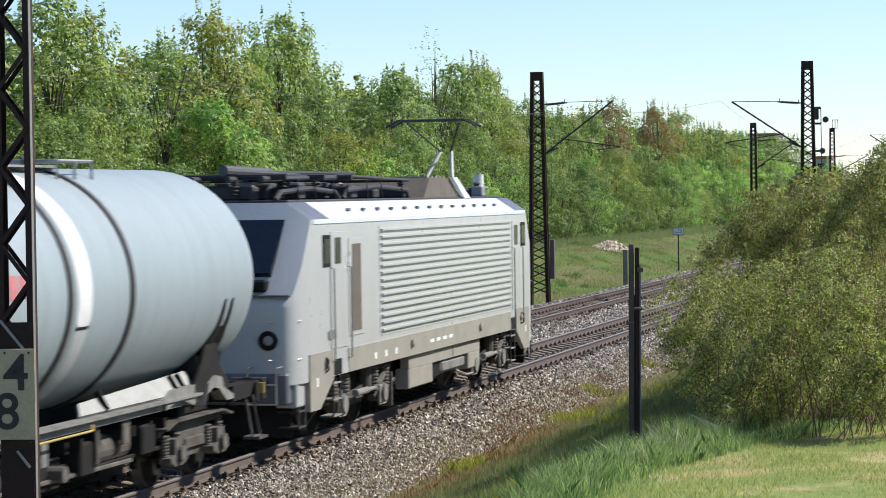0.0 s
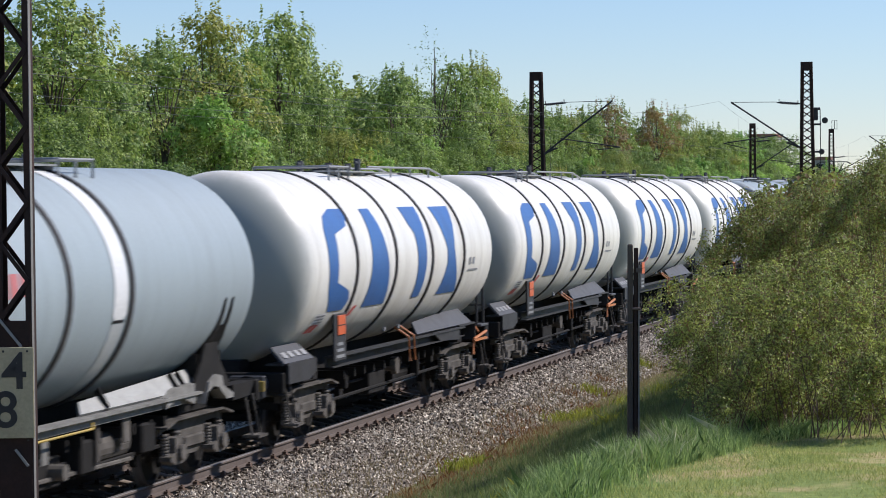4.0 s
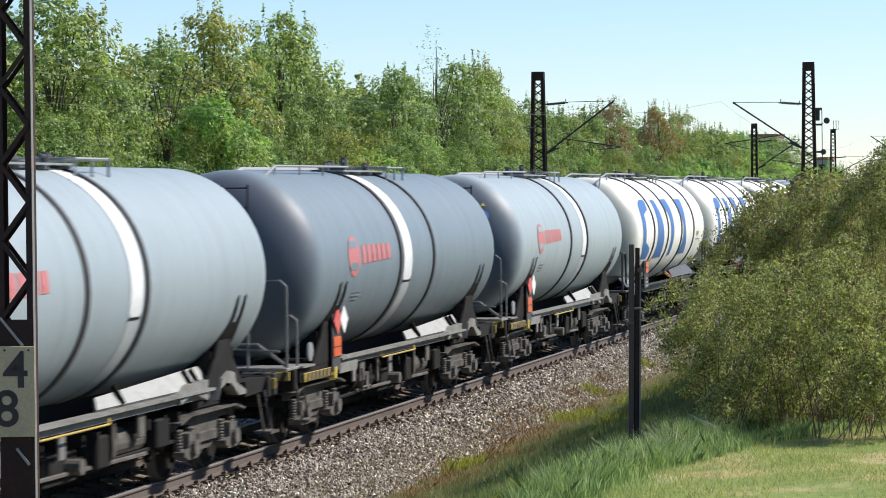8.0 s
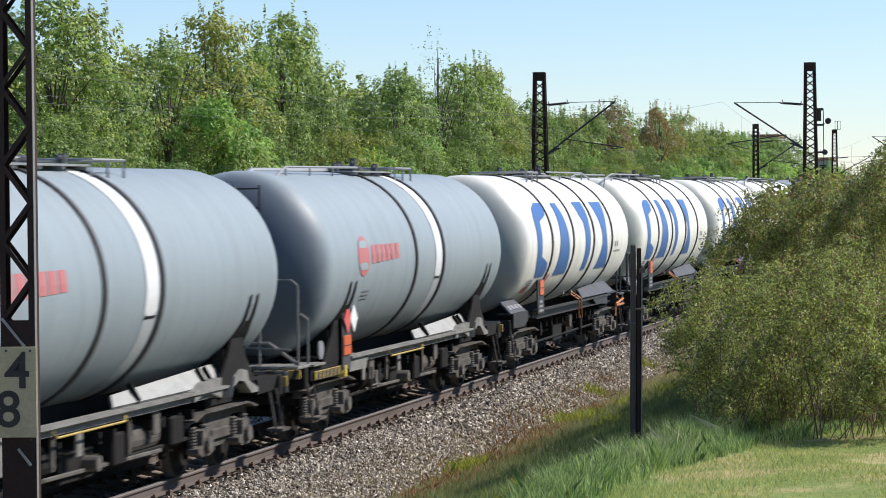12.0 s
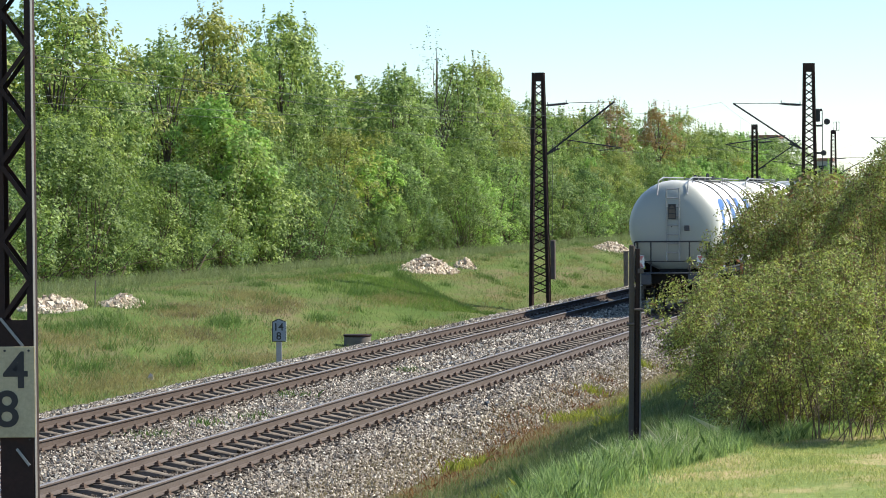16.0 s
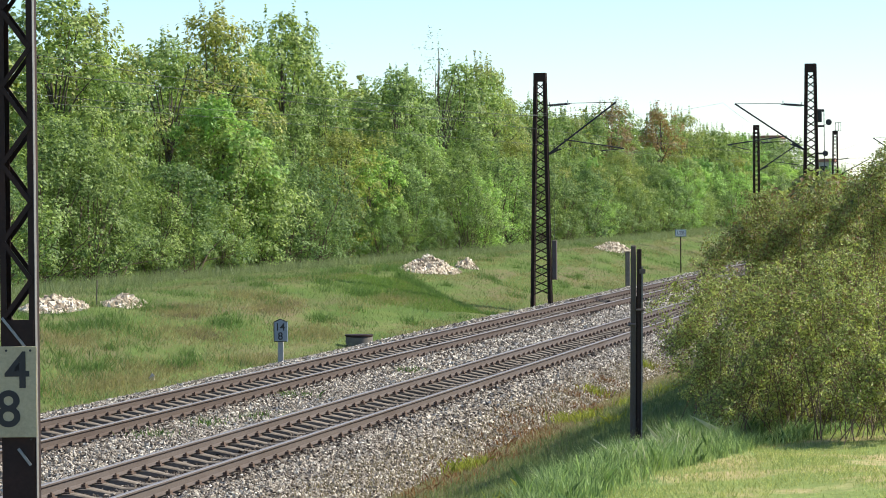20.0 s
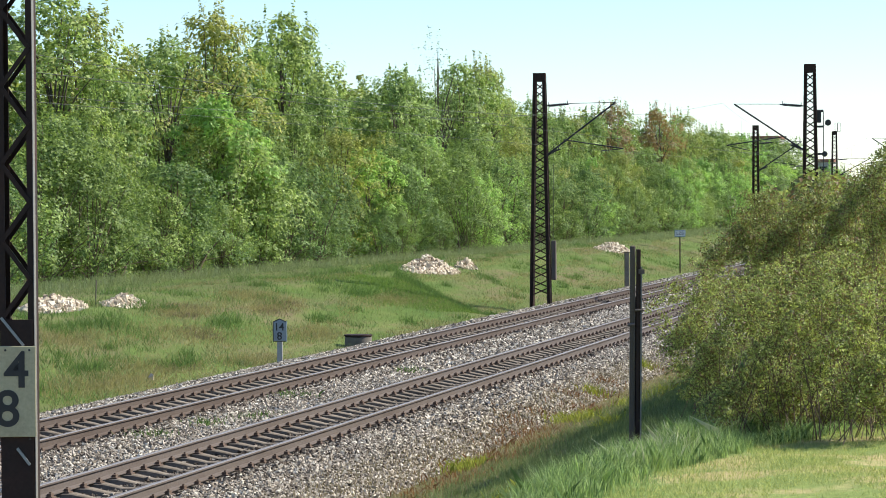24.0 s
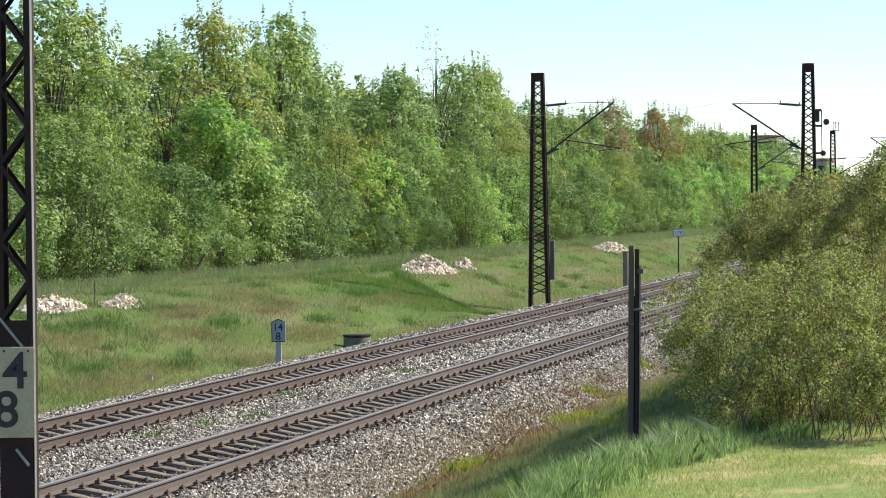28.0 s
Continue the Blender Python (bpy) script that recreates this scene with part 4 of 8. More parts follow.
def white_wagon(label, end):
    """end: -1 with the platform at the trailing end, +1 turned about, with the platform at the leading end."""
    w = thing("tank_wagon", label, "tank wagon", "tank wagons of the train")
    if end < 0:
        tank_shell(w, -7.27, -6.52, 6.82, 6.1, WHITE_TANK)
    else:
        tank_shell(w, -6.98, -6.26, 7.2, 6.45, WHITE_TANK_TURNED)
    for y in (-4.02, -1.43, 1.25, 3.84) if end < 0 else (-3.88, -1.29, 1.39, 3.98):
        bm = lathe(BM(), [(y - 0.05, TANK_R - 0.02), (y - 0.05, TANK_R + 0.03), (y + 0.05, TANK_R + 0.03), (y + 0.05, TANK_R - 0.02)], TANK_Z, 64)
        smooth(part("tank_band", bm, RIB, w, "dark steel band round the tank"), 40)
    # blue company marks as plain shapes, on both sides
    for s in (1, -1):
        d = -0.22 if end < 0 else 0.0
        third = ((36, -1.17, -0.15), (24, -1.08, -0.12), (16, -0.82, -0.14), (-28, -0.60, -0.14)) if end < 0 else ((36, -0.20, 1.02), (24, -0.10, 0.96), (16, 0.16, 0.90), (-28, 0.30, 0.84))
        x0, x1, x2 = (1.32, 2.70, 1.62) if end < 0 else (2.06, 3.60, 2.24)
        marks = (((36, -4.75 + d, -3.98 + d), (31, -5.3 + d, -3.98 + d), (24, -5.55 + d, -4.2 + d), (19, -5.62 + d, -5.02 + d), (4, -5.66 + d, -5.1 + d), (-10, -5.6 + d, -5.08 + d), (-16, -5.52 + d, -4.3 + d), (-22, -5.35 + d, -4.15 + d), (-28.5, -5.2 + d, -4.3 + d)),
                 ((35.5, -2.86 + d, -2.24 + d), (-29, -3.10 + d, -1.62 + d)),
                 third,
                 ((35.5, x0, x1), (14, x0 + 0.28, x1 - 0.40), (4, x0 + 0.46, x1 - 0.50), (-6, x0 + 0.46, x1 - 0.36), (-29, x2, x1 + 0.2)))
        shift = -0.1 if end < 0 else 0.08
        for rows in marks:
            rows = [(a, p + shift, q + shift) for a, p, q in rows]
            fine = []
            for (a0, p0, q0), (a1, p1, q1) in zip(rows, rows[1:]):
                k = max(int(abs(a1 - a0) / 3), 1)
                fine += [(a0 + (a1 - a0) * i / k, s * (p0 + (p1 - p0) * i / k), s * (q0 + (q1 - q0) * i / k)) for i in range(k)]
            fine.append((rows[-1][0], s * rows[-1][1], s * rows[-1][2]))
            part("company_mark", skin(BM(), fine, side=s), BLUE, w, "plain blue block painted on the tank")
        bm = BM()
        for y0, a in ((4.45, -9), (4.75, -9)):
            skin(bm, [(a, s * y0, s * (y0 + 0.18)), (a + 5, s * y0, s * (y0 + 0.18))], side=s)
        skin(bm, [(-14, s * 4.4, s * 5.3), (-12.5, s * 4.4, s * 5.3)], side=s)
        part("small_print", bm, PIPE_PALE, w, "small grey print as plain bars")
        part("print_patch", skin(BM(), [(-37, s * -5.75, s * -5.05), (-33, s * -5.75, s * -5.05), (-29, s * -5.75, s * -5.05)], side=s), PALE_BAND, w, "white patch behind the print")
        bm = BM()
        for k in range(3):
            skin(bm, [(-36 + 2.3 * k, s * -5.65, s * -5.15), (-34.8 + 2.3 * k, s * -5.65, s * -5.15)], TANK_R + 0.014, side=s)
        part("small_print", bm, PIPE_PALE, w, "small grey print as plain bars")
        for y0, a in ((-5.75, -43), (-5.5, -43), (-3.72, -34)):
            part("red_stripe", skin(BM(), [(a, s * y0, s * (y0 + 0.2)), (a + 7, s * (y0 + 0.17), s * (y0 + 0.37))], side=s), RED, w)
    # underframe
    for s in (-1, 1):
        bm = BM()
        prism_x(bm, [(-4.6, 1.26), (4.9, 1.26), (4.9, 1.29), (-4.6, 1.29)], s * 1.16, s * 1.33)
        box(bm, s * 1.16, s * 1.19, -4.6, 4.9, 1.12, 1.26)
        box(bm, s * 1.16, s * 1.31, -4.6, 4.9, 1.10, 1.12)
        part("side_sill", bm, FRAME_GREY, w)
        for e in (-1, 1):
            ends = [(2.3, 1.30), (2.9, 1.12), (4.5, 1.06), (4.5, 1.30)] if e > 0 else [(-7.1, 1.02), (-7.1, 1.30), (-5.6, 1.30), (-5.6, 1.12), (-6.0, 1.02)]
            part("end_sill", prism_x(BM(), ends, s * 1.27, s * 1.31), FRAME_GREY, w)
            if e > 0:
                part("sill_box", box(box(box(BM(), s * 0.95, s * 1.31, 4.5, 5.9, 1.30, 1.33), s * 0.95, s * 1.31, 5.86, 5.9, 0.98, 1.30), s * 0.95, s * 1.27, 4.48, 4.52, 1.0, 1.30), FRAME_GREY, w, "open box at the sill's end")
            else:
                part("sill_box", box(box(BM(), s * 0.95, s * 1.31, -7.15, -5.6, 1.30, 1.33), s * 0.95, s * 1.27, -5.64, -5.6, 1.0, 1.30), FRAME_GREY, w, "open box at the sill's end")
            bm = BM()
            corners = ((1.27, 1.2, 1.335), (1.27, 5.72, 1.335), (0.98, 5.6, 1.64), (1.06, 1.65, 1.53)) if e > 0 else ((1.27, -7.2, 1.335), (1.27, -5.6, 1.335), (1.02, -5.72, 1.58), (1.02, -7.1, 1.58))
            q = [bm.verts.new((s * x, y, z)) for x, y, z in corners]
            g = bmesh.ops.extrude_face_region(bm, geom=[bm.faces.new(q)])["geom"]
            bmesh.ops.translate(bm, vec=(-s * 0.03, 0, -0.03), verts=[v for v in g if isinstance(v, bmesh.types.BMVert)])
            bmesh.ops.recalc_face_normals(bm, faces=bm.faces)
            part("saddle_shield", bm, FRAME_MID, w, "sloping grey steel saddle shield")
            for k in range(2):
                y = (4.4 + 0.9 * k) if e > 0 else (-6.3 + 0.8 * k)
                part("saddle_rib", prism(BM(), [(s * 0.55, 0.98), (s * 1.12, 1.05), (s * 1.0, 1.56), (s * 0.8, 1.5), (s * 0.4, 1.36)], y, y + 0.03), UNDER, w)
            if e < 0:
                for k in range(4):
                    y = -7.0 + k * 0.34
                    bm = BM()
                    q = [bm.verts.new(p) for p in ((s * 1.216, y, 1.41), (s * 1.216, y + 0.22, 1.41), (s * 1.134, y + 0.22, 1.49), (s * 1.134, y, 1.49))]
                    bm.faces.new(q if s > 0 else q[::-1])
                    part("label_plate", bm, GALV, w, "small white label plate")
    bm = BM()
    box(bm, -0.45, 0.45, -6.9, 6.9, 0.80, 1.36)
    box(bm, -0.16, 0.16, -7.1, 7.1, 0.86, 1.06)
    for e in (-1, 1):
        box(bm, -1.25, 1.25, e * 7.05, e * 7.2, 0.88, 1.2, 0.02)
    part("centre_sill", bm, UNDER, w)
    for y in (-5.4, 5.0):
        bm = BM()
        box(bm, -1.1, 1.1, y - 0.6, y + 0.6, 0.92, 1.3, 0.03)
        part("bolster_saddle", bm, UNDER, w)
        add_bogie(w, y, DUST)
    add_buffers(w, HALF_LEN)
    part("brake_rigging", under_gear(-3.4, 3.6), UNDER, w, "dark rods and levers under the frame")
    gear = BM()
    rod(gear, (-0.55, -2.2, 0.82), (-0.55, -0.4, 0.82), 0.19, 14)
    rod(gear, (0.45, 0.6, 0.8), (0.45, 1.5, 0.8), 0.15, 14)
    box(gear, -0.4, 0.7, 1.9, 2.3, 0.5, 0.85, 0.03)
    for y, d in ((-3.1, 0.3), (1.9, 0.42), (3.0, 0.25)):
        box(gear, 0.95, 1.1, y, y + 0.14, 0.95 - d, 0.95, 0.02)
    path(gear, [(0.9, -4.0, 0.7), (0.9, 4.0, 0.7)], 0.025)
    path(gear, [(0.3, -4.4, 0.55), (0.3, 4.4, 0.55)], 0.03)
    part("brake_gear", gear, UNDER, w, "brake cylinders and rods under the frame")
    outlet = BM()
    rod(outlet, (-1.1, 0.0, 0.85), (1.1, 0.0, 0.85), 0.11, 12)
    rod(outlet, (1.1, 0.0, 0.85), (1.2, 0.0, 0.85), 0.16, 12)
    rod(outlet, (-1.2, 0.0, 0.85), (-1.1, 0.0, 0.85), 0.16, 12)
    rod(outlet, (0, 0, 0.85), (0, 0, 1.35), 0.15, 12)
    part("outlet_pipe", outlet, DUST, w)
    for s in (1, -1):
        plate = part("plate_post", box(BM(), s * 1.30, s * 1.34, s * -4.28 - 0.35, s * -4.28 + 0.35, 1.2, 1.97, 0.01), FRAME_GREY, w)
        part("hazard_plate", box(BM(), s * 1.345, s * 1.36, s * -4.24 - 0.22, s * -4.24 + 0.22, 1.62, 1.94, 0.006), ORANGE, plate, "orange hazard plate with black middle line")
        bm = box(BM(), s * 1.362, s * 1.366, s * -4.24 - 0.22, s * -4.24 + 0.22, 1.772, 1.788)
        part("plate_line", bm, INK, plate)
        for k in range(3):
            part("print_bar", box(BM(), s * 1.342, s * 1.348, s * -4.28 - 0.26 + 0.04 * k, s * -4.28 + 0.24 - 0.05 * k, 1.25 + 0.1 * k, 1.30 + 0.1 * k), PIPE_PALE, plate, "small pale print as a plain bar")
        bm = BM()
        for y in (0.12, 0.5):
            path(bm, [(s * 1.12, s * y, 1.52), (s * 1.33, s * (y + 0.2), 1.34), (s * 1.34, s * (y + 0.28), 0.9)], 0.022)
        part("lever", bm, ORANGE_LEVER, w, "rust-orange lever")
        for y in (-0.9, 0.1):
            part("small_tag", box(BM(), s * 1.16, s * 1.2, s * y, s * y + 0.09, 1.50, 1.57), PIPE_PALE, w)
    mid = -0.2
    roof_walk(w, mid - 1.3, mid + 1.3, (mid - 1.0, mid + 0.9), end)
    at = lambda y: mid + end * y
    for x in (-0.5, 0.5):
        bm = path(BM(), [(x, at(6.9), 3.8), (x, at(6.6), 4.27), (x, at(5.6), 4.39), (x, at(0.9), 4.39)], 0.022)
        for y in (5.6, 4.1, 2.6):
            rod(bm, (x, at(y), 4.15), (x, at(y), 4.39), 0.018)
        part("top_handrail", bm, GALV, w)
    part("top_plank", box(BM(), -0.24, 0.24, at(6.2), at(1.1), 4.275, 4.305), GALV, w, "narrow plank on top of the tank")
    # end ladder, notices and platform
    ends = at(7.12)
    part("end_ladder", ladder(BM(), 0.05, ends, 1.6, 4.02, 0.42, 0.3, 0.026), FRAME_GREY if end > 0 else GALV, w)
    plate = part("end_plate", box(BM(), -0.10, 0.16, ends + end * 0.03, ends + end * 0.04, 3.0, 3.5), FRAME_GREY, w, "dark notice board on the end ladder")
    part("warning_mark", prism(BM(), [(-0.07, 3.36), (0.13, 3.36), (0.03, 3.48)], ends + end * 0.042, ends + end * 0.048), HATCH, plate)
    for z in (3.04, 3.2):
        part("notice", box(BM(), -0.07, 0.13, ends + end * 0.042, ends + end * 0.048, z, z + 0.13), HATCH, plate, "small faded brown notice")
    part("end_box", box(BM(), 0.44, 0.62, ends - end * 0.02, ends + end * 0.1, 2.62, 2.8, 0.01), FRAME_MID, w)
    edge = at(7.3)
    bm = BM()
    path(bm, [(-1.2, edge, 1.2), (-1.2, edge, 2.22), (-1.17, edge, 2.27), (1.17, edge, 2.27), (1.2, edge, 2.22), (1.2, edge, 1.2)], 0.03)
    path(bm, [(-1.2, edge, 1.62), (1.2, edge, 1.62)], 0.02)
    for x in (-0.66, 0.62):
        rod(bm, (x, edge, 1.2), (x, edge, 2.27), 0.024)
    for x in (-1.2, 1.2):
        path(bm, [(x, edge, 2.24), (x, at(6.85), 2.24), (x, at(6.75), 2.18), (x, at(6.7), 1.25)], 0.03)
    part("platform_rail", bm, FRAME_GREY, w, "dark grey handrail round the end platform")
    part("platform", box(BM(), -1.3, 1.3, at(7.35), at(6.7), 1.2, 1.25, 0.01), FRAME_MID, w)
    for s in (-1, 1):
        bm = BM()
        path(bm, [(s * 1.33, at(7.0), 1.10), (s * 1.33, at(5.9), 1.0), (s * 1.33, at(5.8), 0.70)], 0.03)
        path(bm, [(s * 1.2, at(6.6), 1.2), (s * 1.33, at(6.3), 1.12)], 0.02)
        box(bm, s * 1.3, s * 1.36, at(7.0), at(5.85), 0.95, 0.99)
        part("brake_lever", bm, ORANGE_LEVER, w, "rust-orange brake lever")
    for e in (-1, 1):
        for s in (-1, 1):
            bm = BM()
            path(bm, [(s * 1.2, e * 7.0, 1.0), (s * 1.3, e * 7.0, 0.42), (s * 1.3, e * 6.7, 0.42), (s * 1.2, e * 6.7, 1.0)], 0.02)
            box(bm, s * 1.18, s * 1.42, e * 6.68, e * 7.02, 0.38, 0.41)
            part("step", bm, DUST, w)
    return w


def grey_wagon(label, paint, ribs=(-1.1, 1.0), pale=(0.40, 0.86), signs=False):
    w = thing("tank_wagon", label, "tank wagon", "tank wagons of the train")
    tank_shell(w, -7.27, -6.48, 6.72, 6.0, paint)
    for y in ribs:
        bm = lathe(BM(), [(y - 0.06, TANK_R - 0.02), (y - 0.06, TANK_R + 0.03), (y + 0.06, TANK_R + 0.03), (y + 0.06, TANK_R - 0.02)], TANK_Z, 64)
        smooth(part("tank_band", bm, RIB, w, "dark steel band round the tank"), 40)
    for s in (1, -1):
        arc = [(92 - 104 * i / 34, s * pale[0], s * pale[1]) for i in range(35)]
        arc += [(-13.5, s * (pale[0] + 0.05), s * (pale[1] - 0.05)), (-14.5, s * (pale[0] + 0.14), s * (pale[1] - 0.12))]
        if s < 0:
            arc = [(a, -p, -q) for a, p, q in arc]
        smooth(part("spill_band", skin(BM(), arc, TANK_R + 0.008, side=s), PALE_BAND, w, "pale worn band over the tank"), 40)
        rest = [(-16 - 60 * i / 18, pale[0] + 0.03, pale[1] - 0.03) for i in range(19)]
        smooth(part("spill_band", skin(BM(), rest, TANK_R + 0.006, side=s), FADED_BAND, w, "faded lower end of the band"), 40)
        part("band_clip", skin(BM(), [(-15.6, pale[0] + 0.02, pale[1] - 0.04), (-14.2, pale[0] + 0.02, pale[1] - 0.04)], TANK_R + 0.012, side=s), UNDER, w)
    for s in (1, -1):
        bm = BM()
        rows = []
        for i in range(13):
            t = math.pi * i / 12
            rows.append((4.5 - 12.5 * math.cos(t), s * (-4.66 - 0.36 * math.sin(t)), s * (-4.66 + 0.36 * math.sin(t))))
        skin(bm, rows, side=s)
        part("company_mark", bm, MARK_RED, w, "plain red disc on the tank")
        bm = BM()
        for a0, a1 in ((-4, 0.5), (9.5, 14)):
            skin(bm, [(a0, s * -4.90, s * -4.50), ((a0 + a1) / 2, s * -4.95, s * -4.42), (a1, s * -4.90, s * -4.50)], TANK_R + 0.013, side=s)
        part("mark_bar", bm, paint, w, "tank-coloured bars across the disc")
        for k in range(6):
            y0 = -4.15 + k * 0.32
            part("print_bar", skin(BM(), [(-0.5 + 0.35 * k, s * y0, s * (y0 + 0.24)), (5, s * y0, s * (y0 + 0.24)), (11, s * y0, s * (y0 + 0.24))], side=s), MARK_RED, w, "red print as a plain bar")
        bm = BM()
        for a in (-18, -20.5, -23):
            skin(bm, [(a, s * -4.6, s * -4.1), (a + 1.0, s * -4.6, s * -4.1)], side=s)
        part("small_print", bm, PIPE_PALE, w, "small grey print as plain bars")
        # straps of the end saddles, dark fingers that reach up the tank
        for y in (-5.25, 5.0):
            rows = [(-75 + 50 * i / 8, s * y - 0.95 + 0.72 * i / 8, s * y + 0.95 - 0.72 * i / 8) for i in range(9)]
            part("saddle_plate", skin(BM(), rows, TANK_R + 0.015, side=s), UNDER, w, "dark saddle plate under the tank")
            part("saddle_gusset", prism_x(BM(), [(s * y - 0.95, 1.2), (s * y + 0.8, 1.2), (s * y + 0.3, 1.6), (s * y + 0.16, 2.1), (s * y - 0.16, 2.1), (s * y - 0.5, 1.6)], s * 1.22, s * 1.26), UNDER, w, "black triangular saddle gusset")
            for k in (-0.16, 0.16):
                bm = BM()
                rows = []
                for i in range(9):
                    a = -58 + 48 * i / 8
                    wd = 0.11 * (1 - i / 8) + 0.035
                    rows.append((a, s * (y + k) - wd, s * (y + k) + wd))
                skin(bm, rows, TANK_R + 0.02, side=s)
                part("saddle_strap", bm, UNDER, w)
            for k in (-0.5, 0.0, 0.5):
                part("saddle_rib", prism(BM(), [(s * 0.5, 1.0), (s * 1.15, 1.02), (s * 1.2, 1.72), (s * 1.05, 1.72), (s * 0.7, 1.45)], y + k, y + k + 0.03), UNDER, w)
        bm = BM()
        prism_x(bm, [(-4.75, 1.10), (4.3, 1.10), (4.3, 1.21), (-4.75, 1.21)], s * 1.22, s * 1.25)
        box(bm, s * 1.14, s * 1.34, -4.75, 4.3, 1.20, 1.235)
        part("side_sill", bm, FRAME_PALE, w)
        part("sill_plate", prism_x(BM(), [(-4.75, 0.98), (-3.7, 0.98), (-3.6, 1.2), (-4.75, 1.3)], s * 1.26, s * 1.29), FRAME_PALE, w)
        part("end_sill", prism_x(BM(), [(2.9, 1.10), (3.2, 1.17), (3.6, 1.18), (4.05, 1.08), (4.05, 1.36), (3.4, 1.33), (2.9, 1.24)], s * 1.15, s * 1.31), FRAME_PALE, w)
        part("wheel_fender", prism_x(BM(), [(4.55, 1.04), (4.65, 1.19), (4.9, 1.26), (5.15, 1.23), (5.5, 1.04), (5.8, 1.04), (5.8, 1.1), (5.35, 1.24), (5.28, 1.38), (5.02, 1.42), (4.72, 1.33)], s * 1.1, s * 1.3), FRAME_PALE, w)
        part("end_sill", prism_x(BM(), [(5.9, 0.98), (6.7, 1.0), (6.9, 1.2), (5.9, 1.2)], s * 1.0, s * 1.26), UNDER, w)
        part("end_sill", prism_x(BM(), [(-6.9, 0.98), (-5.2, 0.98), (-5.0, 1.2), (-6.9, 1.2)], s * 1.0, s * 1.25), UNDER, w)
        bm = BM()
        q = [bm.verts.new((s * x, y, z)) for x, y, z in ((1.22, 0.0, 1.27), (1.22, 4.2, 1.27), (1.17, 4.55, 1.31), (1.10, 4.75, 1.40), (1.04, 4.7, 1.50), (1.02, 4.4, 1.52), (1.08, 0.3, 1.40))]
        g = bmesh.ops.extrude_face_region(bm, geom=[bm.faces.new(q)])["geom"]
        bmesh.ops.translate(bm, vec=(-s * 0.03, 0, -0.03), verts=[v for v in g if isinstance(v, bmesh.types.BMVert)])
        bmesh.ops.recalc_face_normals(bm, faces=bm.faces)
        shield = part("saddle_shield", bm, SHIELD_PALE, w, "pale sloping saddle shield above the sill")
        # Dark bars laid on the shield as shadows of the saddle straps.
        for y in (0.9, 3.6, 3.9):
            part("shield_strap", bar(BM(), (s * 1.235, y, 1.27), (s * 1.06, y + 0.1, 1.50), 0.02, 0.09), UNDER, shield)
        # hanging brackets, valve gear and air tank below the sill
        for y0, y1, z0, m in ((-3.6, -3.42, 0.76, FRAME_PALE), (-3.15, -2.85, 0.74, SPRING), (-2.0, -1.92, 0.66, SPRING), (-1.2, -1.0, 0.76, FRAME_PALE), (0.6, 0.7, 0.62, DUST), (1.55, 1.8, 0.78, SPRING)):
            part("sill_bracket", box(BM(), s * 1.16, s * 1.2, y0, y1, z0, 1.11, 0.01), m, w)
        part("valve_gear", rod(rod(rod(BM(), (s * 1.02, -2.6, 0.72), (s * 1.2, -2.6, 0.72), 0.15, 14), (s * 1.0, -0.5, 0.62), (s * 1.22, -0.5, 0.62), 0.1, 12), (s * 1.05, -2.9, 0.56), (s * 1.05, 2.2, 0.52), 0.03, 6), SPRING, w, "dusty valve covers and rods under the sill")
        part("air_tank", rod(BM(), (s * 0.9, 0.9, 0.74), (s * 0.9, 2.1, 0.74), 0.19, 16), DUST, w)
        o = part("end_disc", rod(BM(), (0, 0, 0), (0.03, 0, 0), 0.15, 16), PIPE_PALE, w)
        o.matrix_basis = pose(s * 1.18, -6.15, 1.42)
        part("step_plate", box(BM(), s * 0.9, s * 1.32, -6.95, -6.3, 1.21, 1.24), FRAME_PALE, w)
        post = part("plate_post", box(BM(), s * 1.30, s * 1.33, s * -5.05 - 0.26, s * -5.05 + 0.22, 1.05, 2.25, 0.01), FRAME_MID, w)
        part("hazard_plate", box(BM(), s * 1.335, s * 1.35, s * -5.05 - 0.24, s * -5.05 + 0.2, 1.28, 1.6, 0.006), ORANGE, post, "orange hazard plate with black middle line")
        part("plate_line", box(BM(), s * 1.351, s * 1.355, s * -5.05 - 0.24, s * -5.05 + 0.2, 1.43, 1.445), INK, post)
        for k, m in ((-0.06, RED), (0.30, SIGN_WHITE)):
            d = box(BM(), -0.008, 0.008, -0.16, 0.16, -0.16, 0.16)
            o = part("hazard_diamond", d, m, post, "red diamond placard" if m is RED else "white diamond placard")
            o.matrix_basis = pose(s * (1.36 + (0.006 if k > 0 else 0)), s * (-5.05 + k), 1.86, 45, 0, 0)
        part("label", box(BM(), s * 1.265, s * 1.272, s * -4.5, s * -3.9, 1.02, 1.15), SIGN_WHITE, w)
    bm = BM()
    box(bm, -0.45, 0.45, -6.9, 6.9, 0.80, 1.36)
    box(bm, -0.16, 0.16, -7.1, 7.1, 0.86, 1.06)
    for e in (-1, 1):
        box(bm, -1.25, 1.25, e * 7.05, e * 7.2, 0.88, 1.2, 0.02)
    part("centre_sill", bm, UNDER, w)
    for y in (-5.58, 4.6):
        part("bolster_saddle", box(BM(), -1.1, 1.1, y - 0.6, y + 0.6, 0.92, 1.3, 0.03), UNDER, w)
        add_bogie(w, y, DUST)
    add_buffers(w, HALF_LEN)
    part("brake_rigging", under_gear(-3.6, 3.4), UNDER, w, "dark rods and levers under the frame")
    gear = BM()
    rod(gear, (0.85, -3.0, 0.74), (0.85, -1.6, 0.74), 0.2, 14)
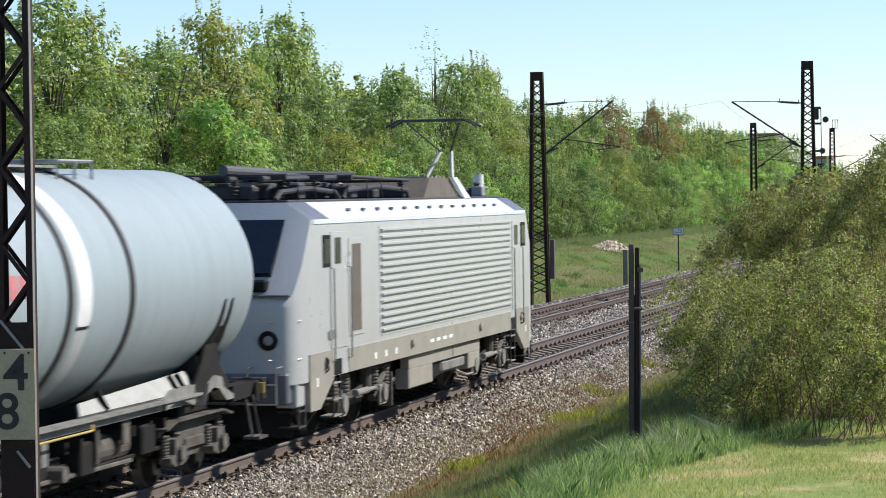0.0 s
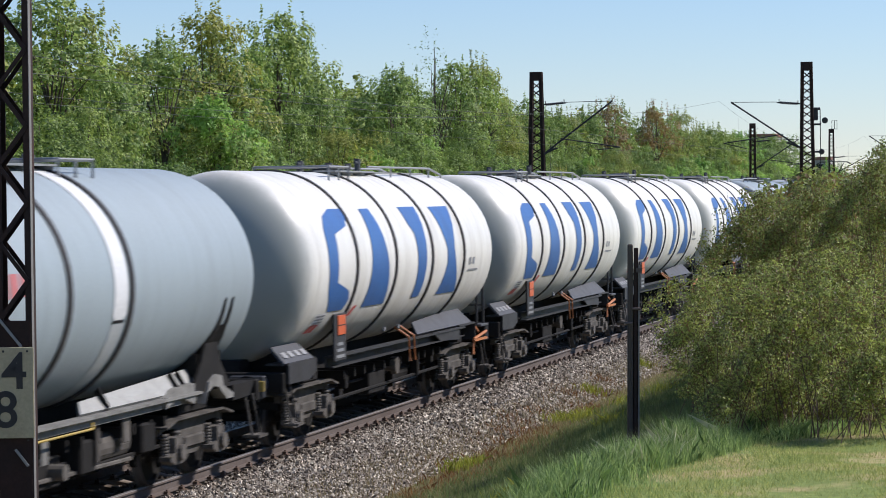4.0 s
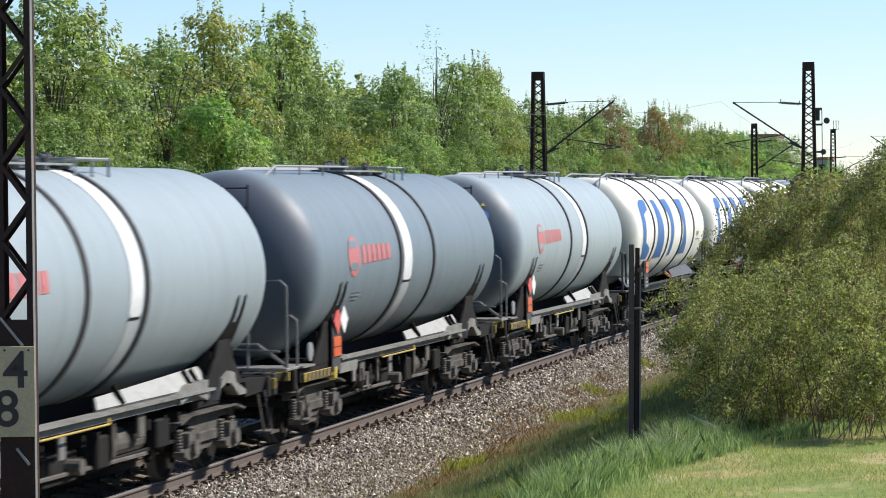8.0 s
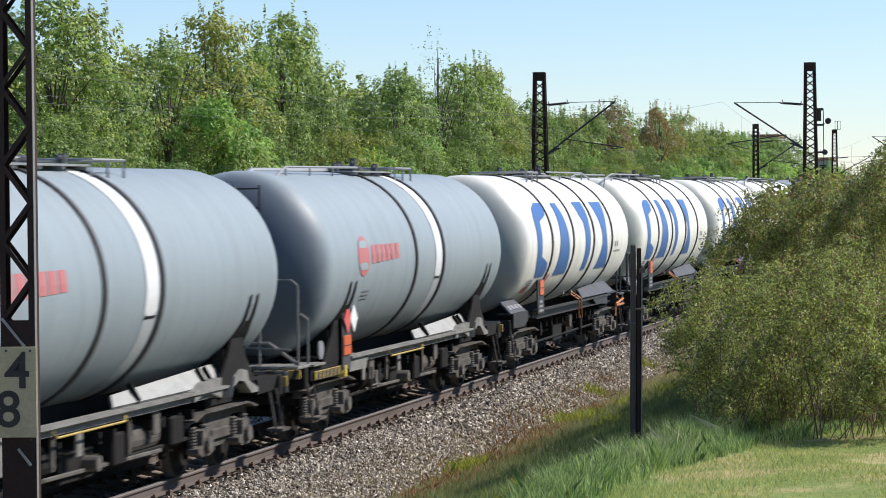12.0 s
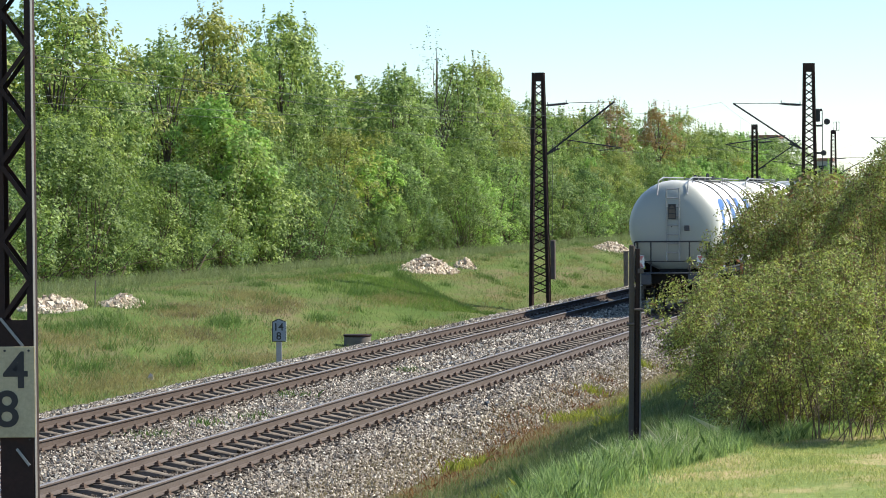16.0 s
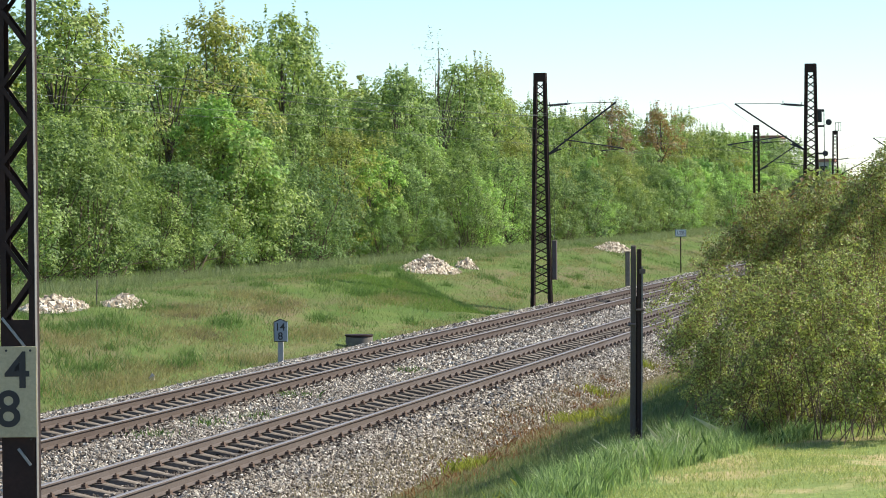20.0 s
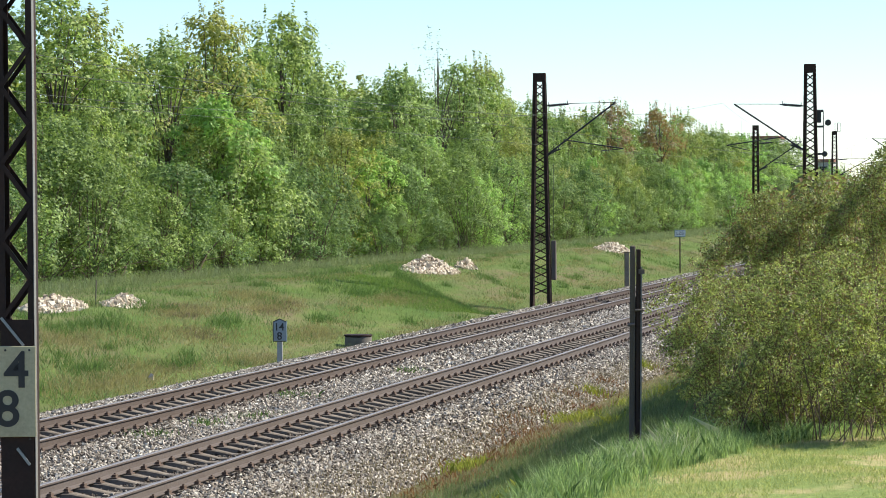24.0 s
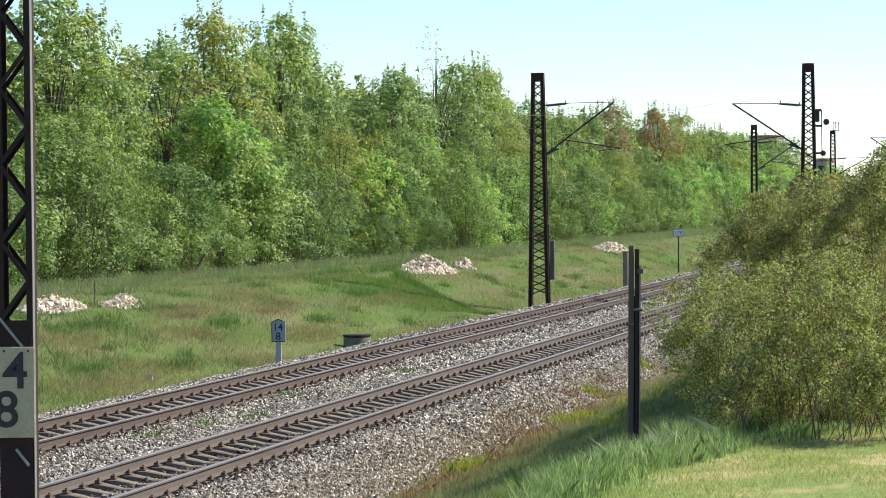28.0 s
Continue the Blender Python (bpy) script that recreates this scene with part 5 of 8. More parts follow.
    rod(gear, (-0.85, 0.4, 0.74), (-0.85, 1.8, 0.74), 0.2, 14)
    box(gear, 0.7, 1.15, 0.2, 0.7, 0.5, 0.92, 0.03)
    box(gear, 0.8, 1.15, 2.4, 2.9, 0.55, 0.95, 0.03)
    path(gear, [(0.95, -4.2, 0.66), (0.95, 4.2, 0.66)], 0.025)
    part("brake_gear", gear, UNDER, w, "brake cylinders and rods under the frame")
    for s in (-1, 1):
        part("brake_handle", path(BM(), [(s * 1.3, -3.4, 0.98), (s * 1.3, -3.4, 0.66), (s * 1.3, -2.9, 0.66), (s * 1.3, -2.9, 0.98)], 0.02), SPRING, w, "brake change-over lever")
        part("pull_rod", path(BM(), [(s * 1.3, -2.3, 1.2), (s * 1.34, -2.2, 1.09), (s * 1.34, 0.1, 1.09), (s * 1.3, 0.2, 1.15)], 0.016), YELLOW, w, "thin yellow pull rod")
    roof_walk(w, -1.6, 1.1, (-1.2, 0.8), -1)
    bm = BM()
    path(bm, [(0.5, -6.7, 4.05), (0.48, -5.6, 4.35), (0.48, -1.2, 4.37)], 0.022)
    for y in (-5.6, -4.2, -2.8):
        rod(bm, (0.48, y, 4.15), (0.48, y, 4.36), 0.018)
    path(bm, [(-0.1, -6.7, 4.05), (-0.1, -5.6, 4.3), (-0.1, -1.2, 4.32)], 0.05)
    part("top_handrail", bm, GALV, w)
    bm = ladder(BM(), 0.35, -7.3, 1.6, 4.05, 0.42)
    part("end_ladder", bm, FRAME_GREY, w)
    bm = BM()
    for s in (-1, 1):
        path(bm, [(s * 1.22, -7.5, 1.2), (s * 1.22, -7.5, 2.5), (s * 1.12, -7.5, 2.58), (s * 0.6, -7.5, 2.58), (s * 0.6, -7.5, 1.22)], 0.02)
        path(bm, [(s * 1.22, -6.95, 1.2), (s * 1.22, -6.95, 1.95), (s * 1.12, -6.95, 2.02), (s * 0.85, -6.95, 2.02)], 0.02)
        path(bm, [(s * 1.2, -7.48, 1.28), (s * 0.75, -7.48, 1.6), (s * 0.1, -7.48, 1.6)], 0.03)
    path(bm, [(-1.1, -7.5, 1.6), (1.1, -7.5, 1.5)], 0.02)
    part("platform_rail", bm, FRAME_PALE, w, "grey handrails of the end platform")
    part("platform", box(BM(), -1.25, 1.25, -7.6, -6.9, 1.2, 1.25, 0.01), FRAME_PALE, w)
    for s in (-1, 1):
        band = part("stripe_plate", box(BM(), s * 1.27, s * 1.30, -6.8, -5.2, 0.98, 1.12, 0.008), YELLOW, w, "yellow side plate with black slanting bars")
        for k in range(7):
            y0 = -6.75 + 0.22 * k
            part("black_bar", prism_x(BM(), [(y0, 0.985), (y0 + 0.14, 0.985), (y0 + 0.19, 1.115), (y0 + 0.05, 1.115)], s * 1.301, s * 1.306), INK, band)
        part("corner_guard", box(BM(), s * 1.2, s * 1.34, -5.2, -5.08, 0.92, 1.13, 0.02), GUARD, w, "bright yellow corner guard")
    for s in (-1, 1):
        part("stripe_plate", box(BM(), s * 0.55, s * 1.3, 7.26, 7.3, 1.0, 1.16, 0.01), YELLOW, w, "yellow plate with black slanting bars")
        back = part("stripe_plate", box(BM(), s * 0.55, s * 1.3, -7.66, -7.62, 1.06, 1.2, 0.01), YELLOW, w, "yellow plate with black slanting bars")
        for k in range(4):
            x0 = 0.6 + 0.18 * k
            part("black_bar", prism(BM(), [(s * x0, 1.06), (s * (x0 + 0.08), 1.06), (s * (x0 + 0.14), 1.2), (s * (x0 + 0.06), 1.2)], -7.668, -7.662), INK, back)
    if signs:
        def on_end(x, z, out=0.012):
            return dish_at(-7.27, -6.48, math.hypot(x, z - TANK_Z)) - out
        tilt = 28
        sign = part("warning_sign", box(BM(), -0.12, 0.12, -0.006, 0.006, -0.12, 0.12, 0.004), BLUE, w, "small blue sign with a yellow triangle on the tank end")
        sign.matrix_basis = pose(0.76, on_end(0.76, 3.46), 3.46, -tilt, 0, tilt)
        part("triangle", prism(BM(), [(-0.07, -0.07), (0.07, -0.07), (0.0, 0.06)], -0.014, -0.007), YELLOW, sign, "yellow warning triangle")
        top = part("warning_mark", prism(BM(), [(-0.06, -0.05), (0.06, -0.05), (0.0, 0.05)], -0.008, 0.004), YELLOW, w, "yellow warning triangle on the tank end")
        top.matrix_basis = pose(0.75, on_end(0.75, 3.65), 3.65, -tilt * 1.3, 0, tilt * 0.8)
        o = part("warning_ring", lathe(BM(), [(-0.010, 0.11), (0.006, 0.11), (0.006, 0.04), (-0.010, 0.04)], 0, 20, "Y"), ORANGE_LEVER, w, "orange prohibition ring on the tank end")
        o.matrix_basis = pose(0.77, on_end(0.77, 3.2), 3.2, -tilt * 0.7, 0, tilt)
    for e in (-1, 1):
        for s in (-1, 1):
            bm = BM()
            path(bm, [(s * 1.2, e * 7.0, 1.0), (s * 1.3, e * 7.0, 0.42), (s * 1.3, e * 6.65, 0.42), (s * 1.2, e * 6.65, 1.0)], 0.022)
            box(bm, s * 1.16, s * 1.42, e * 6.62, e * 7.02, 0.38, 0.42)
            part("step", bm, DUST, w)
    return w

# ---- the electric locomotive ----
def locomotive():
    lo = thing("electric_locomotive", "silver-grey electric locomotive with ribbed sides and raised pantograph", "locomotive")
    half = 9.2
    # body as a loft of sections; the cabs lean back above the waist
    sections = [(-half, 1.2, 2.22), (-half + 0.12, 1.36, 2.4), (-half + 0.4, 1.42, 2.8), (-half + 0.9, 1.43, 3.52), (-7.2, 1.43, 3.52), (7.2, 1.43, 3.52), (half - 0.9, 1.43, 3.52), (half - 0.4, 1.42, 2.8), (half - 0.12, 1.36, 2.4), (half, 1.2, 2.22)]
    bm = BM()
    rings = []
    for y, w, top in sections:
        pts = [(-w, 1.02), (-w, 1.6), (-w, min(top, 2.2)), (-w, top), (-w * 0.72, top + (0.27 if top > 3 else 0.05)), (w * 0.72, top + (0.27 if top > 3 else 0.05)), (w, top), (w, min(top, 2.2)), (w, 1.6), (w, 1.02)]
        rings.append([bm.verts.new((x, y, z)) for x, z in pts])
    k = len(rings[0])
    for p, q in zip(rings, rings[1:]):
        for i in range(k):
            bm.faces.new((p[i], p[(i + 1) % k], q[(i + 1) % k], q[i]))
    bm.faces.new(rings[0][::-1])
    bm.faces.new(rings[-1])
    bmesh.ops.recalc_face_normals(bm, faces=bm.faces)
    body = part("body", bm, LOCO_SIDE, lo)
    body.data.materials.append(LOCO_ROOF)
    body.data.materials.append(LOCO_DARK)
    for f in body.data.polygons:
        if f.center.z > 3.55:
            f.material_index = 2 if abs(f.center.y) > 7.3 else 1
    smooth(body, 42)
    for s in (-1, 1):
        # corrugated side sheet: one rounded bead after the other
        sheet = part("side_sheet", box(BM(), s * 1.43, s * 1.436, -4.15, 6.66, 1.5, 3.36), LOCO_SIDE, lo)
        bead = BM()
        prism_x(bead, [(-4.08, -0.034), (6.6, -0.034), (6.6, 0.03), (-4.08, 0.03)], 0, 0.012)
        prism_x(bead, [(-4.06, -0.006), (6.58, -0.006), (6.58, 0.026), (-4.06, 0.026)], 0.012, 0.04)
        first = part("bead", bead, LOCO_SIDE, sheet)
        first.matrix_basis = pose(s * 1.436, 0, 1.58, 0, 0, 0) if s > 0 else Matrix.Translation((-1.436, 0, 1.58)) @ Matrix.Rotation(math.pi, 4, "Y")
        for i in range(1, 15):
            again(first, pose(s * 1.436, 0, 1.58 + i * 0.122) if s > 0 else Matrix.Translation((-1.436, 0, 1.58 + i * 0.122)) @ Matrix.Rotation(math.pi, 4, "Y"))
        part("sill_band", box(BM(), s * 1.40, s * 1.445, -6.2, 6.6, 1.02, 1.42, 0.01), LOCO_SILL, lo)
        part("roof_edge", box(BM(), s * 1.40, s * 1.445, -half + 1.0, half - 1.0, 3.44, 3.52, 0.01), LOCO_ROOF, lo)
        for e, d0, d1, v0, v1, w0, w1 in ((-1, 6.27, 7.2, 6.63, 6.99, 7.24, 7.66), (1, 6.85, 7.65, 7.05, 7.4, 7.75, 8.2)):
            door = part("cab_door", box(BM(), s * 1.43, s * 1.442, e * d0, e * d1, 1.45, 3.32, 0.008), LOCO_SIDE, lo)
            part("door_window", box(BM(), s * 1.444, s * 1.449, e * v0, e * v1, 2.80, 3.22, 0.002), GLASS_DARK, door)
            for y in (d0 - 0.05, d1 + 0.03):
                part("door_rail", path(BM(), [(s * 1.43, e * y, 1.25), (s * 1.50, e * y, 1.27), (s * 1.50, e * y, 2.73), (s * 1.43, e * y, 2.75)], 0.016), BRIGHT, door)
            win = part("cab_window", box(BM(), s * 1.42, s * 1.446, e * w0, e * w1, 2.76, 3.27, 0.01), RUBBER, lo)
            part("pane", box(BM(), s * 1.447, s * 1.45, e * (w0 + 0.05), e * (w1 - 0.05), 2.82, 3.21), GLASS_DARK, win)
        hatch = part("equipment_door", box(BM(), s * 1.43, s * 1.442, -6.15, -5.2, 1.6, 3.2, 0.008), LOCO_SIDE, lo)
        part("hatch_panel", box(BM(), s * 1.444, s * 1.448, -5.95, -5.4, 1.68, 3.1), HATCH, hatch, "dull brown slatted hatch panel")
        bm = BM()
        for y in (-7.6, -2.0, 3.6, 7.6):
            lathe(bm, [(0, 0.075), (0.05, 0.075), (0.05, 0.05), (0.06, 0.04)], 0, 12, "X")
            bmesh.ops.translate(bm, vec=(s * 1.44 if s > 0 else -1.5, y, 1.25), verts=bm.verts[-48:])
        part("tow_eye", bm, LOCO_SILL, lo)
        part("number_bar", box(BM(), s * 1.446, s * 1.449, -7.4, -6.95, 1.62, 1.76), GALV, lo, "pale print as a plain bar")
        for y0, y1, z0 in [(-0.6 + 0.5 * k, -0.3 + 0.5 * k, 1.18) for k in range(4)] + [(-4.6 + 0.7 * k, -4.45 + 0.7 * k, 1.13) for k in range(3)]:
            part("print_bar", box(BM(), s * 1.446, s * 1.449, y0, y1, z0, 1.24), SIGN_WHITE, lo, "small pale print as a plain bar")
        # roof slope with its row of vents
        vent = part("roof_vent", box(BM(), s * 1.25, s * 1.31, 0, 0.12, 3.63, 3.68), LOCO_DARK, lo)
        vent.matrix_basis = pose(0, -5.6, 0)
        for i in range(1, 13):
            again(vent, pose(0, -5.6 + i * 0.95, 0))
        # skirts, bogies
        bm = BM()
        prism_x(bm, [(-1.9, 1.02), (3.9, 1.02), (3.9, 0.78), (-1.9, 0.78)], s * 1.2, s * 1.36)
        box(bm, s * 1.1, s * 1.36, -1.9, -0.1, 0.42, 0.785, 0.02)
        box(bm, s * 1.1, s * 1.36, 2.9, 3.9, 0.46, 0.785, 0.02)
        part("equipment_case", bm, LOCO_SILL, lo, "dusty taupe equipment case under the frame")
        part("case_seam", box(BM(), s * 1.361, s * 1.364, 1.55, 1.58, 0.80, 1.0), RUBBER, lo)
        part("cable", path(BM(), [(s * 1.3, 2.0, 0.5), (s * 1.33, 2.8, 0.36), (s * 1.3, 3.9, 0.34)], 0.025), FRAME_PALE, lo)
        part("case_grille", box(BM(), s * 1.2, s * 1.30, 0.0, 0.7, 0.50, 0.80), RUBBER, lo)
        part("case_lid", box(BM(), s * 1.1, s * 1.33, 0.8, 2.7, 0.52, 0.76, 0.05), FRAME_PALE, lo)
        for e in (-1, 1):
            panel = part("corner_skirt", prism_x(BM(), [(e * 8.5, 1.44), (e * 8.5, 0.56), (e * 7.95, 0.56), (e * 7.15, 0.98), (e * 7.15, 1.44)], s * 1.36, s * 1.448), LOCO_SILL, lo, "dusty pale panel below the cab")
            part("skirt_print", box(BM(), s * 1.449, s * 1.452, e * 8.15, e * 8.05, 0.92, 1.06), SIGN_WHITE, panel)
            # Flat black panel paints a recess's shade onto the body side.
            part("step_recess", box(BM(), s * 1.43, s * 1.437, e * 6.62, e * 7.13, 1.03, 1.28), RUBBER, lo, "flat dark panel painted as shade behind the door steps")
            for z in (0.36, 0.62, 0.88):
                part("door_step", box(BM(), s * 1.2, s * 1.43, e * 6.65, e * 7.1, z, z + 0.03, 0.005), FRAME_PALE, lo)
            for y in (6.66, 7.08):
                part("step_hanger", box(BM(), s * 1.40, s * 1.425, e * y - 0.015, e * y + 0.015, 0.36, 1.03), FRAME_GREY, lo)
            part("grab_ring", path(BM(), [(s * 1.45, e * 7.6, 1.12), (s * 1.50, e * 7.66, 1.14), (s * 1.50, e * 7.66, 1.32), (s * 1.45, e * 7.6, 1.34)], 0.018), RUBBER, lo)
    for e in (-1, 1):
        y = e * 4.9
        side = BM()
        for s in (-1, 1):
            prism_x(side, [(-2.0, 0.5), (-2.0, 0.78), (-0.7, 0.78), (-0.45, 0.62), (0.45, 0.62), (0.7, 0.78), (2.0, 0.78), (2.0, 0.5), (0.7, 0.5), (0.4, 0.4), (-0.4, 0.4), (-0.7, 0.5)], s * 1.0, s * 1.15)
            for wy in (-1.3, 1.3):
                box(side, s * 1.05, s * 1.28, wy - 0.2, wy + 0.2, 0.36, 0.74, 0.04)
            path(side, [(s * 1.26, -1.9, 0.95), (s * 1.22, -0.9, 0.45)], 0.06, 8)
            path(side, [(s * 1.26, 1.9, 0.95), (s * 1.22, 0.9, 0.45)], 0.06, 8)
            for wy in (-0.7, 0.7):
                rod(side, (s * 1.15, wy, 0.55), (s * 1.15, wy, 1.0), 0.13, 12)
        bogie = part("bogie", side, DUST, lo, "grimy two-axle motor bogie")
        bogie.matrix_basis = pose(0, y, 0)
        for s in (-1, 1):
            for wy in (-1.3, 1.3):
                bm = box(BM(), s * 1.28, s * 1.33, wy - 0.24, wy + 0.24, 0.30, 0.66, 0.04)
                rod(bm, (s * 1.30, wy, 0.5), (s * 1.38, wy, 0.5), 0.15, 14)
                part("axle_box", bm, FRAME_PALE, bogie, "dusty axle box with a round cover")
                for k in (-0.36, 0.36):
                    sp = part("spring", spring_mesh(0.10, 0.42), SPRING, bogie)
                    sp.matrix_basis = pose(s * 1.24, wy + k, 0.55)
            part("damper", rod(rod(BM(), (s * 1.33, -0.55, 0.62), (s * 1.33, 0.2, 0.62), 0.06, 12), (s * 1.33, 0.2, 0.62), (s * 1.33, 0.75, 0.62), 0.035, 8), FRAME_PALE, bogie)
            part("sand_pipe", path(BM(), [(s * 1.15, -2.05, 0.9), (s * 1.12, -2.1, 0.5), (s * 0.85, -2.0, 0.14)], 0.03), FRAME_PALE, bogie)
            part("guard_iron", box(BM(), s * 1.05, s * 1.3, 2.0, 2.05, 0.2, 0.8, 0.01), SPRING, bogie)
        for wy in (-1.3, 1.3):
            for s in (-1, 1):
                wh = part("wheel", wheel_mesh(0.575), UNDER, bogie)
                bright_tread(wh, 0.575)
                wh.matrix_basis = pose(s * 0.735, wy, 0.575, 0, 0, 0 if s > 0 else 180)
            part("axle", rod(BM(), (-0.9, wy, 0.575), (0.9, wy, 0.575), 0.1, 12), UNDER, bogie)
        # cab end: windscreen, lamps, buffer beam
        bm = BM()
        q = [bm.verts.new(p) for p in ((-0.98, e * (half - 0.26), 2.66), (0.98, e * (half - 0.26), 2.66), (1.06, e * (half - 0.82), 3.47), (-1.06, e * (half - 0.82), 3.47))]
        bm.faces.new(q)
        g = bmesh.ops.extrude_face_region(bm, geom=bm.faces[:])["geom"]
        bmesh.ops.translate(bm, vec=(0, e * 0.06, 0.06), verts=[v for v in g if isinstance(v, bmesh.types.BMVert)])
        bmesh.ops.recalc_face_normals(bm, faces=bm.faces)
        part("windscreen", bm, GLASS_DARK, lo)
        part("screen_sill", box(BM(), -0.96, 0.96, e * (half - 0.24), e * (half - 0.02), 2.44, 2.62, 0.03), RUBBER, lo, "black sill with the wiper drives below the windscreen")
        part("waist_seam", box(BM(), -1.34, 1.34, e * (half - 0.16), e * (half + 0.02), 2.37, 2.395, 0.006), LOCO_DARK, lo)
        part("sun_blind", prism(BM(), [(-1.0, 3.36), (1.0, 3.36), (1.02, 3.42), (-1.02, 3.42)], e * (half - 0.70), e * (half - 0.685)), PIPE_PALE, lo, "pale blind at the windscreen's top")
        for s in (-1, 1):
            part("wiper", path(BM(), [(s * 0.5, e * (half - 0.14), 2.6), (s * 0.42, e * (half - 0.36), 3.05)], 0.012, 6), RUBBER, lo)
        for s in (-1, 1):
            bm = BM()
            lathe(bm, [(0, 0.15), (0.07, 0.15), (0.07, 0.11), (0.05, 0.10), (0.05, 0.01)], 0, 18, "Y")
            if e < 0:
                bm.transform(Matrix.Rotation(math.pi, 4, "Z"))
            o = part("headlamp", bm, RUBBER, lo)
            o.matrix_basis = pose(s * 1.0, e * (half - 0.02), 1.70)
            lens = part("lamp_lens", lathe(BM(), [(0.045, 0.085), (0.062, 0.06), (0.068, 0.01)], 0, 16, "Y"), GALV, o)
            lens.matrix_basis = pose(0, 0, 0, 0, 0, 0 if e > 0 else 180)
            # corner steps, tread by tread, with their grab rails
            side = part("corner_step", box(BM(), s * 1.04, s * 1.38, e * (half - 0.62), e * (half - 0.2), 0.66, 1.2, 0.02), LOCO_SIDE, lo, "pale corner step box below the cab")
            for z in (0.34, 0.58):
                part("tread", box(BM(), s * 1.06, s * 1.40, e * (half - 0.6), e * (half - 0.22), z, z + 0.03, 0.004), FRAME_GREY, side)
            for y in (0.58, 0.24):
                part("hanger", box(BM(), s * 1.37, s * 1.395, e * (half - y) - 0.02, e * (half - y) + 0.02, 0.34, 0.68), FRAME_GREY, side)
            part("end_rail", path(BM(), [(s * 1.2, e * half, 1.3), (s * 1.2, e * (half + 0.3), 1.3), (s * 1.2, e * (half + 0.3), 0.75), (s * 0.75, e * (half + 0.3), 0.75), (s * 0.75, e * (half + 0.3), 1.3), (s * 0.75, e * half, 1.3)], 0.018, 6), BRIGHT, lo)
            part("end_rail", path(BM(), [(s * 1.2, e * (half + 0.3), 1.05), (s * 0.75, e * (half + 0.3), 1.05)], 0.016, 6), BRIGHT, lo)
            part("brake_hose", path(BM(), [(s * 0.45, e * (half + 0.02), 1.0), (s * 0.45, e * (half + 0.25), 0.95), (s * 0.42, e * (half + 0.34), 0.6), (s * 0.36, e * (half + 0.2), 0.42)], 0.03, 8), RUBBER, lo)
            for z, y in ((1.98, 0.05), (1.4, 0.08)):
                part("end_handrail", path(BM(), [(s * 1.02, e * (half + y), z), (s * 1.42, e * (half - 0.3), z)], 0.018), BRIGHT, lo)
        part("buffer_beam", box(BM(), -1.3, 1.3, e * (half - 0.25), e * (half + 0.03), 0.72, 1.2, 0.03), LOCO_DARK, lo)
        part("rail_guard", box(BM(), -1.25, 1.25, e * (half - 0.4), e * (half - 0.3), 0.2, 0.72, 0.02), UNDER, lo)
    add_buffers(lo, half + 0.63, 1.03, COPPER)
    # roof: deck, resistor hood, cases, insulators and pantographs
    # Dark filler added for the shade between and above the bogies.
    part("frame_block", box(BM(), -1.05, 1.05, -8.6, 8.6, 0.62, 1.06, 0.02), UNDER, lo, "dark block added as shade under the body")
    part("roof_deck", box(BM(), -0.95, 0.95, -half + 1.3, half - 1.3, 3.78, 3.83, 0.01), COPPER, lo)
    part("roof_hood", prism_x(BM(), [(1.2, 3.83), (1.7, 4.2), (3.4, 4.2), (4.2, 3.83)], -0.9, 0.92), HATCH, lo, "brown slatted roof hood")
    part("hood_strap", prism_x(BM(), [(3.3, 4.22), (3.7, 4.22), (4.9, 3.8), (4.4, 3.8)], -0.95, 1.0), LOCO_ROOF, lo)
    bm = BM()
    for i in range(5):
        box(bm, 0.05, 0.86, 1.75 + i * 0.33, 1.9 + i * 0.33, 4.2, 4.235)
    part("hood_grille", bm, LOCO_SILL, lo)
    for y in (-6.9, -6.0, -4.9, -3.8, -2.6, -1.4, -0.2, 0.9, 6.8, 7.5):
        bm = BM()
        for i in range(5):
            lathe(bm, [(3.83 + 0.06 * i, 0.05), (3.86 + 0.06 * i, 0.085), (3.89 + 0.06 * i, 0.05)], 0, 10, "Z")
        o = part("insulator", bm, COPPER, lo, "ribbed roof insulator")
        o.matrix_basis = pose(0.55 if int(y * 10) % 2 else -0.35, y, 0)
    bm = BM()
    for x in (-0.6, 0.0, 0.55):
        part("busbar", path(BM(), [(x, -8.0, 4.16), (x, -3.6, 4.2)], 0.05, 8), COPPER, lo, "roof conductor")
    for y, h, x0, x1 in ((-7.7, 4.05, -0.6, 0.3), (-6.5, 4.1, -0.5, 0.72), (-5.4, 4.02, -0.7, 0.2), (-3.2, 4.06, -0.2, 0.7), (-0.9, 4.0, -0.6, 0.5), (0.5, 4.02, -0.7, 0.72)):
        part("roof_case", box(BM(), x0, x1, y, y + 0.4, 3.83, h, 0.03), COPPER, lo, "dark equipment case on the roof")
    for x, y0, y1, z in ((0.75, -7.9, -4.2, 3.95), (0.3, -7.0, -2.4, 4.05), (0.72, -3.8, 0.8, 3.98), (-0.75, -7.4, 1.0, 4.02)):
        part("roof_pipe", path(BM(), [(x, y0, 3.83), (x, y0 + 0.25, z), (x, (y0 + y1) / 2, z + 0.06), (x, y1 - 0.25, z), (x, y1, 3.83)], 0.045, 8), COPPER, lo, "bent roof pipe")
    for y in (-7.2, -6.2, -5.0, -4.2, -2.9, -1.9, -0.4):
        part("roof_bracket", path(BM(), [(-0.8, y, 3.83), (-0.8, y, 4.14), (0.82, y + 0.3, 4.14), (0.82, y + 0.3, 3.83)], 0.022, 6), RUBBER, lo)
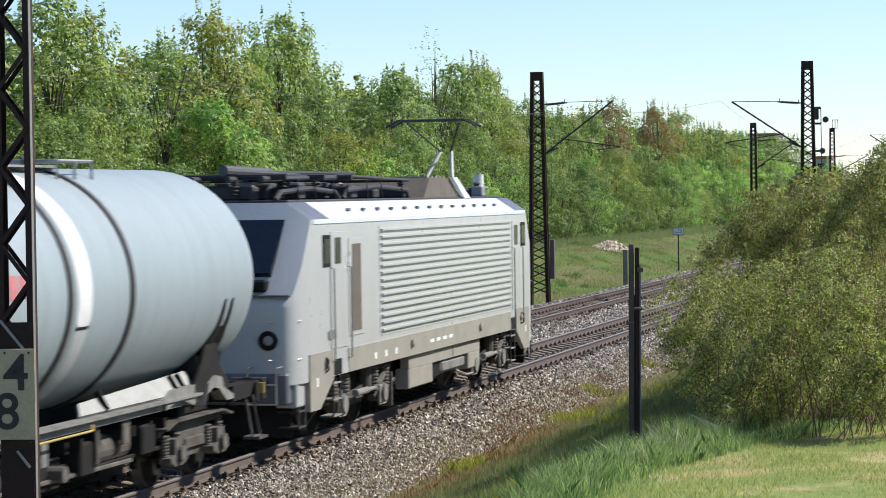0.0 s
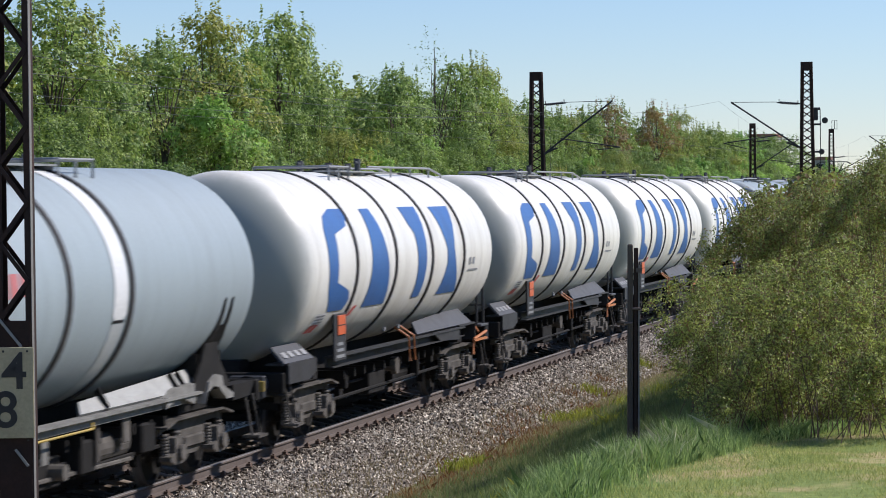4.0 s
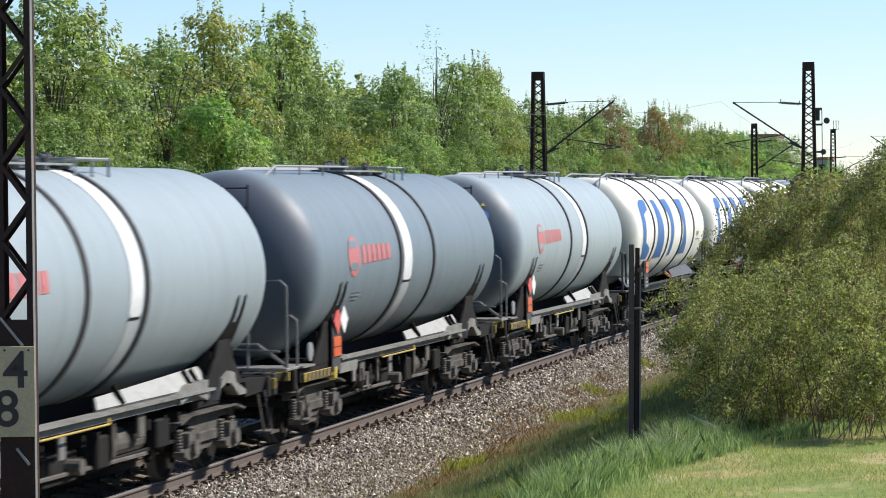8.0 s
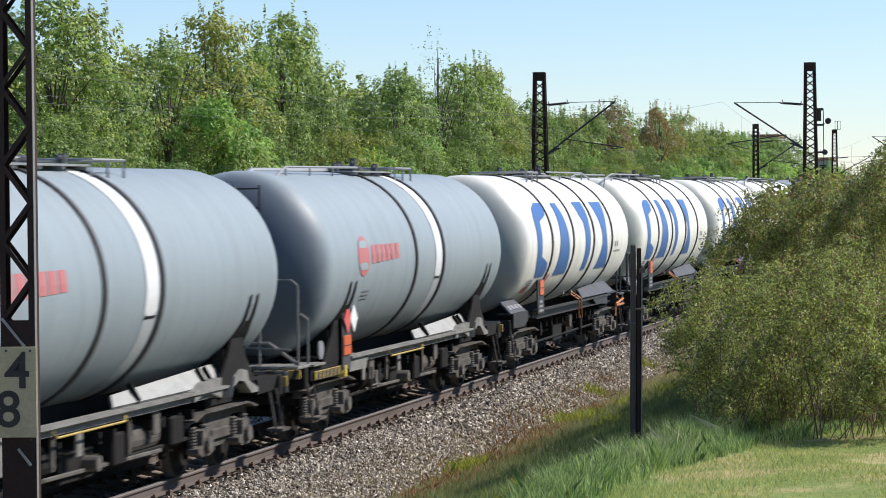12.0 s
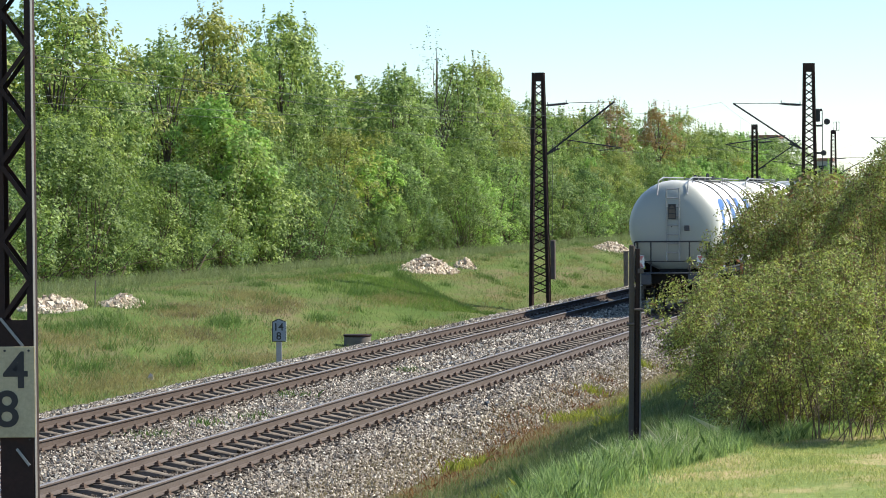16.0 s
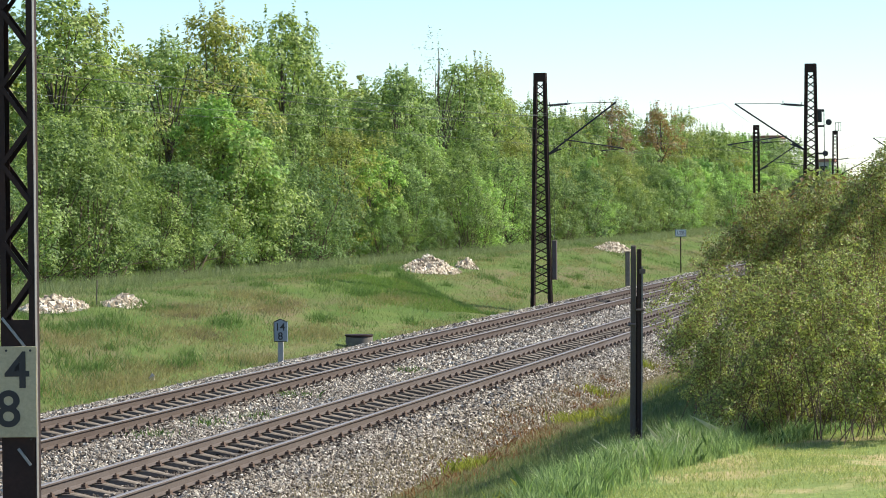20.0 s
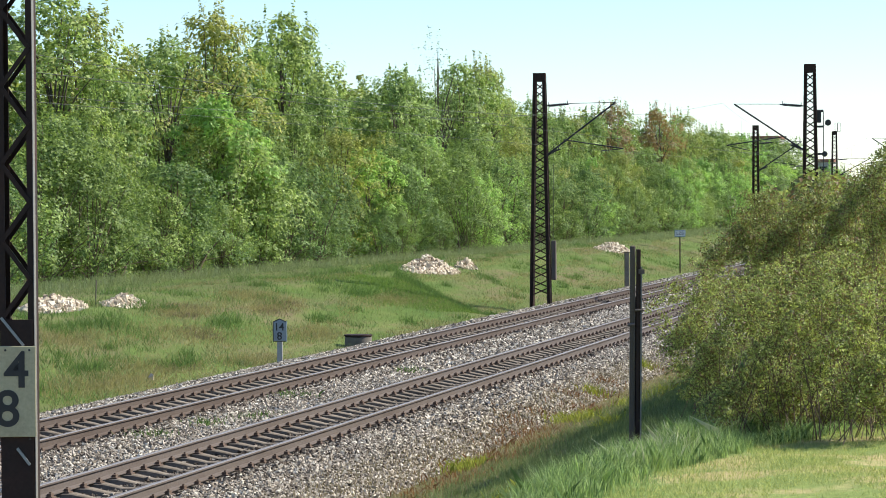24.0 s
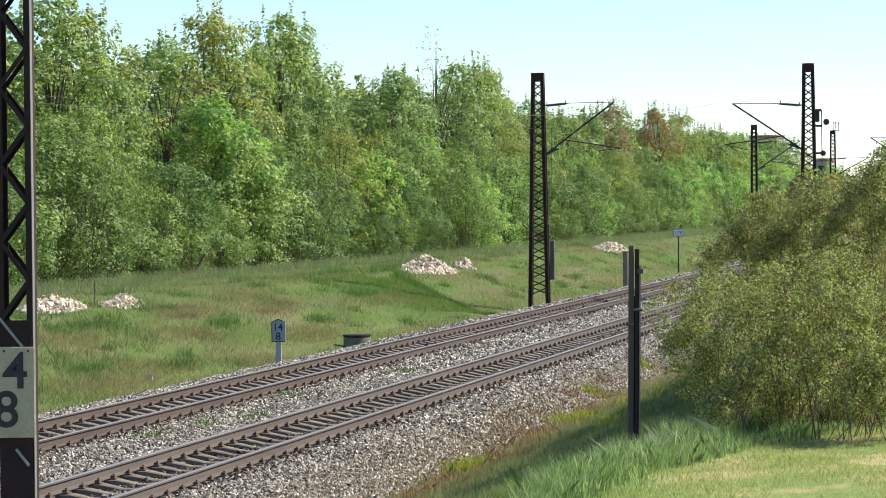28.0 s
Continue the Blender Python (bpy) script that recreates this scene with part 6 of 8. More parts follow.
    path(bm, [(0.6, -3.6, 4.18), (0.3, -2.6, 4.24), (0.6, -1.4, 4.2), (0.6, 1.2, 4.16)], 0.035, 8)
    part("busbar", bm, COPPER, lo, "roof conductor")
    part("busbar", path(BM(), [(-0.4, -5.5, 4.3), (-0.4, 1.0, 4.3)], 0.03, 8), COPPER, lo, "roof conductor")
    for y in (-7.6, -5.4, -3.7):
        part("cross_bar", rod(BM(), (-0.85, y, 4.2), (0.85, y, 4.2), 0.05, 8), COPPER, lo)
    g = random.Random(8)
    for k in range(26):
        x, y = g.uniform(-0.8, 0.85), g.choice((g.uniform(-8.0, 1.0), g.uniform(-8.0, 1.0), g.uniform(6.2, 8.0)))
        h = g.uniform(0.12, 0.42)
        bm = BM()
        if k % 3:
            for i in range(int(h / 0.06)):
                lathe(bm, [(3.83 + 0.06 * i, 0.035), (3.86 + 0.06 * i, 0.07), (3.89 + 0.06 * i, 0.035)], 0, 8, "Z")
            lathe(bm, [(3.83 + h - 0.02, 0.05), (3.83 + h + 0.05, 0.05)], 0, 8, "Z")
        else:
            box(bm, -0.12, 0.12, -0.16, 0.16, 3.83, 3.83 + h * 0.8, 0.02)
            rod(bm, (0, -0.16, 3.83 + h * 0.6), (0, g.uniform(0.5, 1.1), 3.83 + h * 0.7), 0.025, 6)
        part("roof_fitting", bm, COPPER if k % 4 else GALV, lo, "insulator or switch on the roof").matrix_basis = pose(x, y, 0)
    for y0, y1, z in ((-7.9, -6.6, 4.3), (-6.4, -4.9, 4.22)):
        part("roof_tube", rod(BM(), (-0.1, y0, z), (0.25, y1, z - 0.04), 0.09, 12), FRAME_MID, lo, "dark grey tube of the main switch")
    bm = BM()
    rod(bm, (0.5, 7.9, 3.75), (0.5, 7.9, 4.3), 0.11, 14)
    part("white_insulator", bm, CERAMIC, lo)
    panto = part("pantograph_frame", box(BM(), -0.5, 0.5, 5.5, 6.9, 3.95, 4.03, 0.01), COPPER, lo, "raised pantograph, dark steel")
    bm = BM()
    for s in (-1, 1):
        rod(bm, (s * 0.35, 6.1, 4.0), (s * 0.12, 7.0, 4.78), 0.04, 8)
    part("lower_arm", bm, GALV, panto)
    bm = BM()
    for s in (-1, 1):
        rod(bm, (s * 0.1, 7.0, 4.78), (s * 0.55, 5.9, 5.36), 0.02, 6)
    part("upper_arm", bm, COPPER, panto)
    bm = BM()
    for y in (5.7, 6.1):
        path(bm, [(-0.97, y, 5.28), (-0.7, y, 5.42), (0.7, y, 5.42), (0.97, y, 5.28)], 0.025, 6)
    for s in (-1, 1):
        rod(bm, (s * 0.55, 5.7, 5.4), (s * 0.55, 6.1, 5.4), 0.02)
    part("contact_head", bm, COPPER, panto)
    return lo


# ---- the consist ----
WHITE_A = "white tank wagon with blue marks, its railing ahead"
WHITE_B = "white tank wagon with blue marks and dark end railing"
CONSIST = "f g w w w w h v v v g d h v w v w h h v v".split()
GREY_LABELS = ["light grey tank wagon with red mark and pale band", "dark slate-grey tank wagon with red mark"]
SPEED, LENGTH, START = 23.582, 15.635, 45.29


def on_line(y):
    return pose(line_x(y), y, 0, 0, 0, line_turn(y))


def build_train():
    add_bogie.made.clear()
    masters = {"w": white_wagon(WHITE_A, 1)}
    masters["v"] = white_wagon(WHITE_B, -1)
    masters["f"] = grey_wagon(GREY_LABELS[0], GREY_TANK, (-1.05, 1.05), (-0.80, -0.34))
    masters["g"] = grey_wagon(GREY_LABELS[0], GREY_TANK, signs=True)
    masters["h"] = grey_wagon(GREY_LABELS[0], GREY_TANK)
    masters["d"] = grey_wagon(GREY_LABELS[1], SLATE_TANK, (-1.6, 0.86), (-1.36, -0.78))
    wagons, used = [], set()
    for i, kind in enumerate(CONSIST, 1):
        y = START - LENGTH * i + {1: 0.45, 2: 0.4, 8: -0.08, 9: -0.08, 10: -0.08, 14: -0.18, 15: -0.22, 16: -0.1, 17: -0.2}.get(i, 0.0)
        if kind in used:
            w = copy_thing(masters[kind], on_line(y))
        else:
            w = masters[kind]
            used.add(kind)
        wagons.append((w, y))
    tail = wagons[-1][0]
    tail["label"] = "white tank wagon at the tail with two tail boards"
    for s in (-1, 1):
        board = part("tail_board", box(BM(), s * 0.98 - 0.11, s * 0.98 + 0.11, -7.56, -7.545, 1.40, 1.82, 0.004), SIGN_WHITE, tail, "red and white tail board")
        for z0, z1 in ((1.42, 1.59), (1.80, 1.63)):
            bm = BM()
            q = [bm.verts.new(p) for p in ((s * 0.98 - 0.09, -7.564, z0), (s * 0.98 + 0.09, -7.564, z0), (s * 0.98, -7.564, z1))]
            bm.faces.new(q if z0 < z1 else q[::-1])
            part("red_triangle", bm, MARK_RED, board)
    bm = BM()
    q = [bm.verts.new(p) for p in ((1.285, 3.5, 1.35), (1.285, 5.3, 1.35), (1.03, 5.3, 1.64), (1.07, 3.6, 1.58))]
    bm.faces.new(q)
    sheet = part("wrapped_sheet", bm, SIGN_WHITE, tail, "white sheet with red print laid on the saddle shield")
    bm = BM()
    for y in (4.0, 4.5, 4.9):
        q = [bm.verts.new(p) for p in ((1.25, y, 1.40), (1.25, y + 0.22, 1.40), (1.15, y + 0.22, 1.51), (1.15, y, 1.51))]
        bm.faces.new(q)
    part("red_print", bm, RED, sheet, "red print as plain bars")
    lo = locomotive()
    return [(lo, 47.8)] + wagons


TRAIN = build_train()

# ---- plants ----
def leaf_faces(p, size, up=0.35, seed=1, slim=0.55, plain=False, face=0.0, wild=1.0):
    """One small leaf at every point, turned to the outside of its spray: vertices and faces."""
    g = np.random.default_rng(seed)
    n = len(p)
    nrm = g.normal(size=(n, 3)) * wild + np.array([0, 0, up]) + face
    nrm /= np.linalg.norm(nrm, axis=1, keepdims=True)
    a = np.cross(nrm, g.normal(size=(n, 3)))
    a /= np.linalg.norm(a, axis=1, keepdims=True)
    b = np.cross(nrm, a)
    s = (size * g.uniform(0.65, 1.35, n))[:, None]
    if plain:
        v = np.stack([p - a * s, p + a * s * 0.5 - b * s * slim, p + a * s * 0.7 + b * s * slim * 1.2], 1)
        return v.reshape(-1, 3), np.arange(3 * n).reshape(n, 3)
    v = np.stack([p - a * s, p - b * s * slim + nrm * s * 0.12, p + a * s, p + b * s * slim + nrm * s * 0.12], 1)
    f = np.arange(4 * n).reshape(n, 4)
    return v.reshape(-1, 3), f


def crown_points(h, base, width, clusters, per, seed, spread=0.42, lean=0.0, peak=0.55):
    """Rounded sprays of leaves, some drawn out into upright shoots, over an uneven crown: their middles, all leaf places, and the way each leaf faces."""
    g = np.random.default_rng(seed)
    t = g.uniform(0, 1, clusters) ** 0.85
    shape = np.where(t < peak, 0.5 + 0.5 * np.sin(np.pi / 2 * t / peak), np.sqrt(np.clip(1.04 - ((t - peak) / (1 - peak)) ** 2, 0, 1)))
    ang = g.uniform(0, 2 * np.pi, clusters)
    lump = 1 + 0.32 * np.sin(3 * ang + seed) * np.sin(9 * t + seed * 1.7) + g.normal(0, 0.14, clusters)
    q = g.uniform(0, 1, clusters) ** 0.42
    r = width / 2 * shape * lump * q
    mid = np.stack([r * np.cos(ang) + lean * t, r * np.sin(ang), base + (h - base) * t - 0.3], -1)
    out = np.stack([np.cos(ang) * q, np.sin(ang) * q, 0.2 + 0.5 * t], -1)
    size = g.uniform(0.55, 1.4, clusters)
    k = np.maximum((per * size ** 1.7).astype(int), 8)
    d = g.normal(size=(k.sum(), 3)) + np.repeat(out, k, axis=0) * 0.9
    d /= np.linalg.norm(d, axis=1, keepdims=True)
    reach = g.uniform(0.5, 1.05, (k.sum(), 1)) * np.repeat(size, k)[:, None] * spread * 1.75
    pts = np.repeat(mid, k, axis=0) + d * reach * np.array([1, 1, 0.8])
    shoot = np.repeat(g.uniform(0, 1, clusters) < 0.4, k) & (d[:, 2] > 0.35)
    pts[shoot] = pts[shoot] + (g.uniform(0, 1, (shoot.sum(), 1)) ** 1.5) * np.array([[0, 0, 2.6 * spread]]) - (d * np.array([0.75, 0.75, 0]) * reach)[shoot]
    return mid, pts, d * 1.25 + np.repeat(out, k, axis=0) * 0.5


def limb(bm, a, b, r0, r1, seg=6):
    """A tapered limb with a slight kink."""
    a, b = Vector(a), Vector(b)
    mid = a.lerp(b, 0.5) + Vector((0, 0, 0.08 * (b - a).length))
    rod(bm, a, mid, r0, seg, (r0 + r1) / 2)
    rod(bm, mid, b, (r0 + r1) / 2, seg, r1)


def tree(name, label, h, base, width, clusters, per, leaf, material, seed, spread=0.42, trunk=0.16, peak=0.55, category="tree", group="lineside trees"):
    t = thing(name, label, category, group)
    c, pts, face = crown_points(h, base, width, clusters, per, seed, spread, peak=peak)
    v, f = leaf_faces(pts, leaf, 0.7, seed, 0.62, True, face, 0.55)
    mesh_np("crown", v, f, material, t)
    bm = BM()
    g = np.random.default_rng(seed + 50)
    if trunk:
        limb(bm, (0, 0, -0.3), (g.normal(0, 0.15), g.normal(0, 0.15), h * 0.55), trunk, trunk * 0.55, 8)
        limb(bm, (0, 0, h * 0.5), (g.normal(0, 0.2), g.normal(0, 0.2), h * 0.8), trunk * 0.45, 0.02)
    for i in g.choice(len(c), min(len(c), 22), replace=False):
        z = c[i][2]
        start = (0, 0, max(0.15, z * g.uniform(0.35, 0.7))) if trunk else (g.normal(0, width * 0.08), g.normal(0, width * 0.08), -0.1)
        limb(bm, start, c[i], 0.05 if trunk else 0.025, 0.012, 5)
    part("trunk" if trunk else "branchwork", bm, BARK if trunk else TWIG, t)
    return t


TREE_KINDS = {
    "mid": tree("broadleaf_tree", "tall broadleaf tree in mid-green spring leaf", 11.0, 0.8, 6.2, 190, 66, 0.108, LEAF_MID, 11, 0.37),
    "fresh": tree("broadleaf_tree", "broadleaf tree in bright fresh green leaf", 10.0, 0.8, 5.8, 150, 62, 0.135, LEAF_BRIGHT, 12, 0.37),
    "olive": tree("broadleaf_tree", "broadleaf tree with sparse olive-yellow young leaves", 11.0, 1.0, 6.0, 190, 60, 0.098, LEAF_OLIVE, 13, 0.37),
    "grey": tree("broadleaf_tree", "grey-green willow-like tree with fine leaves", 10.5, 0.8, 5.8, 190, 68, 0.102, LEAF_GREY, 14, 0.37),
    "slim": tree("young_tree", "slim young tree with thin green crown", 9.5, 1.6, 3.4, 95, 70, 0.08, LEAF_MID, 15, 0.29, 0.1, 0.45),
    "bronze": tree("broadleaf_tree", "tree with bronze-brown young leaves", 9.0, 1.2, 4.8, 120, 66, 0.085, LEAF_BROWN, 16, 0.33),
    "bare": tree("young_tree", "thin tree with pale, barely opened leaves", 10.5, 2.5, 2.8, 70, 22, 0.06, LEAF_GREY, 17, 0.42, 0.1, 0.5),
    "inner": tree("broadleaf_tree", "broadleaf tree deep in the wood, mid-green", 10.0, 0.8, 6.4, 120, 40, 0.15, LEAF_MID, 18, 0.42),
    "inner_olive": tree("broadleaf_tree", "broadleaf tree deep in the wood, olive-green", 10.0, 0.8, 6.4, 120, 34, 0.16, LEAF_OLIVE, 19, 0.42),
}
SHRUB_KINDS = {
    "dark": tree("shrub", "dense dark grey-green shrub at the wood's edge", 5.2, 0.1, 4.4, 130, 84, 0.058, LEAF_SHRUB, 21, 0.27, 0, 0.4, "shrub", "shrubs along the wood"),
    "green": tree("shrub", "dense mid-green shrub at the wood's edge", 4.6, 0.1, 4.0, 115, 74, 0.062, LEAF_MID, 22, 0.27, 0, 0.42, "shrub", "shrubs along the wood"),
    "bright": tree("shrub", "bright green shrub at the wood's edge", 5.0, 0.1, 4.0, 115, 70, 0.066, LEAF_BRIGHT, 23, 0.27, 0, 0.42, "shrub", "shrubs along the wood"),
    "olive": tree("shrub", "olive-green shrub at the wood's edge", 4.8, 0.1, 4.2, 120, 78, 0.058, LEAF_SHRUB, 24, 0.27, 0, 0.42, "shrub", "shrubs along the wood"),
}
USED = set()


def plant(kinds, kind, off, y, h, turn, wide=1.0):
    """Set one tree of a kind at its place; the first takes the master itself."""
    m = kinds[kind]
    x = line_x(y, off)
    at = pose(x, y, ground_z(x, y) - 0.05, 0, 0, turn)
    key = m.name
    if key not in USED:
        USED.add(key)
        o = m
        o.matrix_basis = at
    else:
        o = copy_thing(m, at)
    tall = {"mid": 11.0, "fresh": 10.0, "olive": 11.0, "grey": 10.5, "slim": 9.5, "bronze": 9.0, "bare": 10.5, "inner": 10.0, "inner_olive": 10.0}[kind] if kinds is TREE_KINDS else {"dark": 5.2, "green": 4.6, "bright": 5.0, "olive": 4.8}[kind]
    s = 1.01 * h / tall
    o.scale = (s * wide, s * wide, s)
    return o


# the wood's skyline: kind, offset from the near track, along the line, height
for kind, off, y, h, wide in (("mid", -30, 108, 11.9, 1.0), ("olive", -31, 113.5, 11.6, 0.9), ("slim", -29, 119.8, 10.6, 1.0), ("olive", -30, 129, 12.4, 0.9), ("mid", -30, 131.5, 11.5, 0.9), ("mid", -30, 141.7, 13.2, 0.9), ("mid", -31, 146.5, 12.4, 0.8), ("bare", -33, 157, 12.6, 1.0), ("mid", -29, 163, 11.0, 0.9), ("grey", -30, 169, 10.9, 0.9), ("bare", -30, 178, 13.6, 1.1), ("mid", -29, 181, 12.2, 0.9), ("olive", -30, 191, 12.6, 0.9), ("mid", -31, 199, 12.2, 0.8), ("slim", -29, 206, 10.6, 1.0), ("grey", -29, 214, 9.6, 1.0), ("olive", -30, 224, 9.8, 1.0), ("grey", -30, 236, 10.3, 0.9), ("bronze", -31, 251, 11.4, 0.9), ("grey", -32, 260, 11.5, 0.9), ("bronze", -29, 269, 11.6, 0.8), ("mid", -31, 279, 12.0, 0.8), ("olive", -30, 292, 11.7, 0.9), ("grey", -30, 314, 10.6, 1.1), ("mid", -30, 326, 10.4, 1.1), ("fresh", -30, 339, 10.5, 1.1), ("grey", -30, 356, 10.4, 1.2), ("mid", -30, 375, 10.6, 1.2), ("grey", -30, 396, 10.6, 1.3)):
    plant(TREE_KINDS, kind, off, y, h, rng.uniform(0, 360), wide)
# a second, lower rank behind and between
y = 92.0
while y < 390:
    kind = ("inner", "inner", "inner_olive")[int(rng.integers(3))]
    plant(TREE_KINDS, kind, rng.uniform(-37, -32.5), y, rng.uniform(9.2, 10.6), rng.uniform(0, 360), 1.15)
    y += rng.uniform(3.0, 4.6) * (1 + (y - 92) / 250)
# taller growth in the front rank
for kind, off, y, h, wide in (("fresh", -24.6, 114.5, 7.6, 0.95), ("fresh", -24.4, 117.5, 5.6, 1.1), ("grey", -26, 98.5, 6.4, 1.0), ("mid", -26.5, 103, 7.0, 0.9), ("mid", -27, 106.5, 8.4, 0.8), ("olive", -27, 121, 7.6, 0.9), ("grey", -26.5, 127, 6.6, 1.0), ("mid", -27, 134, 7.8, 0.9), ("grey", -27, 139, 8.6, 0.8), ("olive", -26, 147, 6.5, 1.0), ("mid", -26, 153, 7.2, 1.0), ("fresh", -26, 160, 6.6, 0.9), ("grey", -26, 171, 7.4, 1.0), ("olive", -26, 184, 7.0, 1.0), ("mid", -26, 196, 7.2, 1.0), ("fresh", -25.5, 212, 6.0, 1.0), ("grey", -26, 226, 6.6, 1.1), ("mid", -26, 243, 7.4, 1.1), ("olive", -26, 262, 7.0, 1.1), ("fresh", -25, 283, 6.2, 1.2), ("mid", -26, 304, 7.2, 1.2)):
    plant(TREE_KINDS, kind, off, y, h, rng.uniform(0, 360), wide)
# middle rank where the wood comes nearer to the line
y = 130.0
while y < 330:
    kind = ("mid", "grey", "olive", "fresh", "grey")[int(rng.integers(5))]
    plant(TREE_KINDS, kind, float(np.interp(y, [125, 175, 260], [-23.8, -20.8, -19.5])) + rng.uniform(-1.2, 0.6), y, rng.uniform(4.8, 6.4), rng.uniform(0, 360), 1.15)
    y += rng.uniform(3.0, 4.5) * (1 + (y - 130) / 200)
# shrubs along the edge
y = 84.0
while y < 360:
    kind = ("dark", "dark", "green", "olive", "dark", "bright" if y > 140 else "green")[int(rng.integers(6))]
    plant(SHRUB_KINDS, kind, float(np.interp(y, [84, 102, 125, 175, 260], [-24.5, -23.6, -21.8, -18.2, -17.0])) + rng.uniform(-1.6, 0.3), y, 2.2 + 4.2 * rng.uniform(0, 1) ** 1.5, rng.uniform(0, 360), rng.uniform(0.9, 1.2))
    y += rng.uniform(1.7, 2.9) * (1 + (y - 84) / 200)


def big_bush(label, lobes, seed, dense, material, leaf=0.0175):
    """A broad bush on the bank: fine stems and small leaves in uneven lobes."""
    g = np.random.default_rng(seed)
    b = thing("bush", label, "bush", "bushes on the bank")
    pts, faces, twig = [], [], BM()
    for x, y, z, r, rz in lobes:
        n = int(dense * r * rz)
        d = g.normal(size=(n, 3))
        d /= np.linalg.norm(d, axis=1, keepdims=True)
        c = np.array([x, y, z]) + d * np.array([r, r * 2.1, rz]) * (g.uniform(0.05, 1, (n, 1)) ** 0.42) * g.uniform(0.85, 1.14, (n, 1))
        gap = np.sin(4.3 * c[:, 0] + 2.9 * c[:, 2]) * np.sin(3.1 * c[:, 1] - 4.7 * c[:, 2] + 1.0) + 0.5 * np.sin(9 * c[:, 0] - 7 * c[:, 2])
        c = c[(gap > 0.22) | (g.uniform(0, 1, n) < 0.11)]
        n = len(c)
        k = g.integers(10, 62, n)
        e = g.normal(size=(k.sum(), 3)) + np.repeat((c - np.array([x, y, z])) / np.array([r, r * 2.1, rz]), k, axis=0) * 0.6
        e /= np.linalg.norm(e, axis=1, keepdims=True)
        pts.append(np.repeat(c, k, axis=0) + e * g.uniform(0.3, 1.1, (k.sum(), 1)) * np.repeat(g.uniform(0.06, 0.15, n), k)[:, None] * (leaf / 0.0175) ** 0.7)
        faces.append(e)
        for j in range(0, n, 16 if x > 8.6 else 120):
            foot = Vector((x + g.normal(0, 0.3), y + g.normal(0, 0.3), 0))
            foot.z = ground_z(foot.x, foot.y) - 0.05
            limb(twig, foot, c[j], 0.007, 0.002, 4)
            rod(twig, c[j], Vector(c[j]) + Vector((g.normal(0, 0.12), g.normal(0, 0.12), g.uniform(0.08, 0.3))), 0.004, 4, 0.0015)
    p = np.concatenate(pts)
    over = p[:, 2] > rough_height(p[:, 0], p[:, 1], p[:, 0] - line_x(p[:, 1])) + 0.03
    v, f = leaf_faces(p[over], leaf, 0.45, seed=seed + 1, face=np.concatenate(faces)[over] * 1.1, wild=0.6)
    mesh_np("crown", v, f, material, b)
    part("branchwork", twig, TWIG, b)


big_bush("broad olive-green bush with small young leaves on the bank", [(8.17, 33, 2.35, 0.49, 0.63), (8.42, 32.4, 1.75, 0.38, 0.42), (8.3, 33.2, 1.95, 0.4, 0.42), (8.89, 31.5, 2.32, 0.54, 0.7), (9.54, 30.5, 2.3, 0.58, 0.71), (10.16, 30, 2.3, 0.57, 0.77), (10.7, 29.5, 2.27, 0.56, 0.82), (8.66, 31.5, 1.74, 0.33, 0.33), (9.37, 30.74, 1.63, 0.4, 0.35), (9.98, 31.56, 1.58, 0.41, 0.35), (10.54, 29.2, 1.76, 0.43, 0.4), (10.98, 29, 1.81, 0.37, 0.43), (9.1, 30.3, 1.42, 0.42, 0.3), (9.75, 31.4, 1.46, 0.45, 0.3), (10.4, 31.8, 1.45, 0.45, 0.32), (11, 31.5, 1.48, 0.4, 0.35), (8.9, 32, 2.63, 0.51, 0.39), (9.56, 31.5, 2.72, 0.54, 0.4), (10.2, 31, 2.84, 0.56, 0.53), (9, 31.2, 1.34, 0.45, 0.25), (9.6, 32, 1.27, 0.5, 0.25), (10.2, 32.7, 1.25, 0.5, 0.28), (10.8, 32.4, 1.27, 0.5, 0.3), (11.3, 32.2, 1.37, 0.45, 0.4), (9.4, 32.4, 1.5, 0.6, 0.45), (10.2, 32.2, 1.5, 0.65, 0.45), (11, 32, 1.5, 0.65, 0.45), (9.9, 33.4, 1.3, 0.55, 0.42), (10.6, 33.2, 1.3, 0.6, 0.42), (11.3, 33.0, 1.35, 0.6, 0.45), (10.2, 32.6, 1.2, 0.5, 0.25), (10.9, 32.4, 1.2, 0.5, 0.25)], 31, 1150, LEAF_BUSH)
big_bush("taller olive-green bush behind the first on the bank", [(8.4, 37, 3.19, 0.43, 0.39), (8.26, 36.5, 3.16, 0.31, 0.33), (8.55, 37, 3.54, 0.39, 0.33), (8.26, 36, 2.82, 0.29, 0.29),  (9.0, 36.5, 3.43, 0.56, 0.5), (9.66, 36, 3.51, 0.61, 0.57), (10.26, 35.5, 3.73, 0.6, 0.6), (10.77, 35, 3.95, 0.6, 0.63), (8.78, 37.5, 2.38, 0.48, 0.72), (9.46, 37, 2.48, 0.63, 0.79), (10.19, 36.5, 2.65, 0.62, 0.85)], 33, 1700, LEAF_BUSH_DARK)
big_bush("olive-green hedge further along the bank", [(8.95, 38.6, 2.2, 0.5, 1.55), (8.8, 41, 2.3, 0.75, 1.65)] + [(8.6, 43.4 + 2.4 * i, 2.3, 0.85, 1.72) for i in range(8)], 35, 480, LEAF_BUSH_DARK, 0.055)


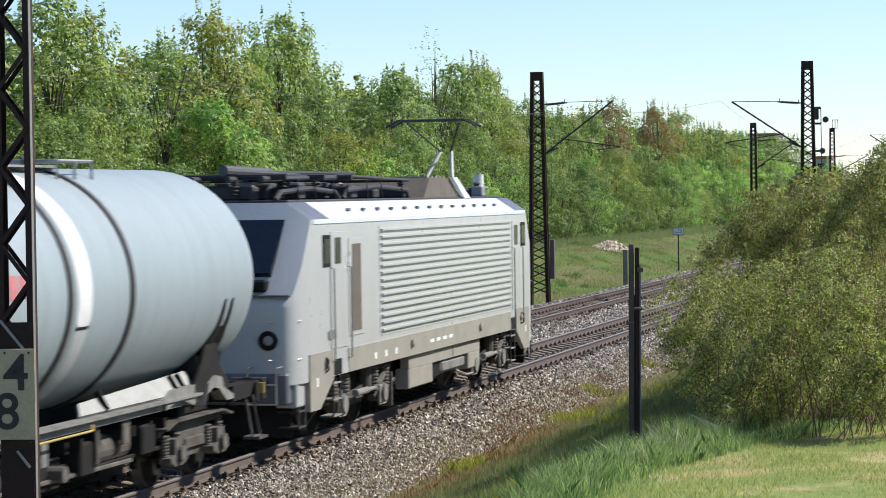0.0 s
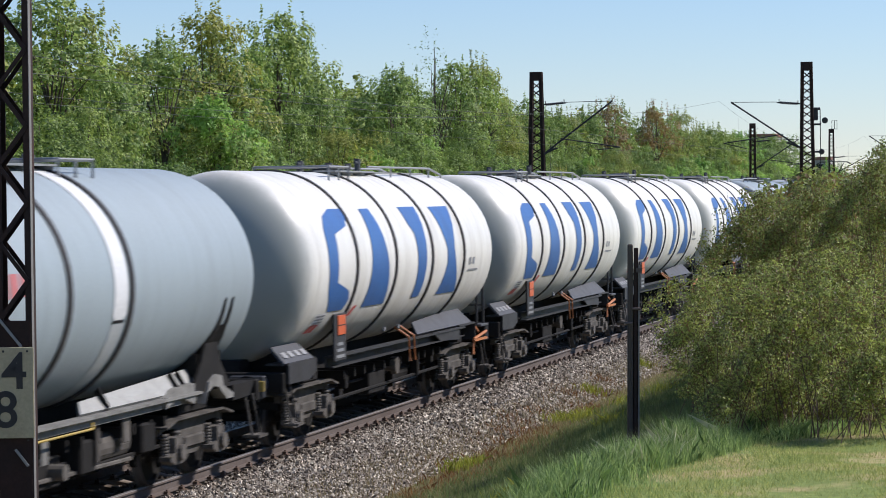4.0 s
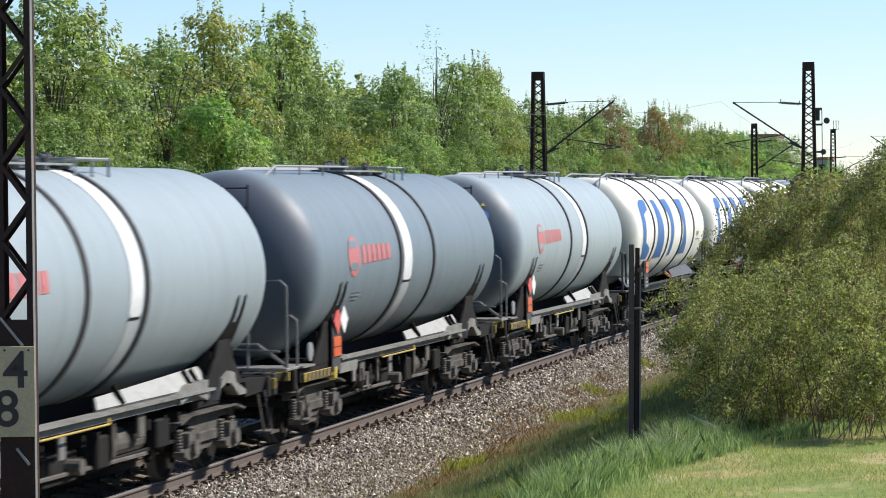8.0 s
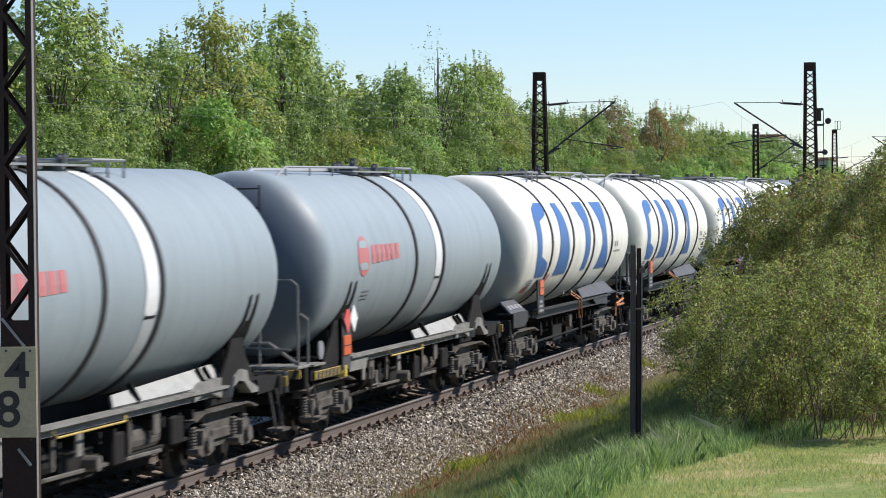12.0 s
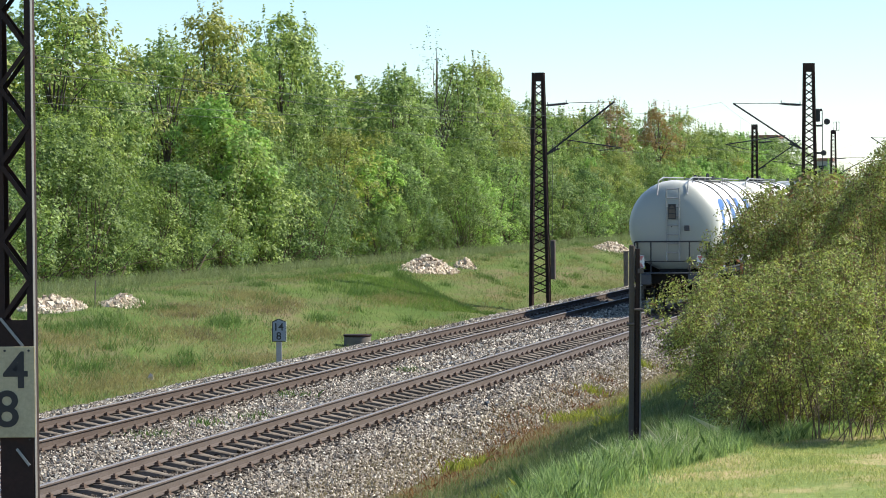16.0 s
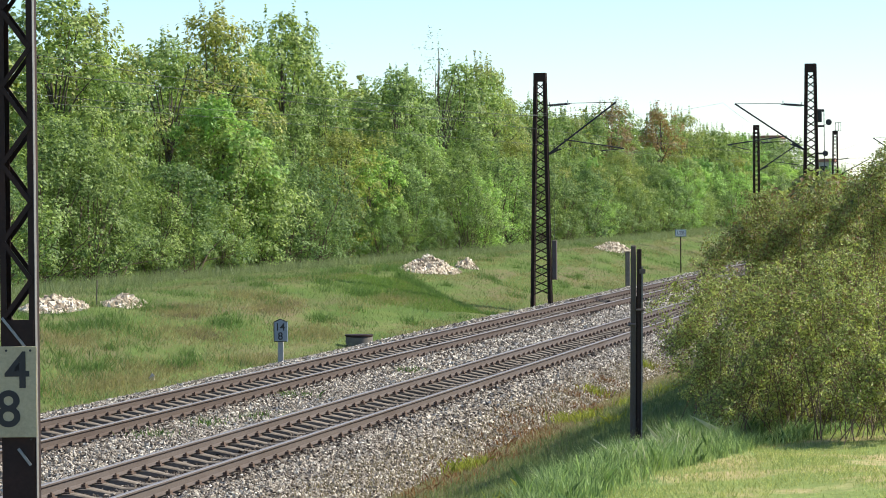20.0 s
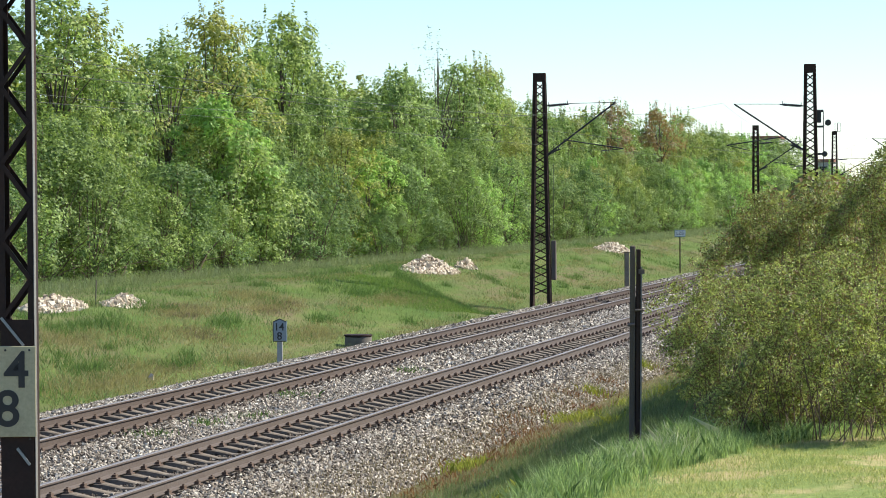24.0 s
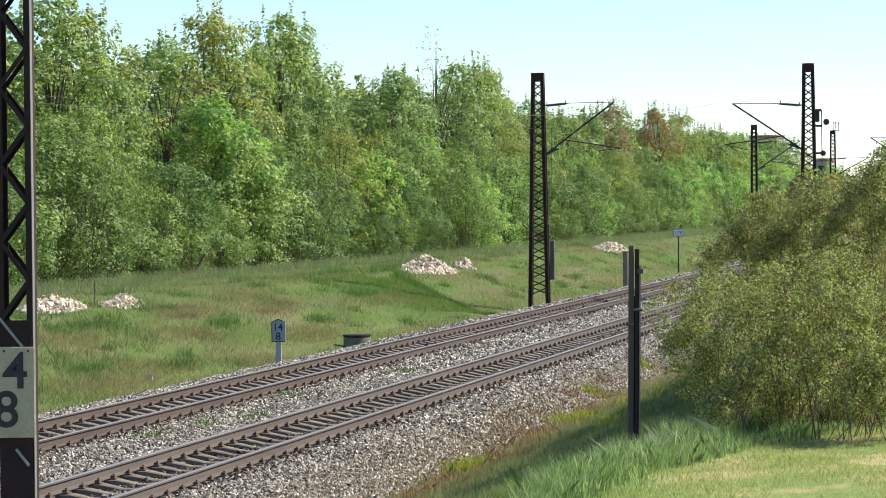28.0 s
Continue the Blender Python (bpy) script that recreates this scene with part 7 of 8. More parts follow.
def blades(name, pts, tall, wide, material, label, seed, lean=0.35, plain=False):
    """Grass: every blade a narrow bent strip of its own."""
    g = np.random.default_rng(seed)
    n = len(pts)
    a = g.uniform(0, 2 * np.pi, n)
    side = np.stack([np.cos(a), np.sin(a), 0 * a], -1) * (wide * g.uniform(0.7, 1.3, n))[:, None]
    if plain:
        tip = np.stack([g.normal(0, lean, n), g.normal(0, lean, n), np.ones(n)], -1) * tall[:, None]
        v = np.stack([pts - side, pts + side, pts + tip], 1).reshape(-1, 3)
        tagged(mesh_np(name, v, np.arange(3 * n).reshape(n, 3), material), label, "grass", kind="stuff")
        return
    tip = np.stack([g.normal(0, lean, n), g.normal(0, lean, n), np.ones(n)], -1) * tall[:, None]
    mid = tip * np.array([0.3, 0.3, 0.6])
    v = np.stack([pts - side, pts + side, pts + mid + side * 0.7, pts + tip, pts + mid - side * 0.7], 1).reshape(-1, 3)
    f = np.arange(5 * n).reshape(n, 5)
    ob = mesh_np(name, v, f, material)
    tagged(ob, label, "grass", kind="stuff")


def on_ground(o, y):
    x = line_x(y, o)
    return np.stack([x, y, rough_height(x, y, o) - 0.01], -1)


def grow_grass():
    g = np.random.default_rng(41)
    # the mown lawn on the bank
    n = 98000
    o, y = g.uniform(8.5, 12.4, n), 15 + 18.5 * g.uniform(0, 1, n) ** 1.1
    bare = np.sin(o * 2.2 + 0.7 * y) * np.sin(y * 0.9 - o * 1.1) > 0.5
    keep = ~bare | (g.uniform(0, 1, n) < 0.2)
    o, y = o[keep], y[keep]
    blades("lawn_grass", on_ground(o, y), g.uniform(0.02, 0.06, len(o)), 0.0035, LAWN, "short pale green mown grass with straw patches", 1, 0.6, True)
    # long grass along the lawn's edge, and thinner growth below it
    m, k = 2600, 26
    sy = 20 + 13.5 * g.uniform(0, 1, m)
    so = np.interp(sy, [15, 24, 29, 34], [8.35, 8.45, 8.55, 8.9]) + np.where(g.uniform(0, 1, m) < 0.6, g.normal(0.14, 0.15, m) + np.clip((27 - sy) * 0.03, 0, 0.2), g.uniform(0.0, 1.0, m) * np.clip((sy - 22) / 5, 0.1, 1))
    rise = g.uniform(0.45, 1.25, m) * (1 + 0.35 * np.sin(sy * 3.1 + so * 2) * np.sin(sy * 1.3))
    away = np.repeat(so - np.interp(sy, [15, 24, 29, 34], [8.35, 8.45, 8.55, 8.9]), k)
    o, y = np.repeat(so, k) + g.normal(0, 0.035, m * k), np.repeat(sy, k) + g.normal(0, 0.05, m * k)
    tall = np.repeat(rise, k) * g.uniform(0.09, 0.27, m * k) * np.clip(1.15 - 0.5 * away, 0.4, 1.15)
    blades("edge_grass", on_ground(o, y), tall, 0.0034, BLADE, "long fresh grass in tufts along the lawn's edge", 2, 0.3)
    n = 900
    y = g.uniform(24.5, 31.5, n)
    o = np.interp(y, [15, 24, 29, 34], [8.35, 8.45, 8.55, 8.9]) + g.normal(0.05, 0.22, n)
    blades("seed_stalks", on_ground(o, y), g.uniform(0.18, 0.36, n), 0.004, STALK, "pale bent seed stalks in the long grass", 15, 0.45)
    n = 14000
    y = g.uniform(19, 31, n)
    o = np.interp(y, [15, 24, 29, 34], [8.4, 8.5, 8.6, 8.9]) + np.abs(g.normal(0, 0.5, n))
    blades("short_edge_grass", on_ground(o, y), g.uniform(0.02, 0.085, n), 0.003, BLADE, "short fresh grass between the long edge and the lawn", 12, 0.5, True)
    n = 62000
    o, y = 3.8 + 4.7 * g.uniform(0, 1, n) ** 0.8, 19 + 41 * g.uniform(0, 1, n) ** 1.1
    clump = np.sin(o * 3.1 + y * 1.3) * np.sin(y * 2.1 - o * 0.7)
    blades("long_grass", on_ground(o, y), g.uniform(0.06, 0.18, n) * (1 + 0.5 * clump), 0.0045, BLADE_BANK, "uneven green grass at the foot of the bank", 7, 0.35, True)
    n = 9000
    o = g.uniform(8.7, 12.2, n)
    y = 28.2 + np.interp(o, [9.0, 9.8, 10.6], [0, 1.6, 3.2]) + g.normal(0, 0.3, n)
    blades("foot_grass", on_ground(o, y), g.uniform(0.05, 0.26, n) * (0.75 + 0.5 * np.sin(o * 4) * np.sin(o * 9.0 + 1)) * np.interp(o, [8.7, 10.0, 10.8], [1, 0.8, 0.35]), 0.0036, BLADE, "tall grass at the foot of the bush", 8, 0.5)
    n = 36000
    o, y = 1.9 + 3.3 * g.beta(1.6, 2.2, n), g.uniform(25, 75, n)
    blades("dry_grass", np.maximum(on_ground(o, y), np.stack([line_x(y, o), y, ballast_height(o)], -1)), g.uniform(0.03, 0.13, n), 0.005, STRAW, "thin straw-coloured grass beside the ballast", 3, 0.5, True)
    # the far bank
    n = 150000
    o, y = g.uniform(-25, -7.5, n), 45 + 200 * g.uniform(0, 1, n) ** 1.4
    tall = g.uniform(0.05, 0.17, n) * (1 + 0.5 * np.sin(o * 2.7 + y * 0.3) * np.sin(y * 0.25 - o))
    blades("bank_grass", on_ground(o, y), tall, 0.008, BLADE_BANK, "uneven meadow grass on the embankment slope", 4, 0.5, True)
    n = 110000
    o, y = g.uniform(-17, -7.5, n), 45 + 130 * g.uniform(0, 1, n) ** 1.2
    keep = (np.sin(o * 2.1 + y * 0.21) + np.sin(y * 0.27 - o * 1.3) + 0.7 * np.sin(y * 0.47 + o * 3.1) + 0.25 * (o + 12) * 0.3) > 0.45
    o, y = o[keep], y[keep]
    blades("dry_bank_grass", on_ground(o, y), g.uniform(0.05, 0.14, len(o)), 0.008, BLADE_DRY, "patches of dull dry grass on the embankment", 5, 0.6, True)
    # bleached and bare patches on the slope, and rank green clumps
    for name, mat, label, spots, n, tall, seed in (
            ("bleached_grass", BLADE_DRY, "bleached dead grass lying in patches on the embankment", [(-12.1, 81.5, 0.6), (-11.0, 70.2, 0.7), (-12.8, 74.9, 0.5), (-9.2, 55.3, 0.8), (-9.3, 62.3, 0.6), (-9.5, 77.6, 0.5), (-12.1, 63.6, 0.6), (-8.4, 67.3, 0.5), (-11.1, 93.5, 0.5), (-8.8, 58.0, 0.6), (-13.6, 84.0, 0.5)], 1300, 0.09, 21),
            ("dead_stalks", DEAD, "patches of brown dead stalks and bare soil on the embankment", [(-11.07, 70.9, 0.35), (-11.86, 80.7, 0.35), (-12.2, 83.3, 0.3), (-9.12, 63.7, 0.25), (-13.3, 76.3, 0.3), (-10.7, 70.5, 0.3), (-12.5, 74.1, 0.25)], 500, 0.06, 23),
            ("rank_grass", TUFT, "rank dark green clumps on the embankment", [(-11.3, 74.2, 0.34), (-12.7, 67.2, 0.36), (-9.1, 63.9, 0.26), (-9.9, 59.5, 0.28), (-10.3, 80.9, 0.22), (-14.2, 74.4, 0.22), (-12.3, 92.9, 0.3), (-14.8, 105.5, 0.7), (-15.0, 108.0, 0.6)], 330, 0.2, 22)):
        so, sy, sr = (np.repeat(np.array(spots)[:, i], n) for i in range(3))
        o, y = so + g.normal(0, 0.75, len(so)) * sr, sy + g.normal(0, 2.6, len(so)) * sr
        keep = o < -7.8
        blades(name, on_ground(o[keep], y[keep]), (tall * g.uniform(0.5, 1.3, len(o)) * (1 + sr))[keep], 0.011, mat, label, seed, 0.7, True)
    # pale tall grass at the wood's foot, and deep green tufts over the slope
    n = 26000
    y = 66 + 150 * g.uniform(0, 1, n) ** 1.3
    o = np.interp(y, [84, 102, 125, 175, 260], [-21.6, -20.8, -19.2, -16.0, -15.0]) + g.normal(0, 0.8, n)
    blades("tall_pale_grass", on_ground(o, y), g.uniform(0.15, 0.5, n), 0.009, PALE_BLADE, "tall pale grass at the foot of the wood", 9, 0.3, True)
    n, k = 150, 90
    so, sy = g.uniform(-17, -8.2, n), 48 + 110 * g.uniform(0, 1, n) ** 1.3
    r = g.uniform(0.12, 0.4, n)
    o, y = np.repeat(so, k) + g.normal(0, 1, n * k) * np.repeat(r, k), np.repeat(sy, k) + g.normal(0, 1.5, n * k) * np.repeat(r, k)
    blades("grass_tufts", on_ground(o, y), g.uniform(0.1, 0.3, n * k), 0.01, TUFT, "deep green weed tufts on the embankment", 10, 0.5, True)
    # the ditch that runs down the bank: rank dark grass in it, bright short grass on its near side
    n = 7000
    q, side = g.uniform(-0.6, 9.4, n), g.normal(0, 0.13, n)
    x, y = -8.1 - 0.57 * q + 0.82 * side, 95.6 + 0.82 * q + 0.57 * side
    blades("ditch_grass", on_ground(x - line_x(y), y), g.uniform(0.08, 0.24, n) * (1 + 0.1 * q), 0.009, TUFT, "rank dark grass in the drainage ditch", 13, 0.5, True)
    n = 16000
    q, side = g.uniform(0, 9, n), -np.abs(g.normal(0, 1.6, n)) - 0.25
    x, y = -8.1 - 0.57 * q + 0.82 * side, 95.6 + 0.82 * q + 0.57 * side * 3
    keep = (x - line_x(y)) < -7.7
    blades("bright_bank_grass", on_ground(x[keep] - line_x(y[keep]), y[keep]), g.uniform(0.05, 0.14, keep.sum()), 0.009, BLADE_FRESH, "fresh bright grass beside the ditch", 14, 0.5, True)
    # weeds along the ballast
    for name, mat, label, spots, r, n, tall, wide in (
            ("red_weeds", WEED_RED, "reddish-brown weeds by the ballast", [(3.6, 36), (3.4, 40), (3.9, 33.5), (3.3, 44), (3.2, 48.6), (3.4, 53), (4.2, 38), (4.0, 42), (3.7, 46), (3.5, 38), (3.7, 34.5), (3.1, 42), (2.6, 49.6), (2.97, 46.1), (2.6, 51.7), (2.4, 56), (2.45, 60), (2.7, 65.9), (3.3, 42.9), (2.8, 48), (2.9, 54), (2.8, 57.5)], 0.26, 90, 0.13, 0.009),
            ("yellow_spurge", WEED_YELLOW, "clumps of yellow-green spurge", [(4.7, 53.8), (3.5, 51.1), (3.3, 42.0), (4.2, 52.6), (3.9, 49.6), (3.14, 51.0), (4.97, 45.7), (6.3, 31.4), (2.7, 57.3), (2.5, 65.5), (3.34, 41.4)], 0.15, 120, 0.22, 0.009),
            ("track_weeds", TUFT, "green tufts growing between the tracks", [(-2.3, 45.5), (-1.9, 47.2), (-2.6, 52), (-2.2, 60), (-2.5, 43)], 0.2, 80, 0.14, 0.008)):
        P, T = [], []
        for so, sy in spots:
            oo, yy = so + g.normal(0, r, n), sy + g.normal(0, r * 1.6, n)
            q = on_ground(oo, yy)
            q[:, 2] = ballast_height(oo) if so < 0 else np.maximum(q[:, 2], ballast_height(oo))
            P.append(q)
            T.append(tall * g.uniform(0.4, 1.2, n))
        blades(name, np.concatenate(P), np.concatenate(T), wide, mat, label, 6, 0.5)


# ---- masts and lineside things ----
def text_part(string, size, material, parent, at, label=""):
    cu = bpy.data.curves.new("digit", "FONT")
    cu.body, cu.size, cu.extrude, cu.align_x, cu.align_y = string, size, 0.004, "CENTER", "CENTER"
    cu.offset = size * 0.012
    tmp = new("digit_curve", cu)
    me = bpy.data.meshes.new_from_object(tmp)
    bpy.data.objects.remove(tmp)
    me.name = "digit"
    me.materials.clear()
    me.materials.append(material)
    ob = new("digit", me)
    ob.parent, ob.matrix_basis = parent, at
    if label:
        ob["label"] = label
    return ob


def near_mast():
    """The close mast: two steel channels, single lacing, with the distance board bolted on."""
    y = 23.9
    mast = thing("catenary_mast", "dark riveted lattice mast with distance board beside the track", "catenary mast", "catenary masts", at=pose(line_x(y, 3.0), y, 0, 0, 0, 12))
    w = 0.135
    for s, m in ((-1, MAST), (1, MAST)):
        bm = BM()
        box(bm, s * w - 0.028, s * w + 0.028, -0.13, -0.118, -0.7, 9.0)
        box(bm, s * w - 0.028, s * w + 0.028, 0.118, 0.13, -0.7, 9.0)
        box(bm, s * w + s * 0.016, s * w + s * 0.028, -0.118, 0.118, -0.7, 9.0)
        part("channel", bm, m, mast)
    # Pale plate paints the sun on the channel's right face.
    part("channel_edge", box(BM(), w + 0.03, w + 0.036, -0.14, -0.03, -0.7, 9.0), MAST_PALE, mast, "pale grey strip that paints sunlight on the mast flange")
    for face in (-1, 1):
        lace(mast, 9.0, 2 * w, 2 * w, 0.276, 0.276, 0.72, face, 1, 0.042, 0.0, 0.15)
    # Gusset above the board; below it the sheet paints the mast's shaded interior.
    part("gusset_plate", box(BM(), -w - 0.02, w + 0.02, -0.152, -0.146, -0.7, 2.72), MAST, mast)
    board = part("distance_board", box(BM(), -0.34, 0.19, -0.20, -0.19, 1.60, 2.47, 0.006), BOARD, mast, "white kilometre board with black digits")
    up = Matrix.Rotation(math.pi / 2, 4, "X")
    text_part("4", 0.49, INK, board, Matrix.Translation((0.005, -0.202, 2.225)) @ up)
    text_part("1", 0.49, INK, board, Matrix.Translation((-0.275, -0.202, 2.225)) @ up)
    text_part("8", 0.49, INK, board, Matrix.Translation((-0.085, -0.202, 1.855)) @ up)
    bm = BM()
    for x in (-0.26, -0.18, -0.1, 0.13):
        rod(bm, (x, -0.206, 2.43), (x, -0.2, 2.43), 0.012, 8)
    rod(bm, (0.13, -0.206, 1.58), (0.13, -0.2, 1.58), 0.01, 8)
    part("board_bolts", bm, INK, board)
    # Two pale bars stand in for sunlight on the lacing near the board.
    for p0, p1 in (((-0.145, -0.17, 2.74), (0.07, -0.17, 2.47)), ((0.0, -0.17, 1.49), (0.12, -0.17, 1.33))):
        part("tie_bar", bar(BM(), p0, p1, 0.012, 0.025), GALV, mast, "pale bar added to paint a sunlit lacing diagonal")
    part("footing", box(BM(), -0.4, 0.4, -0.4, 0.4, -1.2, -0.55, 0.03), CONCRETE, mast)


def line_masts():
    y = 99.8
    a = catenary_mast("dark lattice catenary mast beside the far track", pose(line_x(y, -7.0), y, 0, 0, 0, line_turn(y) + 4), 8.5, 0.72, 0.38, 0.5, 0.3, base=-0.6)
    cantilever(a, 1, 2.9, 5.35, 7.35, 0.24)
    part("weight_stack", box(BM(), 0.42, 0.6, -0.12, 0.12, 0.6, 2.1, 0.02), RAIL_SIDE, a, "rust-brown tensioning weights")
    bm = BM()
    rod(bm, (0.51, 0, 2.1), (0.51, 0, 6.4), 0.008, 5)
    part("weight_wire", bm, WIRE, a)
    y = 102.7
    b = catenary_mast("dark lattice catenary mast with tensioning gear beside the near track", pose(line_x(y, 3.0), y, 0, 0, 0, line_turn(y) + 4), 8.8, 0.66, 0.36, 0.5, 0.3, base=-0.6)
    cantilever(b, -1, 2.9, 5.5, 7.3, 0.24)
    bm = BM()
    box(bm, 0.16, 0.42, -0.06, 0.06, 6.55, 7.05, 0.03)
    rod(bm, (0.2, 0, 7.0), (0.5, 0, 7.0), 0.05, 8)
    rod(bm, (0.2, 0, 6.4), (0.52, 0, 6.4), 0.04, 8)
    part("tension_bracket", bm, COPPER, b)
    part("lower_bracket", rod(BM(), (0.2, 0, 5.35), (0.6, 0, 5.35), 0.04, 8), COPPER, b)
    part("weight_rope", rod(BM(), (0.52, 0, 2.6), (0.5, 0, 7.0), 0.016, 6), COPPER, b)
    bm = BM()
    lathe(bm, [(-0.05, 0.10), (0, 0.12), (0.05, 0.10)], 0, 18, "Y")
    bm.transform(Matrix.Translation((0.68, 0, 6.55)))
    rod(bm, (0.48, 0, 6.4), (0.66, 0, 6.53), 0.008, 5)
    part("tension_wheel", bm, COPPER, b)
    part("tension_wheel", lathe(BM(), [(-0.05, 0.09), (0, 0.11), (0.05, 0.09)], 5.35, 16, "Y"), COPPER, b).matrix_basis = pose(0.55, 0, 0)
    y = 169.0
    c = catenary_mast("dark lattice catenary mast further along the far track", pose(line_x(y, -7.0), y, 0, 0, 0, line_turn(y) + 4), 8.15, 0.44, 0.30, 0.4, 0.28, base=-0.6)
    cantilever(c, 1, 2.9, 5.3, 7.1, 0.22)
    y = 172.0
    d = catenary_mast("dark lattice catenary mast further along the near track", pose(line_x(y, 3.0), y, 0, 0, 0, line_turn(y) + 4), 8.6, 0.6, 0.34, 0.45, 0.3, base=-0.6)
    cantilever(d, -1, 2.9, 5.5, 7.3, 0.22)
    y = 226.0
    e = catenary_mast("tall slim lattice mast with a top frame", pose(line_x(y, -7.28), y, 0, 0, 0, line_turn(y) + 4), 9.0, 0.6, 0.36, 0.45, 0.3, base=-0.6)
    cantilever(e, 1, 3.0, 5.2, 6.7, 0.22)
    bm = BM()
    path(bm, [(-0.1, 0, 8.95), (0.05, 0, 9.0), (0.05, 0, 9.7), (0.48, 0, 9.7), (0.48, 0, 9.0), (-0.1, 0, 9.0)], 0.035)
    rod(bm, (0.26, 0, 9.0), (0.26, 0, 9.7), 0.03, 6)
    part("top_frame", bm, COPPER, e)


def wires():
    """Contact and carrying wires of both tracks, and their droppers."""
    spans = [(-120, -10), (-10, 99.8), (99.8, 169), (169, 240), (240, 320), (320, 400)]
    for off in (0.0, -4.0):
        t = thing("overhead_line", "thin dark contact wire and carrying wire over a track", "overhead line", "overhead lines")
        high = []
        for y0, y1 in spans:
            sag = 1.65 if y1 - y0 > 100 else 1.3
            for i in range(12):
                y = y0 + (y1 - y0) * i / 12
                z = 7.25 - sag * 4 * (i / 12) * (1 - i / 12)
                high.append((line_x(y, off), y, z))
                if i % 3 == 1 and y > 60:
                    part("dropper", rod(BM(), (line_x(y, off), y, 5.48), (line_x(y, off), y, z), 0.003, 4), WIRE, t)
        part("carrying_wire", wire(BM(), high, 0.004), WIRE, t)
        part("contact_wire", wire(BM(), [(x, y, 5.48) for x, y, z in high], 0.004), WIRE, t)


def kilometre_sign():
    y = 67.0
    x = line_x(y, -7.45)
    s = thing("kilometre_sign", "small dark kilometre sign on a pale post by the track", "sign", at=pose(x, y, -0.5, 0, 0, 12))
    part("post", box(BM(), -0.075, 0.075, -0.03, 0.03, -0.3, 0.62, 0.008), CONCRETE, s)
    bm = BM()
    prism(bm, [(-0.18, 0.55), (0.18, 0.55), (0.18, 1.08), (0.0, 1.16), (-0.18, 1.08)], -0.058, -0.03)
    part("board_back", bm, INK, s, "dark rim of the sign")
    bm = BM()
    prism(bm, [(-0.155, 0.57), (0.17, 0.57), (0.17, 1.06), (0.0, 1.13), (-0.155, 1.06)], -0.07, -0.058)
    board = part("board", bm, surface("pale_sign_enamel", (0.30, 0.33, 0.345), (0.17, 0.18, 0.18), 0.5), s)
    part("board_edge", box(BM(), 0.18, 0.195, -0.062, -0.028, 0.55, 1.08), SIGN_WHITE, s)
    up = Matrix.Rotation(math.pi / 2, 4, "X")
    for txt, z, x0 in (("1", 0.93, -0.075), ("4", 0.93, 0.06), ("8", 0.69, 0.0)):
        text_part(txt, 0.28, INK, board, Matrix.Translation((x0, -0.073, z)) @ up)


